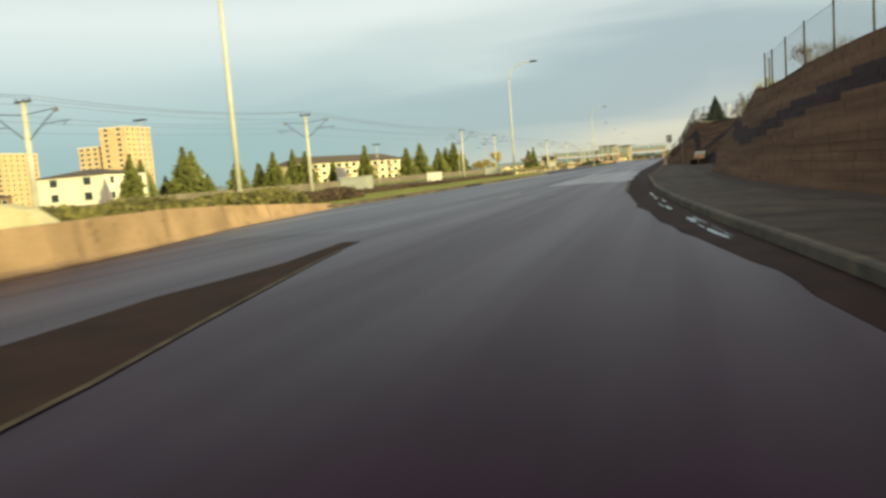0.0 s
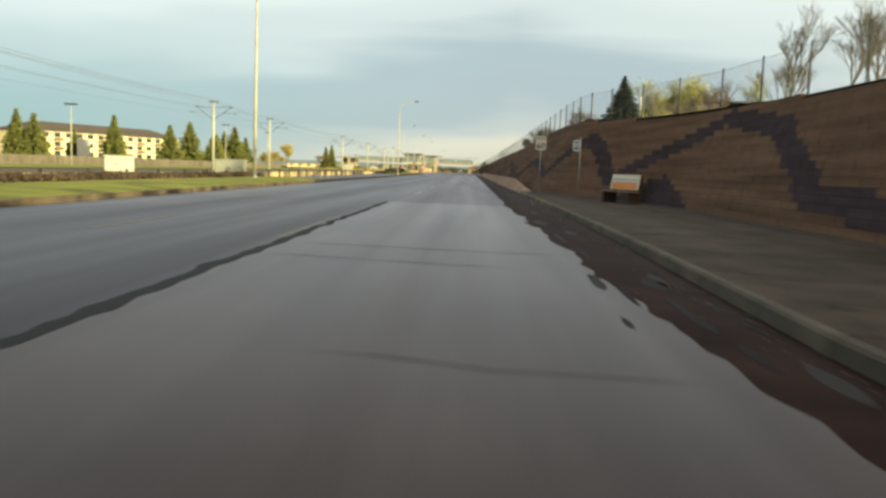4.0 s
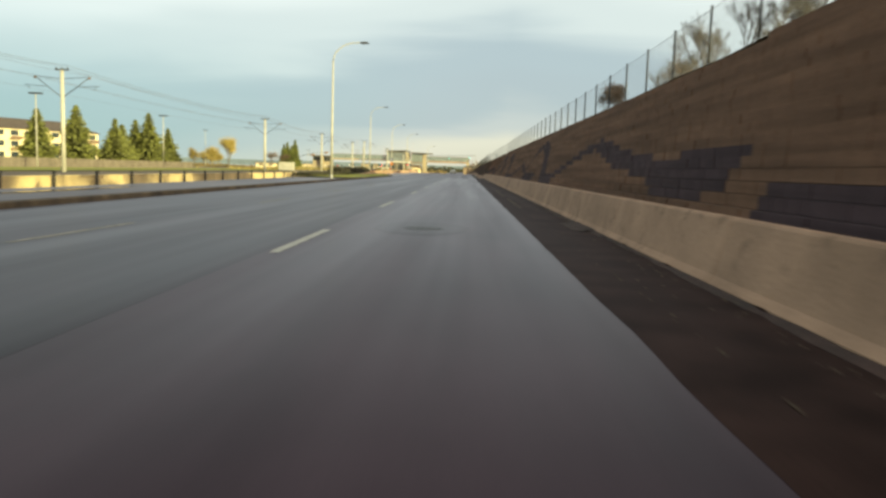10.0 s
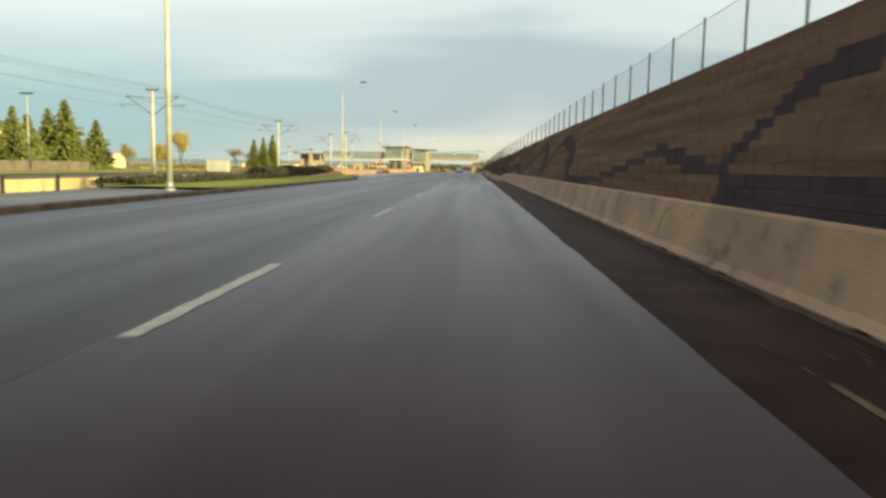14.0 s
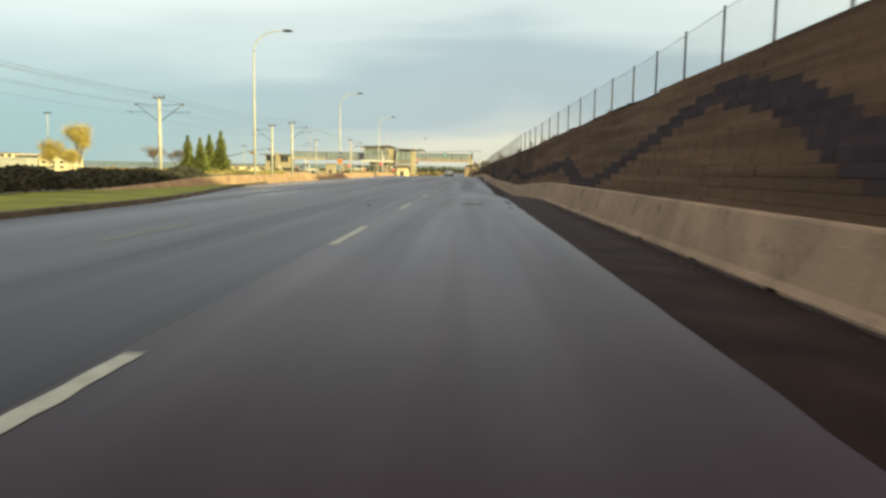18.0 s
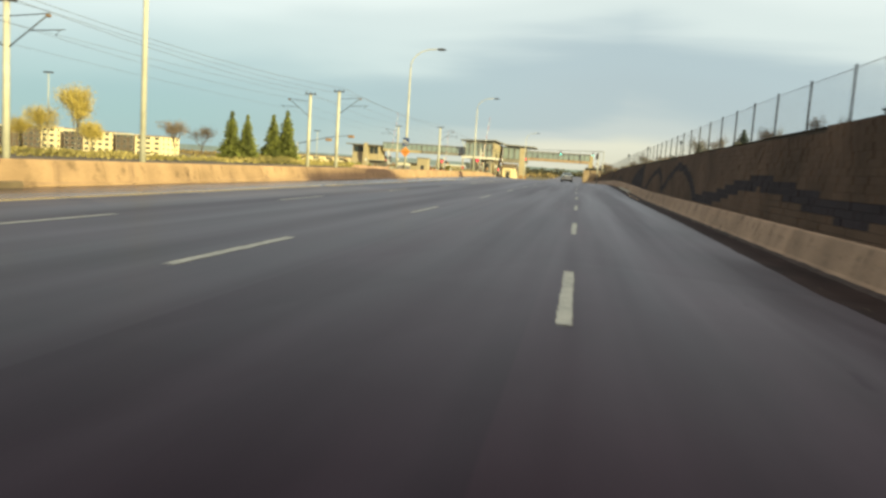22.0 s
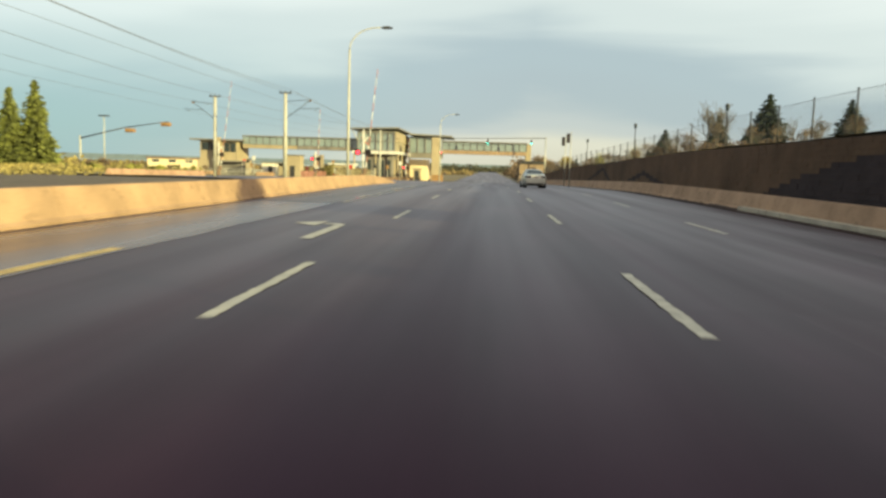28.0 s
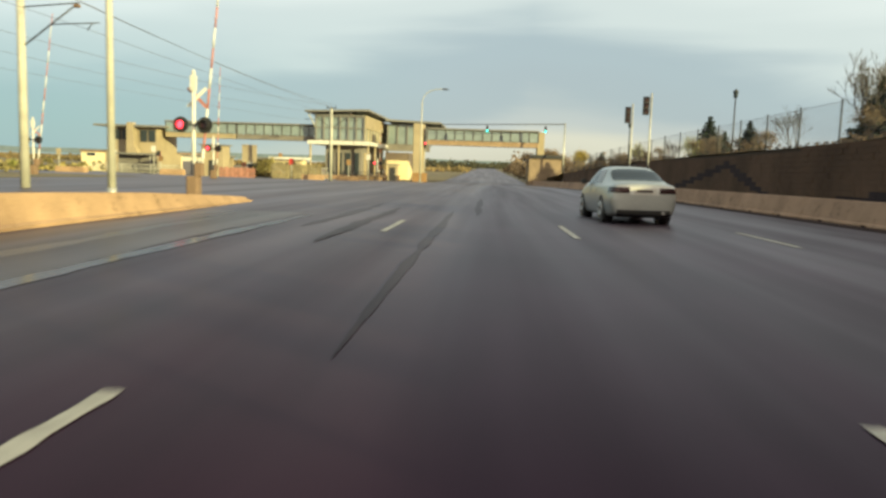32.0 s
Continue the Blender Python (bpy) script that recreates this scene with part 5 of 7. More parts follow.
RUS_THIN = bare_tree_mesh(53, 7.0, BARK, LEAF_R, 1500, 0.6)
SHRUB = [bare_tree_mesh(s, 3.2, BARK, LEAF_R, 500, 0.75, (0.03, 0.06)) for s in (61, 62)] + [bare_tree_mesh(63, 3.0, PALE_BARK, LEAF_R, 300, 0.75, (0.03, 0.06))]


def tree(kind_meshes, names, x, y, z, s, label, category, group, rot):
    d = dip(x, y)
    z, s = z + d, s - d / 10.0
    r = thing("tree" if category != "shrub" else "shrub", label, category, group, at=pose(x, y, z, 0, 0, rot) @ Matrix.Diagonal((s, s, s, 1)))
    for nm, me in zip(names, kind_meshes):
        if me:
            o = new(nm, me)
            o.parent = r


rt = random.Random(77)
for x, y, h in ((-98.0, 249, 11.9), (-85.0, 255.5, 10.4), (-84.8, 270.3, 12.2), (-80.8, 280, 9.9), (-82.0, 286.5, 9.2), (-81.4, 292.4, 10.4), (-78.0, 292.1, 12.3), (-77.7, 303.5, 9.3), (-129.0, 255, 13.0), (-124.5, 256, 12.4), (-135.0, 240, 9.0), (-119.0, 268, 8.6), (-110.0, 276, 7.4), (-156, 205, 12.0), (-138, 206, 13.4), (-123, 207, 10.2), (-101.5, 150, 10.9), (-116.0, 150, 10.4), (-79.0, 150, 8.0), (-109.0, 153, 5.2), (-95.0, 149, 4.8), (-83.5, 152, 6.0)):
    tree(CON[rt.randrange(3)], ("trunk", "crown"), x, y, -0.3, (h + 0.3) / 10 * 1.06, "tall sunlit green conifer behind the board fence", "tree", "conifers behind the tracks", rt.uniform(0, 360))
for x, y, h in ((-58.2, 349, 7.9), (-56.0, 350, 7.5), (-64.9, 382, 9.8), (-62.3, 383, 10.8)):
    tree(SPR[0], ("trunk", "crown"), x, y, zg(y) - 0.3, h / 10 * 1.02, "tall narrow dark spruce in a pair near the station", "tree", "spruces near the station", rt.uniform(0, 360))
for x, y, h in ((-72.5, 323, 6.8), (-80.0, 344, 5.4), (-67.0, 312, 4.4), (-69.5, 300, 5.4), (-84.0, 350, 6.0)):
    tree(YEL[rt.randrange(2)], ("branchwork", "foliage"), x, y, zg(y) - 0.2, h / 9.0, "yellow autumn tree in low sun", "tree", "yellow trees", rt.uniform(0, 360))
tree(bare_tree_mesh(45, 9.0, PALE_BARK, LEAF_Y, 6500, 0.3, (0.05, 0.11)), ("branchwork", "foliage"), -68.3, 324, -0.2, 1.1, "tall slender golden autumn tree in low sun", "tree", "yellow trees", 130)
for x, y, h in ((-56.8, 329, 6.4), (-54.0, 331, 5.8)):
    tree(RUS_THIN, ("branchwork", "foliage"), x, y, zg(y) - 0.2, h / 7.0, "russet autumn tree with thin leaves", "tree", "russet trees", rt.uniform(0, 360))


def bank_z(x, y):
    return zg(y) + interp(y, WTOP) + interp(x, [(0, 0), (14, 0.0), (30, 0.9), (60, 1.4), (300, 1.5)]) - 0.15


for x, y, h in ((17.5, 66, 6.8), (19.0, 78, 7.6), (18.0, 85, 7.2), (21.0, 92, 6.2), (17.0, 112, 6.0), (18.5, 176, 9.6), (20.0, 181, 8.8), (22.0, 58, 7.0), (16.0, 40, 5.5), (20.0, 30, 6.0), (19.5, 72, 7.4), (21.5, 82, 8.2), (22.5, 88, 7.8), (23.0, 98, 7.0), (20.5, 104, 6.4), (18.0, 318, 6.2), (20.4, 393.5, 11.2), (22.6, 396.0, 9.6), (33.5, 399, 8.4), (37.0, 401, 8.0), (41.0, 403, 8.6), (14.0, 408, 5.5), (12.0, 420, 5.2), (10.5, 428, 5.0), (17.0, 398, 6.8), (24.0, 430, 6.5)):
    tree(BARE[rt.randrange(3)], ("branchwork",), x, y, bank_z(x, y), h / 9.0, "leafless pale tree behind the chain-link fence", "tree", "bare trees on the bank", rt.uniform(0, 360))
for x, y, h in ((18.0, 118, 7.6), (17.5, 106, 5.8), (16.0, 101, 5.0), (20.0, 126, 6.6), (23.0, 150, 6.2), (21.0, 112, 7.2), (19.5, 96, 4.6), (15.5, 120, 5.0), (20.0, 440, 6.5), (14.0, 452, 6.0)):
    tree(GRN[rt.randrange(2)], ("branchwork", "foliage"), x, y, bank_z(x, y), h / 9.0, "thinning yellow-green tree behind the chain-link fence", "tree", "yellow-green trees on the bank", rt.uniform(0, 360))
for x, y, h in ((8.6, 84.5, 2.7), (20.0, 290, 7.0), (31.3, 404.5, 10.6), (20.8, 392.0, 6.6), (28.0, 402.0, 6.2), (24.0, 440.0, 6.0), (19.0, 425.0, 4.6), (17.5, 349, 4.2), (18.0, 412, 5.2), (15.0, 402, 3.2), (14.0, 48, 2.6), (22.0, 436, 4.6), (19.0, 58, 3.0)):
    tree(SPR[1], ("trunk", "crown"), x, y, bank_z(x, y), h / 10 * 1.02, "dark spruce on the bank behind the fence", "tree", "spruces on the bank", rt.uniform(0, 360))
for k in range(70):
    y = rt.uniform(8, 130) if k < 34 else rt.uniform(330, 440)
    x = xtop(min(y, 429)) + rt.uniform(1.2, 7.0)
    tree(SHRUB[rt.randrange(3)], ("branchwork", "foliage"), x, y, bank_z(x, y), rt.uniform(0.45, 0.95), "small leafy shrub behind the chain-link fence", "shrub", "shrubs on the bank", rt.uniform(0, 360))
rs = random.Random(19)
for k in range(15):
    y = 120.5 + 0.85 * k + rs.uniform(-0.3, 0.3)
    x = xtop(y) + rs.uniform(1.0, 2.8)
    tree(BARE[k % 3], ("branchwork",), x, y, bank_z(x, y), rs.uniform(0.22, 0.34), "leafless sapling close behind the chain-link fence", "tree", "saplings behind the fence", rs.uniform(0, 360))
for k in range(7):
    y = 134.0 + 2.0 * k + rs.uniform(-0.8, 0.8)
    x = xtop(y) + rs.uniform(1.0, 3.0)
    if k >= 5:
        tree(RUS[k % 2], ("branchwork", "foliage"), x, y, bank_z(x, y), rs.uniform(0.28, 0.36), "russet bush close behind the chain-link fence", "shrub", "russet bushes behind the fence", rs.uniform(0, 360))
    else:
        tree(SHRUB[k % 3], ("branchwork", "foliage"), x, y, bank_z(x, y), rs.uniform(0.4, 0.75), "small leafy shrub behind the chain-link fence", "shrub", "shrubs on the bank", rs.uniform(0, 360))
tree(SPR[1], ("trunk", "crown"), 6.9, 117.3, bank_z(6.9, 117.3), 0.15, "young spruce sapling just behind the fence", "tree", "spruces on the bank", 30)
for k in range(26):
    y = 236.0 + 3.6 * k + rs.uniform(-1.4, 1.4)
    x = xtop(y) + rs.uniform(1.2, 4.5)
    if k % 3 == 1:
        tree(BARE[k % 3], ("branchwork",), x, y, bank_z(x, y), rs.uniform(0.15, 0.26), "leafless sapling close behind the chain-link fence", "tree", "saplings behind the fence", rs.uniform(0, 360))
    else:
        tree(SHRUB[k % 3], ("branchwork", "foliage"), x, y, bank_z(x, y), rs.uniform(0.30, 0.62), "small leafy shrub behind the chain-link fence", "shrub", "shrubs on the bank", rs.uniform(0, 360))
tree(SPR[1], ("trunk", "crown"), 6.9, 231.0, bank_z(6.9, 231.0), 0.09, "young spruce just behind the fence", "tree", "spruces on the bank", 70)
for x, y, h in ((3.5, 520, 9.0), (7.5, 522, 10.4), (12.0, 530, 9.0), (17.0, 540, 8.0), (6.0, 560, 8.0), (24.0, 520, 9.5), (30.0, 500, 9.0), (14.0, 480, 6.0)):
    tree(RUS[rt.randrange(2)] if rt.random() < 0.6 else YEL[0], ("branchwork", "foliage"), x, y, zg(y) - 0.1, h / 8.0, "tan autumn tree beyond the footbridge", "tree", "trees beyond the footbridge", rt.uniform(0, 360))


tree(SPR[1], ("trunk", "crown"), 36.9, 493.5, -0.9, 1.35, "dark spruce beyond the end of the wall", "tree", "spruces on the bank", 40)
tree(SPR[1], ("trunk", "crown"), 12.0, 470.0, -1.4, 0.55, "small dark spruce beyond the end of the wall", "tree", "spruces on the bank", 80)


# ---- buildings ----
def window(parent, x, y, z, w, h, face, glass=GLASS, frame=WHITE):
    """A framed window on a wall that looks along -y (face 'y') or +x (face 'x')."""
    root = None
    bm = bmesh.new()
    t = 0.09
    for u0, u1, z0, z1 in ((-w / 2, w / 2, h - t, h), (-w / 2, w / 2, 0, t), (-w / 2, -w / 2 + t, t, h - t), (w / 2 - t, w / 2, t, h - t)):
        if face == "y":
            bm_box(bm, x + u0, x + u1, y - 0.08, y - 0.004, z + z0, z + z1)
        else:
            bm_box(bm, x + 0.004, x + 0.08, y + u0, y + u1, z + z0, z + z1)
    root = part("window", bm, frame, parent)
    bm = bmesh.new()
    if face == "y":
        bm_box(bm, x - w / 2 + t, x + w / 2 - t, y - 0.05, y - 0.004, z + t, z + h - t)
    else:
        bm_box(bm, x + 0.004, x + 0.05, y - w / 2 + t, y + w / 2 - t, z + t, z + h - t)
    part("pane", bm, glass, root)


def apartment(x0, x1, y0, y1, eave, storeys, wall_m, band_m, label, hip=True, balconies=True, nwin=None, base=-0.4, ridge=2.6, ground=-0.4):
    r = thing("apartment_building", label, "building", at=pose(0, 0, 0))
    bm = bmesh.new()
    bm_box(bm, x0, x1, y0, y1, base, eave)
    part("wall", bm, wall_m, r)
    bm = bmesh.new()
    if hip:
        e = 0.8
        lo = [bm.verts.new(p) for p in ((x0 - e, y0 - e, eave), (x1 + e, y0 - e, eave), (x1 + e, y1 + e, eave), (x0 - e, y1 + e, eave))]
        dd = (y1 - y0) / 2
        up = [bm.verts.new(p) for p in ((x0 + dd, (y0 + y1) / 2, eave + ridge), (x1 - dd, (y0 + y1) / 2, eave + ridge))]
        for q in ((lo[0], lo[1], up[1], up[0]), (lo[1], lo[2], up[1]), (lo[2], lo[3], up[0], up[1]), (lo[3], lo[0], up[0]), (lo[3], lo[2], lo[1], lo[0])):
            bm.faces.new(q)
    else:
        bm_box(bm, x0 - 0.3, x1 + 0.3, y0 - 0.3, y1 + 0.3, eave + 0.003, eave + 0.5)
    part("roof", bm, ROOF if hip else band_m, r)
    n = nwin or max(2, int((x1 - x0) / 4.2))
    sh = (eave - max(base, ground)) / storeys
    for s in range(storeys):
        z = max(base, ground) + sh * s
        for i in range(n):
            cx = x0 + (x1 - x0) * (i + 0.5) / n
            window(r, cx, y0, z + 0.35 * sh, min(2.6, (x1 - x0) / n * 0.6), sh * 0.54, "y")
            if balconies and i % 2 == 0:
                bm = bmesh.new()
                bm_box(bm, cx - 1.7, cx + 1.7, y0 - 1.3, y0 - 0.1, z + 0.06, z + 0.2)
                bm_box(bm, cx - 1.7, cx + 1.7, y0 - 1.3, y0 - 1.22, z + 0.22, z + 1.0)
                part("balcony", bm, band_m, r)
        m_y = max(1, int((y1 - y0) / 4.5))
        for i in range(m_y):
            window(r, x1, y0 + (y1 - y0) * (i + 0.5) / m_y, z + 0.35 * sh, 1.6, sh * 0.48, "x")
    return r


flats = apartment(0, 67, 0, 16, 9.0, 3, STUCCO, BRICK_B, "long three-storey cream apartment house with a brown hip roof and balconies", base=-8.0, ridge=3.4)
flats.matrix_basis = pose(-147, 291, 0, 0, 0, 66.1)
apartment(-160, -138, 167, 184, 7.6, 2, STUCCO_W, STUCCO, "plain white stucco house with a brown hip roof", balconies=False, nwin=2, ridge=1.8)
apartment(-200, -168, 150, 166, 3.6, 1, BRICK_B, STUCCO, "low brown house with a dark hip roof", balconies=False, nwin=3, ridge=2.0)
apartment(-336, -317, 400, 424, 44.0, 14, TOWER_C, STUCCO_W, "tall sunlit cream apartment tower", hip=False, balconies=False, nwin=2, base=-8.0)
apartment(-357, -336.5, 404, 430, 33.5, 11, TOWER_C, STUCCO_W, "lower wing of a cream apartment tower", hip=False, balconies=False, nwin=4, base=-8.0)
apartment(-448, -415, 400, 430, 35.0, 11, TOWER_C, STUCCO_W, "cream apartment tower far behind the houses", hip=False, balconies=False, nwin=5, base=-8.0)
for x0, x1, e, st, nw, m in ((-345, -322, 7.0, 5, 5, STUCCO), (-318, -305, 6.6, 5, 3, FLAT_DARK), (-298, -287.4, 7.6, 5, 3, FLAT_DARK), (-287, -278.4, 7.1, 5, 2, STUCCO), (-273.6, -262.4, 5.9, 5, 3, FLAT_DARK), (-262, -246.2, 6.5, 5, 4, STUCCO), (-243.3, -232.4, 6.0, 5, 3, FLAT_DARK), (-232, -217.1, 5.8, 5, 3, STUCCO)):
    apartment(x0, x1, 600, 618, e, st, m, STUCCO_W if m is FLAT_DARK else BRICK_B, "block of flats far beyond the tram line", hip=False, balconies=False, nwin=nw, base=-9.0, ground=-7.0)
apartment(-120, -92, 540, 560, 1.4, 1, STUCCO, BRICK_B, "low cream store beyond the station", hip=False, balconies=False, nwin=5, base=-8.0)
apartment(20.5, 28.5, 126, 136, 8.6, 2, STUCCO, BRICK_B, "cream house on the bank behind the trees", balconies=False, nwin=2, base=3.0, ridge=2.4)
# unseen houses, added to throw the shaded stretches onto the median barrier
for hy, hd in ((160, 32), (223, 18)):
    apartment(42, 54, hy, hy + hd, 12.6, 3, STUCCO, BRICK_B, "unseen cream house added to shade the median barrier", balconies=False, nwin=4, base=3.0, ridge=2.4)
apartment(36, 48, 96, 108, 8.8, 2, STUCCO, BRICK_B, "cream house behind bare trees on the bank", balconies=False, nwin=3, base=3.0)

# white hoarding by the apartments
r = thing("hoarding", "blank white hoarding on two posts behind the fence", "billboard", at=pose(-113.2, 262.0, 0))
bm = bmesh.new()
bm_box(bm, -1.9, 1.9, -0.08, 0.08, 0.9, 5.9)
part("panel", bm, WHITE, r)
for sx in (-1.4, 1.4):
    bm = bmesh.new()
    bm_tube(bm, (sx, 0.19, -2.0), (sx, 0.19, 5.7), 0.1, 0.1, 8)
    part("post", bm, DARK_STEEL, r)

# far hills
verts, faces = [], []
for i in range(61):
    x = -2400 + 80 * i
    h = 15 + 7 * noise.noise((x * 0.0012, 4.0, 0)) + 4 * noise.noise((x * 0.006, 9.0, 0))
    verts += [(x, 2880, -4), (x, 2900, h), (x, 2960, -4)]
for i in range(60):
    k = 3 * i
    faces += [(k, k + 3, k + 4, k + 1), (k + 1, k + 4, k + 5, k + 2)]
tagged(new("far_hills", mesh_from("far_hills", verts, faces, HILL)), "low blue-grey hills on the horizon", "hills", "", "structure")


# ---- low woods and scrub far beyond the station ----
LEAF_DULL = material("dull_olive_leaves", (0.085, 0.075, 0.028), 0.9, 0.4, 0.08, 4, 0.3, island=0.35, tint=(0.15, 0.105, 0.045))


def far_woods(name, x0, x1, y0, y1, h, n_l, m, label, seed, size, base=None):
    rng = random.Random(seed)
    verts, faces = [], []
    for _ in range(n_l):
        x, y = rng.uniform(x0, x1), rng.uniform(y0, y1)
        top = h * (0.55 + 0.8 * noise.noise((x * 0.06, y * 0.05, seed)) + 0.45 * noise.noise((x * 0.35, y * 0.2, seed + 3.0)))
        if top < 0.3:
            continue
        c = Vector((x, y, (base(x, y) if base else zg(y) - 0.2) + top * rng.random() ** 0.6))
        s = rng.uniform(size * 0.5, size)
        u = Vector((rng.uniform(-1, 1), rng.uniform(-1, 1), rng.uniform(-1, 1))).normalized() * s
        v = u.orthogonal().normalized() * s * 0.7
        k = len(verts)
        verts += [tuple(c - u), tuple(c + v), tuple(c + u), tuple(c - v)]
        faces.append((k, k + 1, k + 2, k + 3))
    tagged(new(name, mesh_from(name, verts, faces, m)), label, "woods", "", "stuff")


far_woods("woods", -420, -16.5, 640, 760, 1.9, 14000, LEAF_DULL, "low olive autumn woods far beyond the station", 2.5, 1.1)
LEAF_OLIVE = material("olive_bush_leaves", (0.125, 0.118, 0.035), 0.9, 0.45, 0.09, 4, 0.3, island=0.4, tint=(0.25, 0.20, 0.065))
far_woods("hedgerow", -46, -38, 252, 352, 0.95, 12000, LEAF_OLIVE, "low ragged olive bushes beyond the tram tracks", 3.7, 0.17)
far_woods("hedgerow", -62, -50, 352, 400, 1.3, 7000, LEAF_OLIVE, "low olive bushes beside the tram crossing", 5.1, 0.22)
far_woods("hedgerow", -150, -62, 392, 440, 3.2, 8000, LEAF_OLIVE, "olive and yellow trees and bushes below the flats", 9.5, 0.5, lambda x, y: zg(y) + dip(x, y) - 0.3)
far_woods("bush", -38.8, -36.4, 433, 435, 2.9, 1500, LEAF_OLIVE, "round olive bush at the tram stop", 6.3, 0.16)
far_woods("scrub", 0.5, 40, 475, 760, 4.0, 9000, HEDGE, "brown scrub along the road beyond the footbridge", 4.5, 0.6)
far_woods("scrub", 6.5, 12.5, 338, 398, 1.2, 5500, HEDGE, "brown leafless scrub along the wall top", 7.5, 0.14, bank_z)
far_woods("scrub", 3.6, 11.0, 398, 432, 1.6, 5000, HEDGE, "brown leafless scrub above the end of the wall", 8.5, 0.16, bank_z)
far_woods("woods", -120, 160, 1000, 1200, 6.5, 9000, HEDGE_DARK, "dark woods where the road meets the horizon", 5.5, 1.8)
far_woods("woods", 4.0, 220, 640, 760, 9.0, 9000, LEAF_R, "tan autumn woods on the far bank", 6.5, 1.1)


# ---- station and footbridge ----
def station():
    r = thing("footbridge", "glazed tan footbridge over the road to the tram station", "footbridge")
    z0 = -1.9
    # deck girder and roof
    for xa, xb, m in ((-18.0, 0.2, GIRDER), (-62.0, -50.0, STATION), (-49.8, -36.2, STATION_D)):
        bm = bmesh.new()
        bm_box(bm, xa, xb, 460.0, 464.0, 4.25, 5.0)
        bm_box(bm, xa, xb, 459.9, 459.996, 4.75, 5.0)
        part("girder", bm, m, r)
        bm = bmesh.new()
        bm_box(bm, xa - 0.1, xb + 0.1, 459.7, 464.3, 6.75, 6.95)
        bm_prism(bm, [(xa - 0.1, 6.952), (xb + 0.1, 6.952), (xb + 0.1, 7.02), (xa - 0.1, 7.02)], 460.5, 463.5)
        part("roof", bm, STATION_ROOF, r)
        n = int((xb - xa) / 1.5)
        for i in range(n + 1):
            x = xa + (xb - xa) * i / n
            bm = bmesh.new()
            bm_box(bm, x - 0.08, x + 0.08, 460.0, 460.2, 5.003, 6.747)
            part("mullion", bm, MULLION, r)
            if i < n:
                bm = bmesh.new()
                x2 = xa + (xb - xa) * (i + 1) / n
                bm_box(bm, x + 0.083, x2 - 0.083, 460.07, 460.11, 5.1, 6.6)
                p = part("pane", bm, GLASS_T, r)
                bm = bmesh.new()
                bm_box(bm, x + 0.083, x2 - 0.083, 463.8, 463.84, 5.1, 6.6)
                part("pane", bm, GLASS_T, r)
    # tall pier beside the head house
    bm = bmesh.new()
    bm_box(bm, -20.3, -18.7, 459.6, 464.4, z0, 7.6)
    bmesh.ops.bevel(bm, geom=bm.edges[:], offset=0.08, segments=1, affect="EDGES")
    part("pier", bm, STATION, r, "tall sunlit tan pier")
    # landing tower beyond the tracks
    t = thing("stair_tower", "beige stair tower at the far end of the footbridge", "stair tower")
    bm = bmesh.new()
    bm_box(bm, -71.5, -62.2, 458.0, 467.0, z0 - 0.5, 1.4)
    part("lower_wall", bm, STATION, t)
    bm = bmesh.new()
    bm_box(bm, -71.0, -62.8, 458.4, 466.6, 1.41, 5.6)
    part("upper_wall", bm, STATION, t)
    for x0, x1, z0w, z1w in ((-70.6, -68.9, 3.5, 5.2), (-68.7, -67.3, 3.5, 5.2), (-65.6, -64.4, 3.2, 5.2), (-64.2, -63.0, 3.2, 5.2)):
        bm = bmesh.new()
        bm_box(bm, x0, x1, 458.28, 458.39, z0w, z1w)
        w = part("window", bm, MULLION, t)
        bm = bmesh.new()
        bm_box(bm, x0 + 0.12, x1 - 0.12, 458.2, 458.275, z0w + 0.12, z1w - 0.12)
        part("pane", bm, GLASS, w)
    bm = bmesh.new()
    bm_box(bm, -72.8, -61.4, 456.8, 468.0, 5.62, 5.95)
    part("roof", bm, STATION_ROOF, t)
    bm = bmesh.new()
    bm_prism(bm, [(-67.2, -1.9), (-64.7, -1.9), (-64.7, 0.3), (-65.9, 2.6), (-66.1, 6.3), (-67.1, 6.3)], 456.6, 457.9)
    part("buttress", bm, STATION, t, "sunlit tan buttress")
    # head house: a long glass hall over a lower hall, seen on its corner
    h = thing("station_head_house", "tram station head house with glass walls and flat overhanging roofs", "station")
    xa, xb, ya, yb = -36.2, -28.2, 458.5, 486.0
    bm = bmesh.new()
    bm_box(bm, xa, xb, ya, yb, 4.35, 8.6)
    part("glass_hall", bm, GLASS_T, h, "teal glass hall")
    for i in range(7):
        x = xa + (xb - xa) * i / 6
        bm = bmesh.new()
        bm_box(bm, x - 0.11, x + 0.11, ya - 0.3, ya - 0.01, 4.35, 8.6)
        part("mullion", bm, STATION_ROOF, h)
    for z, t in ((4.35, 0.25), (6.4, 0.16), (8.2, 0.4)):
        bm = bmesh.new()
        bm_box(bm, xa - 0.05, xb + 0.05, ya - 0.42, ya - 0.302, z, z + t)
        part("transom", bm, STATION_ROOF, h)
    for i in range(9):
        y = ya + (yb - ya) * i / 8
        bm = bmesh.new()
        bm_box(bm, xb + 0.01, xb + 0.25, y - 0.14, y + 0.14, 4.35, 6.55)
        part("mullion", bm, STATION, h)
    for k in range(4):
        bm = bmesh.new()
        bm_box(bm, xb + 0.01, xb + 0.28, ya, yb, 6.56 + 0.52 * k, 7.02 + 0.52 * k)
        part("side_panel", bm, STATION, h, "sunlit tan side panel")
    bm = bmesh.new()
    v = bm_box(bm, -37.6, -27.2, 456.4, 488.0, 8.8, 9.1)
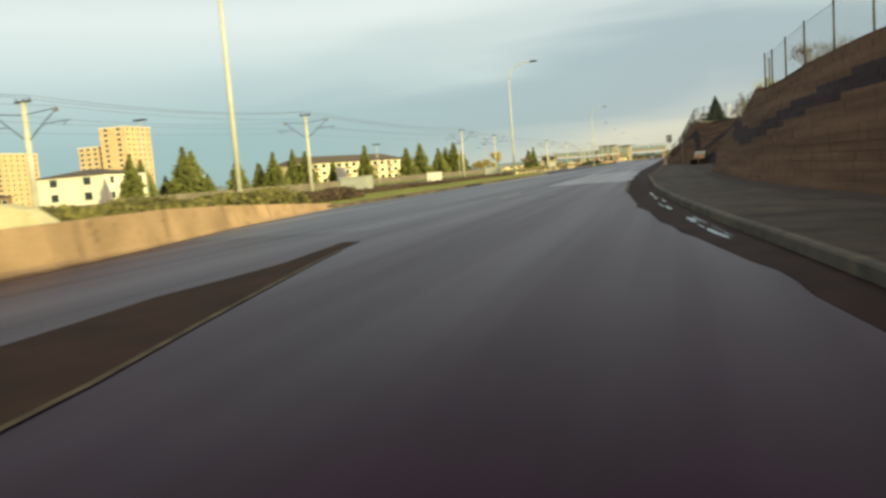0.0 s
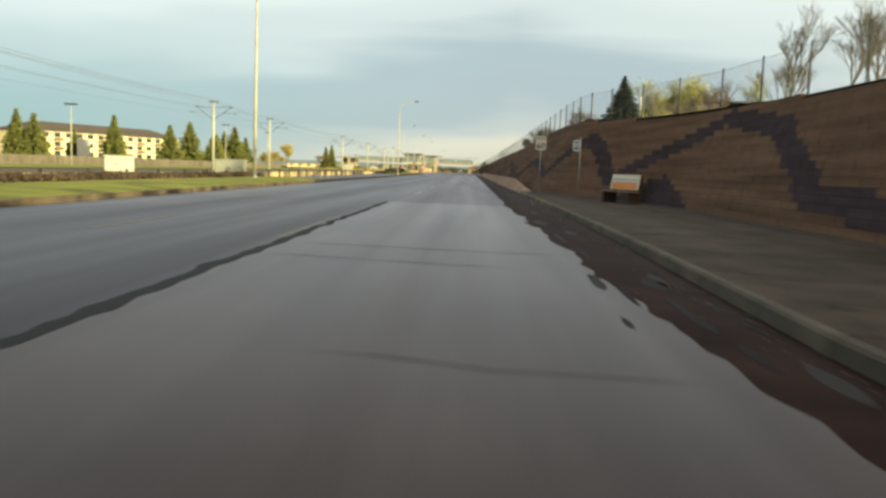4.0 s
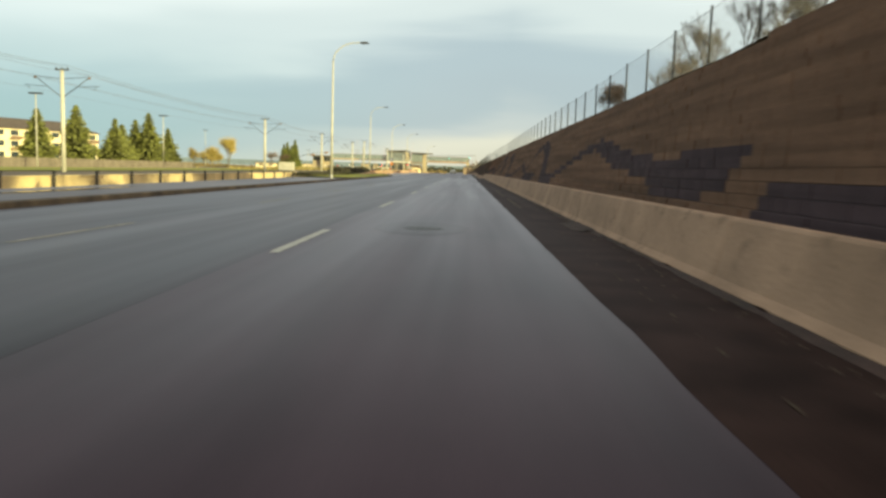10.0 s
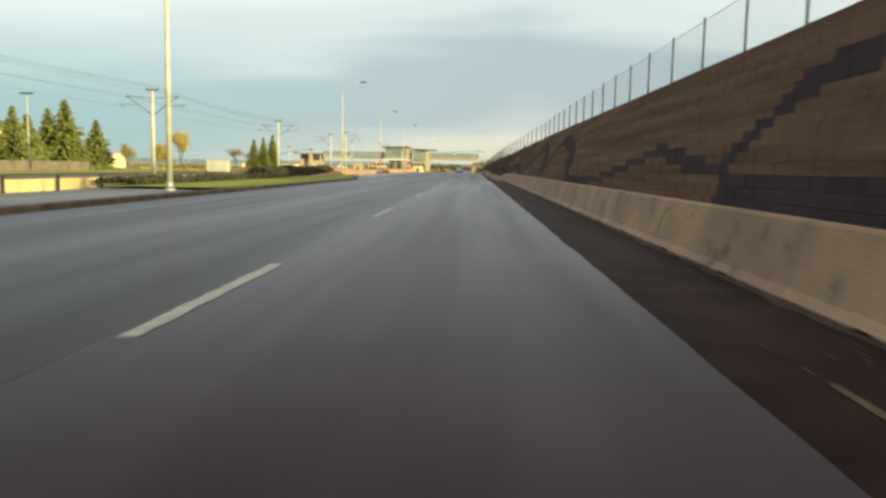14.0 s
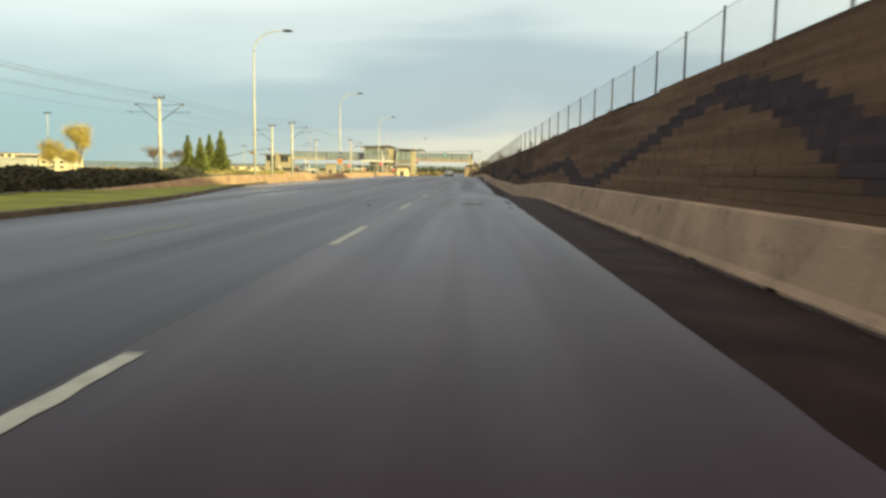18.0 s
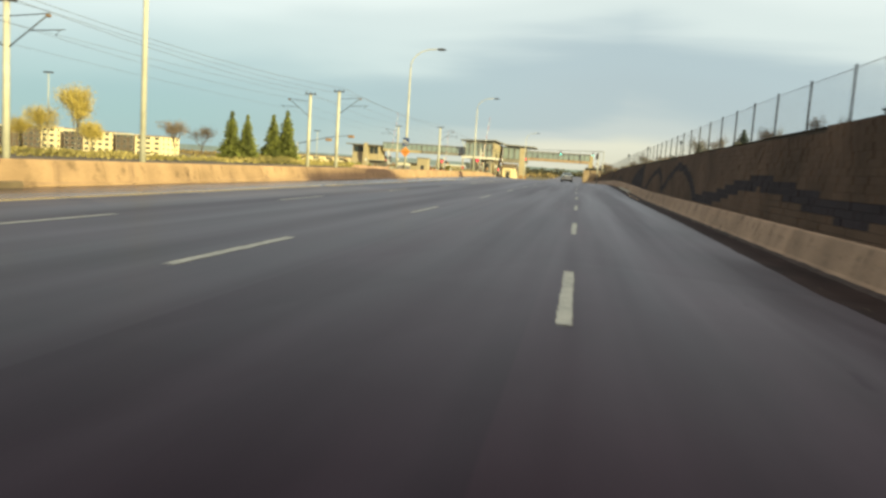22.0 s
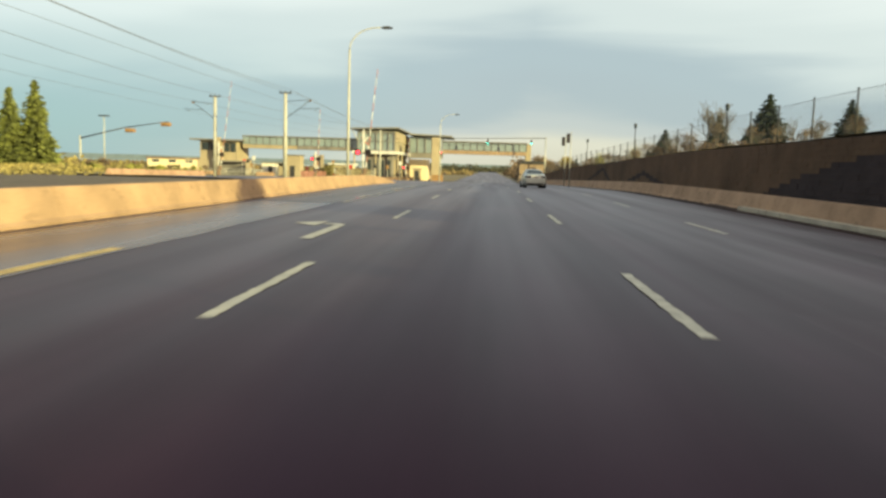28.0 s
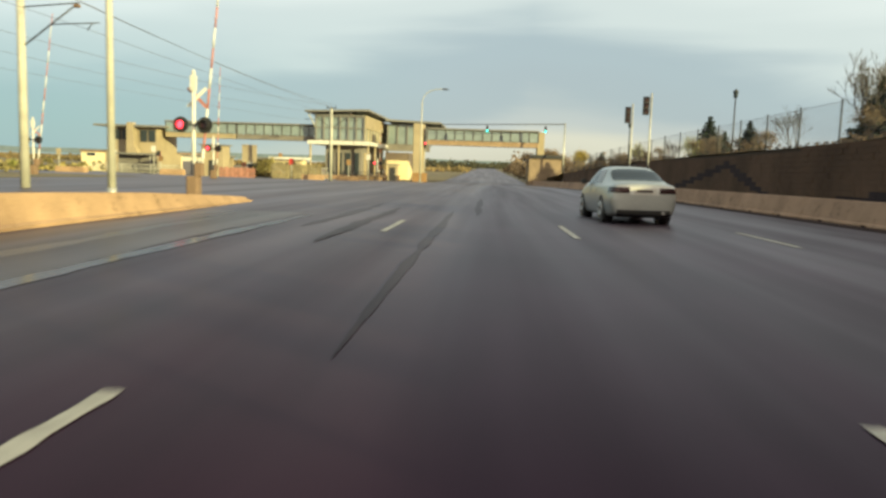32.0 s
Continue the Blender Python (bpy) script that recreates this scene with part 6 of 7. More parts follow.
    for q in v:
        if q.co.x > -30:
            q.co.z += 0.35
    part("roof", bm, STATION_ROOF, h)
    bm = bmesh.new()
    bm_tube(bm, (-37.3, 457.4, 8.8), (-36.3, 458.2, 6.6), 0.1, 0.1, 8)
    part("brace", bm, POLE_PAINT, h)
    bm = bmesh.new()
    bm_box(bm, -27.0, -19.4, 478.0, 492.0, 4.6, 8.3)
    part("rear_hall", bm, GLASS_T, h)
    for i in range(5):
        bm = bmesh.new()
        bm_box(bm, -26.9 + 1.85 * i - 0.12, -26.9 + 1.85 * i + 0.12, 477.75, 477.99, 4.6, 8.3)
        part("mullion", bm, STATION_ROOF, h)
    bm = bmesh.new()
    v = bm_box(bm, -27.1, -16.8, 475.5, 493.5, 8.4, 8.75)
    for q in v:
        if q.co.x < -20:
            q.co.z += 0.3
    part("rear_roof", bm, STATION_ROOF, h)
    bm = bmesh.new()
    bm_box(bm, -27.9, -19.0, 478.0, 480.0, 3.3, 4.55)
    part("rear_girder", bm, STATION_D, h)
    bm = bmesh.new()
    bm_box(bm, -37.0, -26.8, 456.0, 488.5, 3.7, 4.3)
    part("canopy", bm, WHITE, h, "pale flat canopy")
    bm = bmesh.new()
    bm_box(bm, -34.6, -28.6, 458.8, 485.0, z0, 3.65)
    part("lower_hall", bm, STATION_D, h)
    for i in range(4):
        bm = bmesh.new()
        bm_box(bm, -34.2 + 1.42 * i, -33.2 + 1.42 * i, 458.7, 458.78, z0 + 0.3, 2.6)
        w = part("window", bm, STATION_ROOF, h)
        bm = bmesh.new()
        bm_box(bm, -34.1 + 1.42 * i, -33.3 + 1.42 * i, 458.62, 458.69, z0 + 0.45, 2.45)
        part("pane", bm, GLASS, w)
    for i in range(6):
        bm = bmesh.new()
        bm_box(bm, -28.58, -28.4, 461.0 + 4.0 * i, 463.2 + 4.0 * i, z0 + 0.3, 2.6)
        part("side_window", bm, GLASS if i % 2 else STATION, h)
    for x, y in ((-36.6, 456.5), (-32.0, 456.5), (-27.2, 456.5), (-27.2, 464.0), (-27.2, 472.0), (-27.2, 480.0)):
        bm = bmesh.new()
        bm_tube(bm, (x, y, z0), (x, y, 3.7), 0.17, 0.17, 10)
        part("column", bm, STATION, h)
    bm = bmesh.new()
    bm_box(bm, -26.2, -22.0, 470.0, 478.0, z0, 2.9)
    part("annex", bm, STUCCO, h, "low sunlit cream annex")
    # platform
    bm = bmesh.new()
    bm_box(bm, -58.0, -23.5, 452.0, 520.0, z0 - 0.1, z0 + 0.75)
    single("platform", bm, CONCRETE, "tan concrete tram platform with lit front", "platform", "", "structure")
    # landing pier by the road
    p = thing("landing_pier", "tan concrete landing pier of the footbridge with a dark cap", "pier")
    bm = bmesh.new()
    v = bm_box(bm, -1.4, 3.9, 457.5, 463.5, z0 - 0.2, 2.5)
    bmesh.ops.bevel(bm, geom=bm.edges[:], offset=0.12, segments=2, affect="EDGES")
    part("body", bm, LANDING, p)
    bm = bmesh.new()
    bm_box(bm, -0.9, 4.4, 457.2, 463.8, 2.52, 3.1)
    part("cap", bm, DARK_STEEL, p)
    bm = bmesh.new()
    bm_box(bm, 0.1, 1.2, 460.2, 463.8, 3.1, 6.75)
    part("stair_wall", bm, STATION, p)


station()


def shelter(x, y, w, m, label):
    r = thing("platform_shelter", label, "shelter", "platform shelters", at=pose(x, y, zg(y)))
    bm = bmesh.new()
    bm_box(bm, -w / 2, w / 2, -1.2, 1.2, 2.6, 2.85)
    part("roof", bm, STATION_ROOF, r)
    bm = bmesh.new()
    bm_box(bm, -w / 2 + 0.2, w / 2 - 0.2, 0.9, 1.0, 0.0, 2.58)
    part("back_wall", bm, m, r)
    for sx in (-1, 1):
        bm = bmesh.new()
        bm_tube(bm, (sx * (w / 2 - 0.3), -1.0, 0), (sx * (w / 2 - 0.3), -1.0, 2.6), 0.08, 0.08, 8)
        part("post", bm, POLE_PAINT, r)


shelter(-58.0, 440.0, 6.0, STATION_D, "small tram shelter with a brown back wall")
shelter(-47.0, 442.0, 5.0, STATION, "small tram shelter with a sunlit tan back wall")
shelter(-40.5, 445.0, 4.0, STATION_D, "small brown tram shelter beside the platform")


# ---- tram stop clutter between the crossing and the head house ----
def kiosk(x, y, w, d, h, m, label):
    z = zg(y)
    r = thing("kiosk", label, "kiosk", "kiosks at the station", at=pose(x, y, z))
    bm = bmesh.new()
    bm_box(bm, -w / 2, w / 2, -d / 2, d / 2, -0.1, h)
    bmesh.ops.bevel(bm, geom=bm.edges[:], offset=0.04, segments=1, affect="EDGES")
    part("wall", bm, m, r)
    bm = bmesh.new()
    bm_box(bm, -w / 2 - 0.25, w / 2 + 0.25, -d / 2 - 0.25, d / 2 + 0.25, h + 0.003, h + 0.16)
    part("roof", bm, STATION_ROOF, r)
    bm = bmesh.new()
    bm_box(bm, -0.45, 0.45, -d / 2 - 0.05, -d / 2 - 0.004, 0.0, 2.05)
    dr = part("door", bm, DARK_STEEL, r)
    bm = bmesh.new()
    bm_box(bm, 0.32, 0.36, -d / 2 - 0.1, -d / 2 - 0.051, 0.95, 1.1)
    part("handle", bm, STEEL, dr)


kiosk(-43.2, 431.5, 2.9, 2.6, 3.9, STATION, "tan panelled kiosk beside the tram crossing")
kiosk(-52.0, 448.0, 3.6, 2.6, 2.7, STUCCO_W, "small pale kiosk on the tram platform")
kiosk(-22.6, 452.0, 1.5, 1.2, 2.4, STATION, "narrow tan equipment kiosk by the head house")


def stop_post(x, y, h, head, label):
    r = thing("stop_post", label, "sign post", "posts at the tram stop", at=pose(x, y, zg(y)))
    bm = bmesh.new()
    bm_tube(bm, (0, 0, -0.1), (0, 0, h), 0.07, 0.055, 8)
    part("post", bm, POLE_PAINT, r)
    bm = bmesh.new()
    bm_box(bm, -0.3, 0.3, -0.09, -0.07, h - 0.75, h - 0.05)
    bmesh.ops.bevel(bm, geom=bm.edges[:], offset=0.008, segments=1, affect="EDGES")
    part("sign_plate", bm, head, r)


rs = random.Random(12)
for k in range(16):
    stop_post(-62 + 2.5 * k + rs.uniform(-0.8, 0.8), rs.uniform(424, 452), rs.uniform(2.2, 3.8), (WHITE, STATION, RED, DARK_STEEL, AMBER_BODY)[k % 5], "thin pale post with a small sign plate at the tram stop")


def railing(x0, y0, x1, y1, h, m, label):
    r = thing("railing", label, "railing", "railings at the station")
    ln = math.hypot(x1 - x0, y1 - y0)
    n = max(2, int(ln / 1.6))

    def at(f, z):
        x, y = x0 + (x1 - x0) * f, y0 + (y1 - y0) * f
        return Vector((x, y, zg(y) + z))
    for z in (h, h * 0.55, 0.12):
        bm = bmesh.new()
        bm_tube(bm, at(0, z), at(1, z), 0.035, 0.035, 6)
        part("rail", bm, m, r)
    for i in range(n + 1):
        bm = bmesh.new()
        bm_tube(bm, at(i / n, -0.1), at(i / n, h), 0.05, 0.05, 6)
        part("post", bm, m, r)
    for i in range(int(ln / 0.22)):
        f = (i + 0.5) * 0.22 / ln
        bm = bmesh.new()
        bm_tube(bm, at(f, 0.12), at(f, h), 0.028, 0.028, 5)
        part("picket", bm, m, r)


def panel_fence(x0, x1, y, h, m, label):
    """Upright boards on two rails, seen along the tram stop."""
    r = thing("board_fence", label, "fence", "fences at the tram stop", at=pose(0, y, zg(y)))
    for z in (0.25 * h, 0.8 * h):
        bm = bmesh.new()
        bm_box(bm, x0, x1, 0.03, 0.08, z - 0.04, z + 0.04)
        part("rail", bm, m, r)
    x = x0
    rf = random.Random(int(-x0))
    while x < x1 - 0.1:
        bm = bmesh.new()
        bm_box(bm, x, x + 0.17, -0.02, 0.02, -0.05, h + rf.uniform(-0.06, 0.06))
        part("board", bm, m, r)
        x += 0.2


OLIVE_WOOD = material("weathered_olive_boards", (0.20, 0.165, 0.085), 0.9, 0.35, 2.0, 20, 0.3, obrand=0.2)
PINK_WOOD = material("faded_red_boards", (0.36, 0.17, 0.12), 0.9, 0.35, 2.0, 20, 0.3, obrand=0.2)
panel_fence(-35.0, -28.6, 428.4, 1.85, OLIVE_WOOD, "grey-olive board fence along the tram stop")
panel_fence(-40.1, -35.6, 424.0, 1.15, PINK_WOOD, "low faded red board fence by the tram stop")
# advert board and small dark-windowed hut behind the fence
r = thing("advert_board", "tan advert board on two posts at the tram stop", "billboard", at=pose(-38.6, 431.0, zg(431)))
bm = bmesh.new()
bm_box(bm, -0.95, 0.95, -0.06, 0.06, 1.9, 4.15)
part("panel", bm, STATION, r)
for sx in (-0.8, 0.8):
    bm = bmesh.new()
    bm_tube(bm, (sx, 0.1, -0.1), (sx, 0.1, 4.1), 0.06, 0.06, 8)
    part("post", bm, DARK_STEEL, r)
r = thing("platform_hut", "low cream hut with a pale canopy on the tram platform", "hut", at=pose(-36.4, 442.0, zg(442)))
bm = bmesh.new()
bm_box(bm, -2.1, 2.1, 0.0, 2.4, -0.1, 2.6)
part("wall", bm, STUCCO, r)
bm = bmesh.new()
bm_box(bm, -2.6, 2.6, -0.9, 2.8, 2.603, 2.95)
part("canopy", bm, WHITE, r)
for sx in (-1.3, 0.0, 1.3):
    bm = bmesh.new()
    bm_box(bm, sx - 0.5, sx + 0.5, -0.05, -0.004, 1.0, 2.2)
    part("window", bm, GLASS, r)
railing(-35.4, 430, -28.6, 433, 1.5, POLE_PAINT, "pale picket railing along the tram crossing")
railing(-60.0, 432, -49.0, 434, 1.2, POLE_PAINT, "pale railing beside the tram tracks")
railing(-30.0, 450, -24.0, 451, 1.2, DARK_STEEL, "dark railing in front of the head house")
for x, y, w, h, m, lb in ((-28.8, 424.5, 2.6, 0.6, CONCRETE, "low sunlit concrete block at the tram crossing"), (-25.6, 430.0, 2.8, 0.5, CONCRETE, "low sunlit concrete planter by the station"), (-18.2, 449.5, 2.2, 1.35, AMBER_BODY, "yellow grit box beside the station"), (-47.5, 428.0, 3.0, 0.7, CONCRETE, "low concrete block beside the tracks"), (-55.0, 418.0, 3.4, 0.6, CONCRETE, "low concrete block by the side street")):
    bm = bmesh.new()
    bm_box(bm, -w / 2, w / 2, -0.5, 0.5, -0.1, h)
    bmesh.ops.bevel(bm, geom=bm.edges[:], offset=0.06, segments=2, affect="EDGES")
    single("grit_box" if m is AMBER_BODY else "concrete_block", bm, m, lb, "grit box" if m is AMBER_BODY else "concrete block", "blocks at the station", at=pose(x, y, zg(y)))


def parked_van(x, y, yaw, paint, stripe, label):
    r = thing("van", label, "van", "parked vehicles", at=pose(x, y, zg(y), 0, 0, yaw))
    bm = bmesh.new()
    bm_prism(bm, [(-2.4, 0.35), (2.35, 0.35), (2.45, 0.95), (1.75, 1.15), (1.15, 1.95), (-2.3, 2.0), (-2.45, 1.2)], -0.92, 0.92)
    bmesh.ops.bevel(bm, geom=bm.edges[:], offset=0.09, segments=2, affect="EDGES")
    part("body", bm, paint, r)
    for s in (-1, 1):
        bm = bmesh.new()
        bm_box(bm, -2.42, 2.3, s * 0.935 - 0.012, s * 0.935 + 0.012, 0.62, 0.92)
        part("stripe", bm, stripe, r)
        for x0, x1 in ((-2.1, -0.9), (-0.7, 0.3), (0.4, 1.15)):
            bm = bmesh.new()
            bm_box(bm, x0, x1, s * 0.935 - 0.012, s * 0.935 + 0.012, 1.2, 1.75)
            part("side_window", bm, GLASS, r)
        for xx in (-1.5, 1.55):
            bm = bmesh.new()
            bm_tube(bm, (xx, s * 0.72, 0.34), (xx, s * 0.96, 0.34), 0.34, 0.33, 18)
            w = part("wheel", bm, RUBBER, r)
            bm = bmesh.new()
            bm_tube(bm, (xx, s * 0.961, 0.34), (xx, s * 0.975, 0.34), 0.19, 0.17, 14)
            part("rim", bm, ALLOY, w)


parked_van(-38.0, 436.0, 4, WHITE, RED, "white van with a red stripe beside the tracks")


# ---- signals, gates, signs ----
def signal_head(parent, x, y, z, lit, m_body=BLACK, facing=-1):
    """Three stacked lenses in a housing with hoods; facing -1 looks towards -y."""
    bm = bmesh.new()
    bm_box(bm, x - 0.17, x + 0.17, y - 0.12, y + 0.12, z - 0.5, z + 0.5)
    bmesh.ops.bevel(bm, geom=bm.edges[:], offset=0.03, segments=1, affect="EDGES")
    hd = part("signal_head", bm, m_body, parent)
    for k, dz in enumerate((0.32, 0.0, -0.32)):
        bm = bmesh.new()
        bm_tube(bm, (x, y + facing * 0.122, z + dz), (x, y + facing * 0.14, z + dz), 0.135 if k == lit else 0.11, None, 14)
        part("lens", bm, (LAMP_RED if k == 0 else LAMP_GREEN) if k == lit else LENS_OFF, hd)
        bm = bmesh.new()
        for a in np.linspace(0.1, math.pi - 0.1, 8)[:-1]:
            b = a + (math.pi - 0.2) / 7
            bm_box(bm, x + 0.145 * math.cos(b), x + 0.145 * math.cos(a), y + facing * 0.32, y + facing * 0.125, z + dz + 0.145 * math.sin(a) - 0.012, z + dz + 0.145 * math.sin(a) + 0.012)
        part("hood", bm, m_body, hd)
    return hd


r = thing("traffic_signal", "overhead signal arm with two green lights", "traffic light")
bm = bmesh.new()
bm_tube(bm, (3.9, 455, -1.9), (3.9, 455, 8.1), 0.16, 0.11, 10)
part("mast", bm, STEEL, r)
bm = bmesh.new()
bm_tube(bm, (3.9, 455, 7.9), (-17.0, 455, 7.3), 0.08, 0.045, 8)
part("arm", bm, DARK_STEEL, r)
signal_head(r, -8.2, 454.8, 6.85, 2)
signal_head(r, 0.9, 454.8, 7.0, 2)
for x, y, z in ((-17.9, 455.0, 4.0),):
    r = thing("traffic_signal", "red traffic light on a short post", "traffic light")
    bm = bmesh.new()
    bm_tube(bm, (x, y, zg(y)), (x, y, z + 0.6), 0.08, 0.07, 8)
    part("post", bm, STEEL, r)
    signal_head(r, x, y - 0.24, z, 0)
for x, y, z in ((0.7, 377.0, 4.75), (0.7, 382.5, 4.6)):
    r = thing("traffic_signal", "dark traffic light on a grey post beside the wall", "traffic light")
    bm = bmesh.new()
    bm_tube(bm, (x + 0.28, y, zg(y)), (x + 0.28, y, z + 0.7), 0.06, 0.05, 8)
    part("post", bm, STEEL, r)
    signal_head(r, x, y, z, -1, BLACK, -1)
r = thing("traffic_signal", "long signal arm with two amber-backed lights over the side street", "traffic light")
bm = bmesh.new()
bm_tube(bm, (-67.2, 402, -1.0), (-67.2, 402, 4.3), 0.16, 0.12, 10)
part("mast", bm, POLE_PAINT, r)
bm = bmesh.new()
bm_tube(bm, (-67.2, 402, 3.9), (-60.5, 402, 5.6), 0.10, 0.08, 8)
bm_tube(bm, (-60.5, 402, 5.6), (-54.0, 402, 6.6), 0.08, 0.05, 8)
part("arm", bm, DARK_STEEL, r)
for x, z in ((-59.7, 5.2), (-54.4, 6.2)):
    bm = bmesh.new()
    bm_box(bm, x - 0.75, x + 0.75, 401.85, 402.15, z - 0.28, z + 0.28)
    bmesh.ops.bevel(bm, geom=bm.edges[:], offset=0.05, segments=1, affect="EDGES")
    hd = part("signal_head", bm, AMBER_BODY, r, "amber sideways signal housing")
    for k in (-1, 0, 1):
        bm = bmesh.new()
        bm_tube(bm, (x + 0.46 * k, 401.84, z), (x + 0.46 * k, 401.7, z), 0.17, 0.19, 10)
        part("hood", bm, AMBER_BODY, hd)


def crossing_gate(x, y, top, arm_top, lean, lit, label):
    r = thing("crossing_gate", label, "level crossing gate", "crossing gates", at=pose(x, y, zg(y)))
    bm = bmesh.new()
    bm_tube(bm, (0, 0, 0), (0, 0, top), 0.075, 0.075, 10)
    part("mast", bm, WHITE, r)
    bm = bmesh.new()
    bm_tube(bm, (0, 0, top), (0, 0, top + 0.12), 0.09, 0.030, 10)
    bm_box(bm, -0.10, 0.10, -0.10, 0.10, top - 0.65, top - 0.1)
    part("bell", bm, WHITE, r)
    bm = bmesh.new()
    bm_box(bm, -0.22, 0.22, -0.25, 0.25, -0.05, 0.7)
    bmesh.ops.bevel(bm, geom=bm.edges[:], offset=0.04, segments=1, affect="EDGES")
    bm_box(bm, 0.1, 0.34, -0.18, 0.18, 0.7, 1.2)
    part("gate_motor", bm, BRICK_B, r)
    bm = bmesh.new()
    bm_tube(bm, (-0.55, -0.05, 2.62), (0.55, -0.05, 2.62), 0.035, 0.035, 8)
    part("crossbar", bm, BLACK, r)
    for k, sx in enumerate((-0.46, 0.46)):
        bm = bmesh.new()
        bm_tube(bm, (sx, -0.06, 2.62), (sx, -0.10, 2.62), 0.30, 0.30, 18)
        bm_tube(bm, (sx, -0.10, 2.62), (sx, -0.30, 2.62), 0.16, 0.17, 14, caps=False)
        f = part("flasher", bm, BLACK, r)
        bm = bmesh.new()
        bm_tube(bm, (sx, -0.101, 2.62), (sx, -0.14, 2.62), 0.15, 0.13, 14)
        part("lens", bm, LAMP_RED if k == lit else LENS_OFF, f)
    for ang in (45, -45):
        bm = bmesh.new()
        bm_box(bm, -0.5, 0.5, -0.012, 0.012, -0.06, 0.06)
        bmesh.ops.transform(bm, matrix=Matrix.Translation((0.1, 0.10 + 0.02 * (ang > 0), top - 0.9)) @ Matrix.Rotation(radians(ang), 4, "Y"), verts=bm.verts)
        part("crossbuck", bm, ARM_RED if ang > 0 else WHITE, r)
    n = 12
    p0, p1 = Vector((0.25, 0.16, 1.0)), Vector((0.25 + lean, 0.16, arm_top))
    for i in range(n):
        a, b = p0.lerp(p1, i / n), p0.lerp(p1, (i + 1) / n)
        bm = bmesh.new()
        w = 0.055 - 0.025 * i / n
        bm_tube(bm, a, b, w, w - 0.003, 6)
        part("arm_stripe", bm, ARM_RED if i % 2 else WHITE, r)
    return r


crossing_gate(-19.1, 362.0, 4.55, 10.0, 0.9, 0, "raised red and white crossing gate with a lit red flasher")
crossing_gate(-42.4, 390.0, 4.2, 12.0, 1.4, 3, "raised crossing gate beyond the tracks")
crossing_gate(-32.1, 400.0, 3.6, 9.6, 0.3, 0, "raised crossing gate beside the tram platform")
crossing_gate(-25.0, 452.0, 3.2, 8.5, 0.2, 0, "crossing signal with a lit red flasher by the platform")


def text_mesh(body, size, x_width):
    cu = bpy.data.curves.new("lettering", "FONT")
    cu.body, cu.size, cu.align_x, cu.extrude = body, size, "CENTER", 0.002
    cu.offset = size * 0.022
    tmp = new("lettering", cu)
    bpy.context.view_layer.update()
    me = bpy.data.meshes.new_from_object(tmp.evaluated_get(bpy.context.evaluated_depsgraph_get()))
    bpy.data.objects.remove(tmp)
    co = np.array([v.co for v in me.vertices])
    w = co[:, 0].max() - co[:, 0].min()
    for v in me.vertices:
        v.co.x *= x_width / w
    me.materials.clear()
    me.materials.append(BLACK)
    return me


def plate(bm, x0, x1, z0, z1, y0, y1, rad=0.05):
    bm_box(bm, x0, x1, y0, y1, z0, z1)
    es = [e for e in bm.edges if abs(e.verts[0].co.y - e.verts[1].co.y) > 1e-4]
    bmesh.ops.bevel(bm, geom=es, offset=rad, segments=3, affect="EDGES")


r = thing("speed_sign", "white speed limit sign reading MAXIMUM 60 on a thin post", "road sign", at=pose(3.9, 82.2, 0.14, 0, 0, -4))
bm = bmesh.new()
bm_tube(bm, (0, 0.03, 0), (0, 0.03, 3.05), 0.021, 0.021, 8)
part("post", bm, STEEL, r)
bm = bmesh.new()
plate(bm, -0.28, 0.28, 2.32, 3.06, -0.012, 0.0)
pl = part("plate", bm, WHITE, r)
for body, size, w, z in (("60", 0.40, 0.46, 2.40), ("MAXIMUM", 0.13, 0.44, 2.90)):
    o = new("lettering", text_mesh(body, size, w))
    o.parent = pl
    o.matrix_basis = pose(0, -0.016, z, 90, 0, 0)

r = thing("bus_stop_sign", "small pale bus stop sign on a thin post", "bus stop sign", at=pose(5.05, 75.4, 0.14, 0, 0, -38))
bm = bmesh.new()
bm_tube(bm, (0, 0.03, 0), (0, 0.03, 2.75), 0.016, 0.016, 8)
part("post", bm, STEEL, r)
bm = bmesh.new()
plate(bm, -0.36, 0.02, 2.12, 2.62, -0.012, 0.0)
pl = part("plate", bm, WHITE, r)
for z, h in ((2.48, 0.07), (2.36, 0.05), (2.2, 0.10)):
    bm = bmesh.new()
    bm_box(bm, -0.31, -0.04, -0.017, -0.013, z, z + h)
    part("print_bar", bm, BLUE_SIGN, pl)

# two signs strapped to the fifth lamp
r = thing("lane_sign", "dark square lane sign strapped to a street lamp", "road sign", at=pose(-19.7, 307.74, 3.25, 0, 0, -4))
bm = bmesh.new()
plate(bm, -0.34, 0.34, -0.42, 0.42, -0.012, 0.0)
pl = part("plate", bm, BLUE_SIGN, r)
for rad, w in ((0.42, 0.085), (0.22, 0.06)):
    bm = bmesh.new()
    ring = []
    for k in range(9):
        a = math.pi * 0.5 * k / 8
        ring.append([bm.verts.new((-0.22 + (rad + o) * math.cos(a), -0.016, -0.26 + (rad + o) * math.sin(a))) for o in (-w / 2, w / 2)])
    for q0, q1 in zip(ring[:-1], ring[1:]):
        bm.faces.new((q0[0], q0[1], q1[1], q1[0]))
    tip = [bm.verts.new((x, -0.016, z)) for x, z in ((-0.21, -0.26 + rad - w), (-0.21, -0.26 + rad + w), (-0.21 - 1.5 * w, -0.26 + rad))]
    bm.faces.new(tip)
    part("arrow", bm, WHITE, pl)
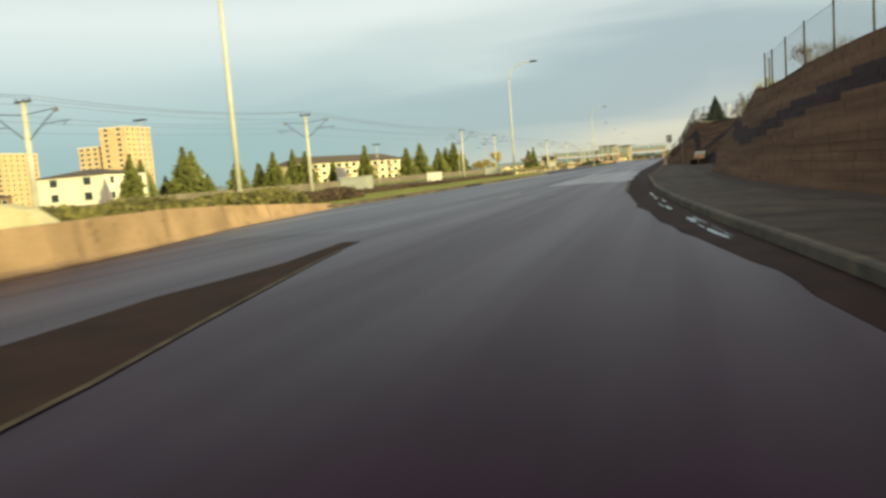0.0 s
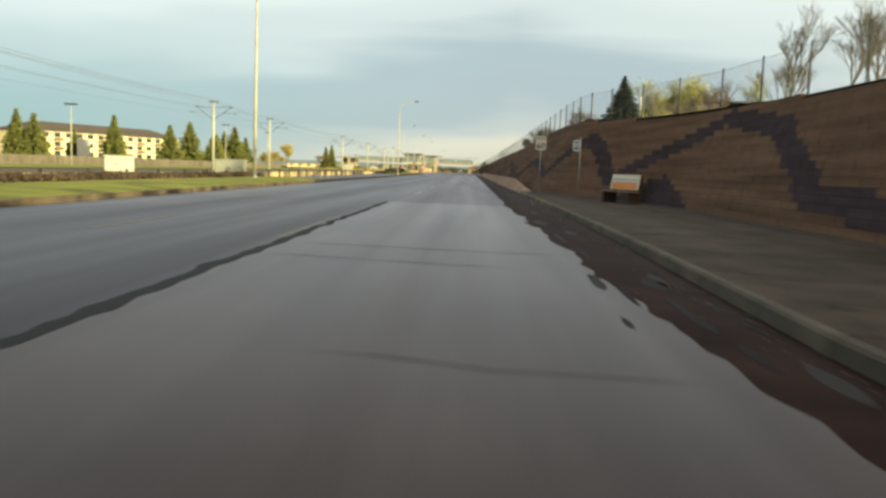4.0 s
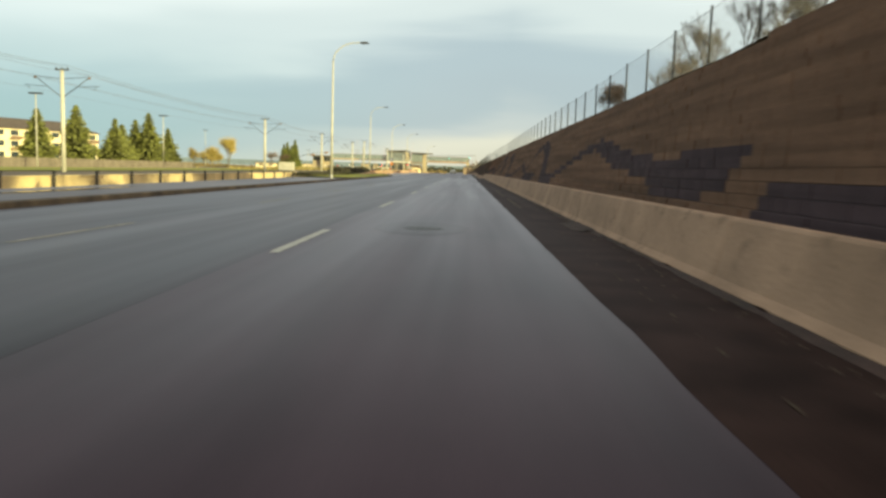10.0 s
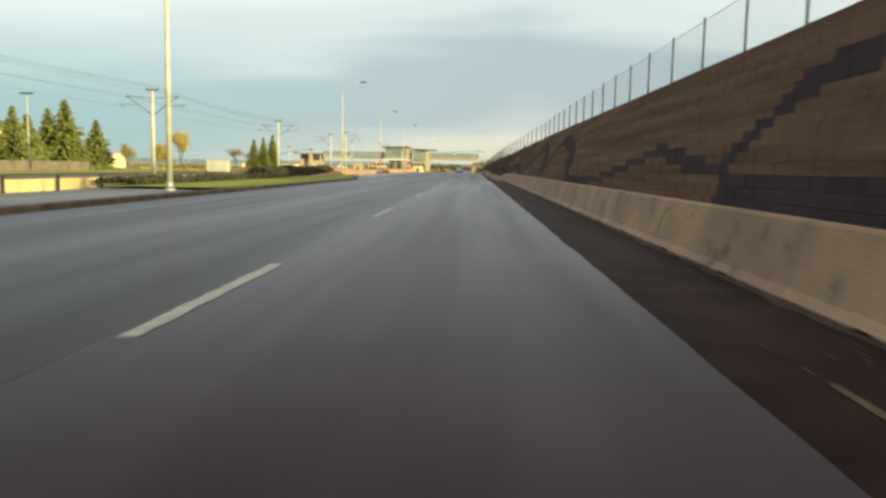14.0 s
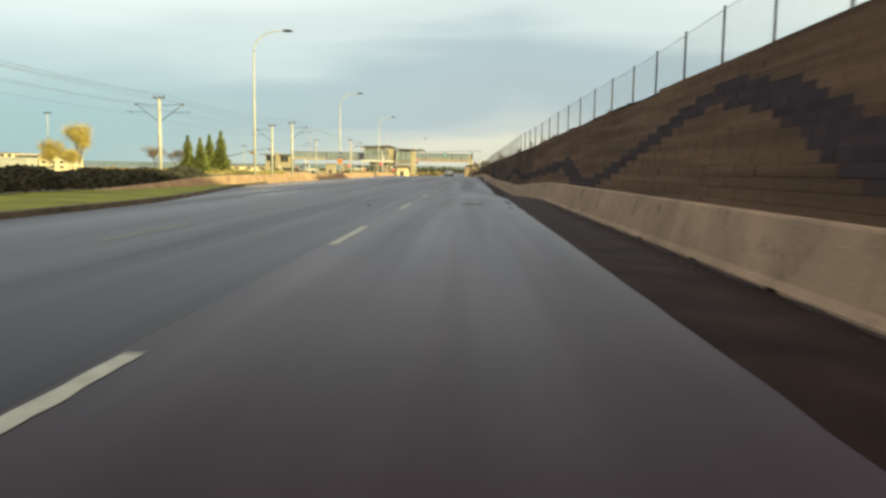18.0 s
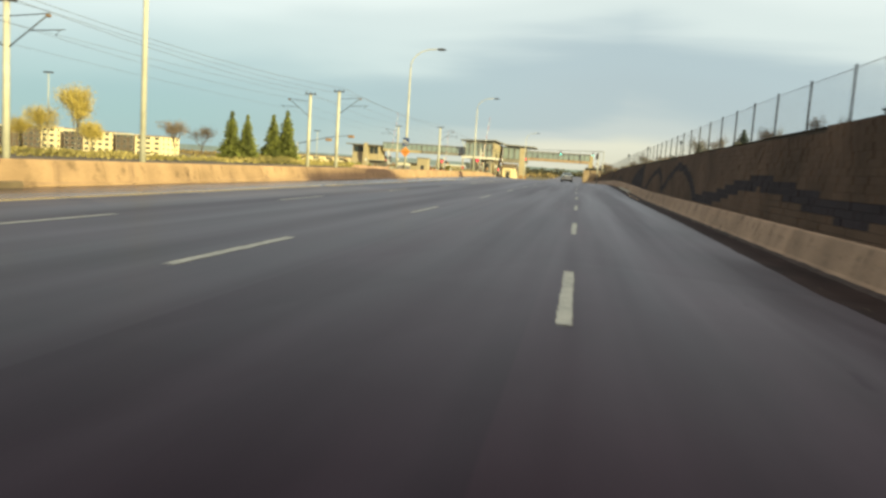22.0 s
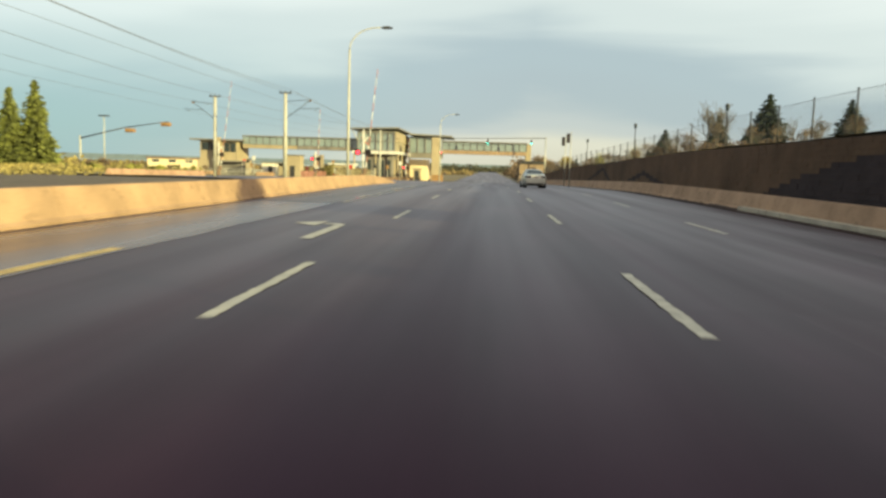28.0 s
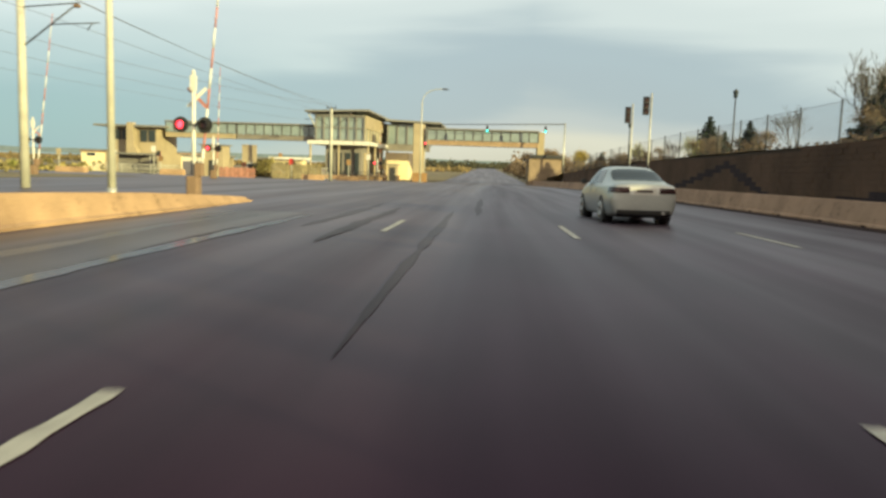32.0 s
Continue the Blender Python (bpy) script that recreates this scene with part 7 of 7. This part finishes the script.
r = thing("warning_sign", "orange diamond warning sign strapped to a street lamp", "road sign", at=pose(-19.7, 307.74, 2.25, 0, 0, -4))
bm = bmesh.new()
plate(bm, -0.36, 0.36, -0.36, 0.36, -0.012, 0.0)
bmesh.ops.transform(bm, matrix=Matrix.Rotation(radians(45), 4, "Y"), verts=bm.verts)
pl = part("plate", bm, ORANGE, r)
bm = bmesh.new()
bm_box(bm, -0.22, 0.22, -0.017, -0.013, -0.035, 0.035)
part("print_bar", bm, BLACK, pl)

# heritage lanterns on the bank
for x, y, z in ((11.1, 395.0, 7.6), (9.4, 430.0, 6.9), (14.0, 366.0, 7.8)):
    g = bank_z(x, y)
    r = thing("lantern_post", "black lantern post on the bank", "street lamp", "lantern posts", at=pose(x, y, g))
    h = z - g
    bm = bmesh.new()
    bm_tube(bm, (0, 0, 0), (0, 0, h - 0.6), 0.08, 0.05, 8)
    part("post", bm, BLACK, r)
    bm = bmesh.new()
    bm_tube(bm, (0, 0, h - 0.6), (0, 0, h - 0.15), 0.13, 0.21, 8)
    part("lantern", bm, GLASS, r)
    bm = bmesh.new()
    bm_tube(bm, (0, 0, h - 0.15), (0, 0, h + 0.1), 0.25, 0.03, 8)
    part("cap", bm, BLACK, r)

for x, y in ((10.2, 87.5), (9.8, 109.0)):
    r = bmesh.new()
    bm_tube(r, (0, 0, -0.2), (0, 0, 1.7), 0.05, 0.05, 8)
    single("white_post", r, WHITE, "white marker post behind the fence", "post", "white posts", at=pose(x, y, bank_z(x, y) + 0.15))


# ---- bench at the bus stop ----
r = thing("bench", "bus bench with concrete ends and a coloured advert on its back", "bench", at=pose(6.45, 71.9, 0.15, 0, 0, 28))
WOOD = material("bench_boards", (0.22, 0.15, 0.09), 0.8, 0.25, 1.5, 25, 0.3)
for k in (-1, 1):
    bm = bmesh.new()
    bm_prism(bm, [(-0.5, 0.0), (-0.48, 0.44), (-0.02, 0.44), (0.12, 1.12), (0.22, 1.12), (0.16, 0.0)], k * 0.75 - 0.07, k * 0.75 + 0.07)
    part("end_panel", bm, CONCRETE2, r)
for i in range(4):
    bm = bmesh.new()
    bm_box(bm, -0.5 + 0.125 * i, -0.395 + 0.125 * i, -0.9, 0.9, 0.442, 0.48)
    part("seat_board", bm, WOOD, r)
bm = bmesh.new()
bm_box(bm, -0.02, 0.02, -0.85, 0.85, -0.30, 0.30)
bmesh.ops.transform(bm, matrix=Matrix.Translation((0.02, 0, 0.84)) @ Matrix.Rotation(radians(10), 4, "Y"), verts=bm.verts)
bk = part("advert_back", bm, STUCCO_W, r, "advert panel in white, yellow and red")
for z0, z1, m in ((-0.28, -0.08, ORANGE), (-0.06, -0.01, RED), (0.06, 0.12, GREY_CAB)):
    bm = bmesh.new()
    bm_box(bm, -0.026, -0.022, -0.78, 0.78, z0, z1)
    bmesh.ops.transform(bm, matrix=Matrix.Translation((0.02, 0, 0.84)) @ Matrix.Rotation(radians(10), 4, "Y"), verts=bm.verts)
    part("print_bar", bm, m, bk)


# ---- manholes, drain, turn arrow, road debris ----
def manhole(x, y, rad):
    r = thing("manhole_cover", "round iron manhole cover set in the asphalt", "manhole cover", "manhole covers", at=pose(x, y, 0.004))
    bm = bmesh.new()
    bm_tube(bm, (0, 0, -0.02), (0, 0, 0.006), rad, rad, 28)
    part("frame", bm, material("iron", (0.062, 0.056, 0.057), 0.5, 0.3, 6, 40, 0.4, metal=0.2) if "iron" not in bpy.data.materials else bpy.data.materials["iron"], r)
    for i in range(7):
        for j in range(7):
            px, py = (i - 3) * rad * 0.25, (j - 3) * rad * 0.25
            if math.hypot(px, py) < rad * 0.85:
                bm = bmesh.new()
                bm_box(bm, px - rad * 0.08, px + rad * 0.08, py - rad * 0.08, py + rad * 0.08, 0.006, 0.0095)
                part("stud", bm, bpy.data.materials["iron"], r)


manhole(-0.6, 120.4, 0.42)
manhole(-0.04, 218.8, 0.46)
bm = bmesh.new()
for poly in (((-0.1, -2.9), (0.1, -2.9), (0.1, 0.0), (0.06, 0.22), (-0.05, 0.36), (-0.1, 0.0)), ((-0.1, 0.0), (-0.05, 0.36), (-0.22, 0.46), (-0.36, 0.44), (-0.36, 0.14), (-0.2, 0.1)), ((-1.0, 0.28), (-0.44, -0.30), (-0.42, 0.96))):
    bm.faces.new([bm.verts.new((x, y, 0.0)) for x, y in poly])
single("turn_arrow", bm, PAINT, "worn white painted left turn arrow", "road marking", "", "structure", at=pose(-10.62, 308.1, 0.010))

rng = random.Random(3)
verts, faces = [], []
for _ in range(2600):
    y = rng.uniform(20, 330)
    x = interp(y, RIGHT) - abs(rng.gauss(0, 0.28)) - 0.03
    s = rng.uniform(0.008, 0.026)
    c = Vector((x, y, 0.012 + s * 0.3))
    k = len(verts)
    a = rng.uniform(0, 6.28)
    for i in range(4):
        verts.append((c.x + s * math.cos(a + i * 1.57) * rng.uniform(0.6, 1.3), c.y + s * math.sin(a + i * 1.57) * rng.uniform(0.6, 1.3), c.z))
    verts.append((c.x, c.y, c.z + s * 0.6))
    faces += [(k + i, k + (i + 1) % 4, k + 4) for i in range(4)]
tagged(new("gutter_debris", mesh_from("gutter_debris", verts, faces, [DIRT])), "gravel and dead leaves along the gutter", "debris", "", "stuff")


# ---- silver sedan ----
CAR_TRIM = material("bright_trunk_trim", (0.62, 0.62, 0.58), 0.3, 0.05, 3, 20, 0.0)
CAR_GLASS = material("dark_car_glass", (0.010, 0.013, 0.015), 0.08, 0.1, 1, 10, 0.0, spec=0.35)
def sedan(x, y, yaw):
    r = thing("car", "silver four-door sedan with alloy wheels on the road", "car", at=pose(x, y, zg(y), -0.9, 0, yaw))
    # stations from the tail (y = -0.95, rear axle at 0) to the nose: y, sill z, mid z, belt z, top z, half widths low, mid, belt, top
    st = [(-0.98, 0.27, 0.60, 0.90, 0.95, 0.66, 0.76, 0.70, 0.54), (-0.93, 0.20, 0.60, 0.96, 1.01, 0.75, 0.83, 0.75, 0.60), (-0.70, 0.16, 0.60, 0.97, 1.035, 0.80, 0.87, 0.79, 0.62), (-0.42, 0.15, 0.60, 0.965, 1.055, 0.82, 0.88, 0.81, 0.63),
          (-0.05, 0.14, 0.62, 0.96, 1.20, 0.82, 0.88, 0.82, 0.60), (0.38, 0.14, 0.62, 0.955, 1.38, 0.82, 0.88, 0.835, 0.57), (0.85, 0.14, 0.60, 0.95, 1.45, 0.82, 0.88, 0.84, 0.57), (1.40, 0.14, 0.60, 0.94, 1.455, 0.82, 0.88, 0.84, 0.57),
          (1.90, 0.14, 0.60, 0.93, 1.38, 0.82, 0.88, 0.84, 0.57), (2.35, 0.14, 0.60, 0.92, 1.15, 0.82, 0.88, 0.83, 0.62), (2.70, 0.22, 0.60, 0.90, 0.98, 0.82, 0.88, 0.81, 0.66), (3.10, 0.24, 0.58, 0.84, 0.92, 0.80, 0.87, 0.78, 0.62), (3.45, 0.28, 0.55, 0.76, 0.82, 0.74, 0.80, 0.72, 0.56), (3.66, 0.40, 0.52, 0.64, 0.68, 0.52, 0.60, 0.52, 0.40)]
    bm = bmesh.new()
    rings = []
    for yy, zl, zm, zb, zt, wl, wm, wb, wt in st:
        half = [(wl * 0.9, zl), (wl, zl + 0.06), (wm, zm), (wb + 0.02, zb - 0.05), (wb, zb), (wt + 0.05, zt - 0.05 if zt - zb > 0.2 else zt - 0.02), (wt - 0.06, zt)]
        ring = [(-a, b) for a, b in half] + [(0, zt + 0.015)] + [(a, b) for a, b in half[::-1]]
        rings.append([bm.verts.new((a, yy, b)) for a, b in ring])
    for a, b in zip(rings[:-1], rings[1:]):
        for i in range(len(a)):
            j = (i + 1) % len(a)
            f = bm.faces.new((a[i], a[j], b[j], b[i]))
            f.smooth = True
    bm.faces.new(rings[0])
    bm.faces.new(rings[-1][::-1])
    rough = new("body", finish(bm, "body", CAR_PAINT))
    sub = rough.modifiers.new("smooth", "SUBSURF")
    sub.levels = sub.render_levels = 3
    bpy.context.view_layer.update()
    me = bpy.data.meshes.new_from_object(rough.evaluated_get(bpy.context.evaluated_depsgraph_get()))
    bpy.data.objects.remove(rough)
    body = new("body", me)
    body.parent = r

    def skin(name, m, planes, keep, out=0.006):
        """A sheet cut from the body's own skin by planes and set a little proud."""
        bm = bmesh.new()
        bm.from_mesh(me)
        for co, no in planes:
            bmesh.ops.bisect_plane(bm, geom=bm.verts[:] + bm.edges[:] + bm.faces[:], plane_co=co, plane_no=no, clear_outer=True)
        drop = [f for f in bm.faces if not keep(f.normal)]
        bmesh.ops.delete(bm, geom=drop, context="FACES")
        bm.normal_update()
        for v in bm.verts:
            v.co += v.normal * out
        return part(name, bm, m, r)

    def band(x0, x1, y0, y1, z0, z1):
        return [((x0, 0, 0), (-1, 0, 0)), ((x1, 0, 0), (1, 0, 0)), ((0, y0, 0), (0, -1, 0)), ((0, y1, 0), (0, 1, 0)), ((0, 0, z0), (0, 0, -1)), ((0, 0, z1), (0, 0, 1))]
    skin("rear_window", CAR_GLASS, band(-0.70, 0.70, -0.40, 0.55, 1.065, 1.385), lambda n: n.y < -0.25 and abs(n.x) < 0.62)
    skin("windscreen", CAR_GLASS, band(-0.70, 0.70, 1.80, 2.72, 1.0, 1.38), lambda n: n.y > 0.25 and abs(n.x) < 0.62)
    skin("trunk_garnish", CAR_TRIM, band(-0.36, 0.36, -1.1, -0.8, 0.735, 0.915), lambda n: n.y < -0.3)
    skin("rear_valance", BLACK, band(-0.66, 0.66, -1.2, -0.6, 0.1, 0.36), lambda n: n.y < -0.2)
    for s in (-1, 1):
        lo, hi = sorted((s * 0.55, s * 0.95))
        skin("side_window", CAR_GLASS, band(lo, hi, 0.22, 1.17, 0.985, 1.345) + [((0, 0.30, 0.985), (0, -0.80, 0.60))], lambda n: abs(n.x) > 0.6)
        skin("side_window", CAR_GLASS, band(lo, hi, 1.24, 2.35, 0.985, 1.345) + [((0, 2.28, 0.985), (0, 0.62, 0.78))], lambda n: abs(n.x) > 0.6)
        lo, hi = sorted((s * 0.37, s * 0.95))
        skin("tail_light", TAIL, band(lo, hi, -1.1, -0.66, 0.775, 0.915), lambda n: n.y < -0.15 or abs(n.x) > 0.5)
        bm = bmesh.new()
        bm_box(bm, s * 0.87, s * 1.04, 1.96, 2.14, 0.96, 1.10)
        bmesh.ops.bevel(bm, geom=bm.edges[:], offset=0.03, segments=2, affect="EDGES")
        part("mirror", bm, BLACK, r)
        for yy in (0.62, 1.42):
            bm = bmesh.new()
            bm_box(bm, s * 0.872 - 0.014, s * 0.872 + 0.014, yy, yy + 0.16, 0.80, 0.83)
            part("door_handle", bm, CAR_PAINT, r)
        for yy in (0.0, 2.67):
            bm = bmesh.new()
            bm_tube(bm, (s * 0.60, yy, 0.33), (s * 0.868, yy, 0.33), 0.375, 0.365, 26)
            part("wheel_arch", bm, BLACK, r)
            bm = bmesh.new()
            bm_tube(bm, (s * 0.66, yy, 0.315), (s * 0.835, yy, 0.315), 0.312, 0.312, 26)
            bm_tube(bm, (s * 0.835, yy, 0.315), (s * 0.872, yy, 0.315), 0.312, 0.27, 26)
            w = part("wheel", bm, RUBBER, r)
            bm = bmesh.new()
            bm_tube(bm, (s * 0.876, yy, 0.315), (s * 0.882, yy, 0.315), 0.06, 0.05, 12)
            for k in range(7):
                a = 6.283 * k / 7
                ca, sa = math.cos(a), math.sin(a)
                bm_tube(bm, (s * 0.878, yy + 0.04 * ca, 0.315 + 0.04 * sa), (s * 0.880, yy + 0.215 * ca, 0.315 + 0.215 * sa), 0.022, 0.03, 6)
            for k in range(24):
                a, b = 6.283 * k / 24, 6.283 * (k + 1) / 24
                bm_tube(bm, (s * 0.878, yy + 0.225 * math.cos(a), 0.315 + 0.225 * math.sin(a)), (s * 0.878, yy + 0.225 * math.cos(b), 0.315 + 0.225 * math.sin(b)), 0.014, 0.014, 5, caps=False)
            part("rim", bm, ALLOY, w)
    bm = bmesh.new()
    bm_box(bm, -0.27, 0.27, -0.992, -0.972, 0.755, 0.90)
    pl = part("number_plate", bm, WHITE, r)
    bm = bmesh.new()
    bm_box(bm, -0.2, 0.2, -0.999, -0.994, 0.80, 0.855)
    part("print_bar", bm, LENS_OFF, pl)
    bm = bmesh.new()
    bm_tube(bm, (0.48, -1.0, 0.30), (0.48, -0.8, 0.30), 0.04, 0.04, 10)
    part("exhaust", bm, ALLOY, r)


sedan(-4.15, 353.4, 3.0)


# litter by the kerb
for x, y, s, yaw in ((2.79, 72.5, 0.042, 20), (2.68, 70.5, 0.036, 70), (2.0, 72.9, 0.030, 40), (2.86, 83.1, 0.030, 10), (2.2, 80.9, 0.024, 60), (3.3, 95.4, 0.054, 35)):
    bm = bmesh.new()
    q = [bm.verts.new((a * s, c * s, h * s)) for a, c, h in ((-1, -0.6, 0.1), (0.1, -0.8, 0.35), (1, -0.4, 0.1), (0.9, 0.6, 0.3), (-0.1, 0.5, 0.7), (-0.9, 0.6, 0.2))]
    bm.faces.new((q[0], q[1], q[4], q[5]))
    bm.faces.new((q[1], q[2], q[3], q[4]))
    bmesh.ops.solidify(bm, geom=bm.faces[:], thickness=0.003)
    single("litter", bm, WHITE, "crumpled scrap of white litter in the gutter", "litter", "litter along the kerb", at=pose(x, y, 0.012 if x < 3 else 0.2, 0, 0, yaw))


# ---- verge beside the tram crossing ----
strip("verge", list(np.arange(355, 400, 3.0)), lambda y: (-60.0, -37.0 + 1.2 * noise.noise((y * 0.2, 2.0, 0))), DRY_GRASS, "dry grass verge beside the tram crossing", "grass", nx=10, lift=0.006)
barrier_run(356, 371, 5.0, [(356, -40.0), (371, -37.6)], 1, lambda y: 0.5, "low sunlit concrete wall beside the tram crossing", "low walls at the crossing")
BUSH = [bare_tree_mesh(s, 3.0, BARK, LEAF_G, 1500, 0.75, (0.05, 0.10)) for s in (71, 72)]
rv = random.Random(23)
for k in range(16):
    y = 360 + 2.6 * k + rv.uniform(-0.8, 0.8)
    x = -43.5 - 0.35 * k + rv.uniform(-3.0, 1.5)
    tree(BUSH[k % 2] if k % 3 else RUS[k % 2], ("branchwork", "foliage"), x, y, zg(y) - 0.02, rv.uniform(0.16, 0.26) if k % 3 == 0 else rv.uniform(0.32, 0.55), "low rounded bush on the dry verge", "shrub", "bushes on the verge", rv.uniform(0, 360))
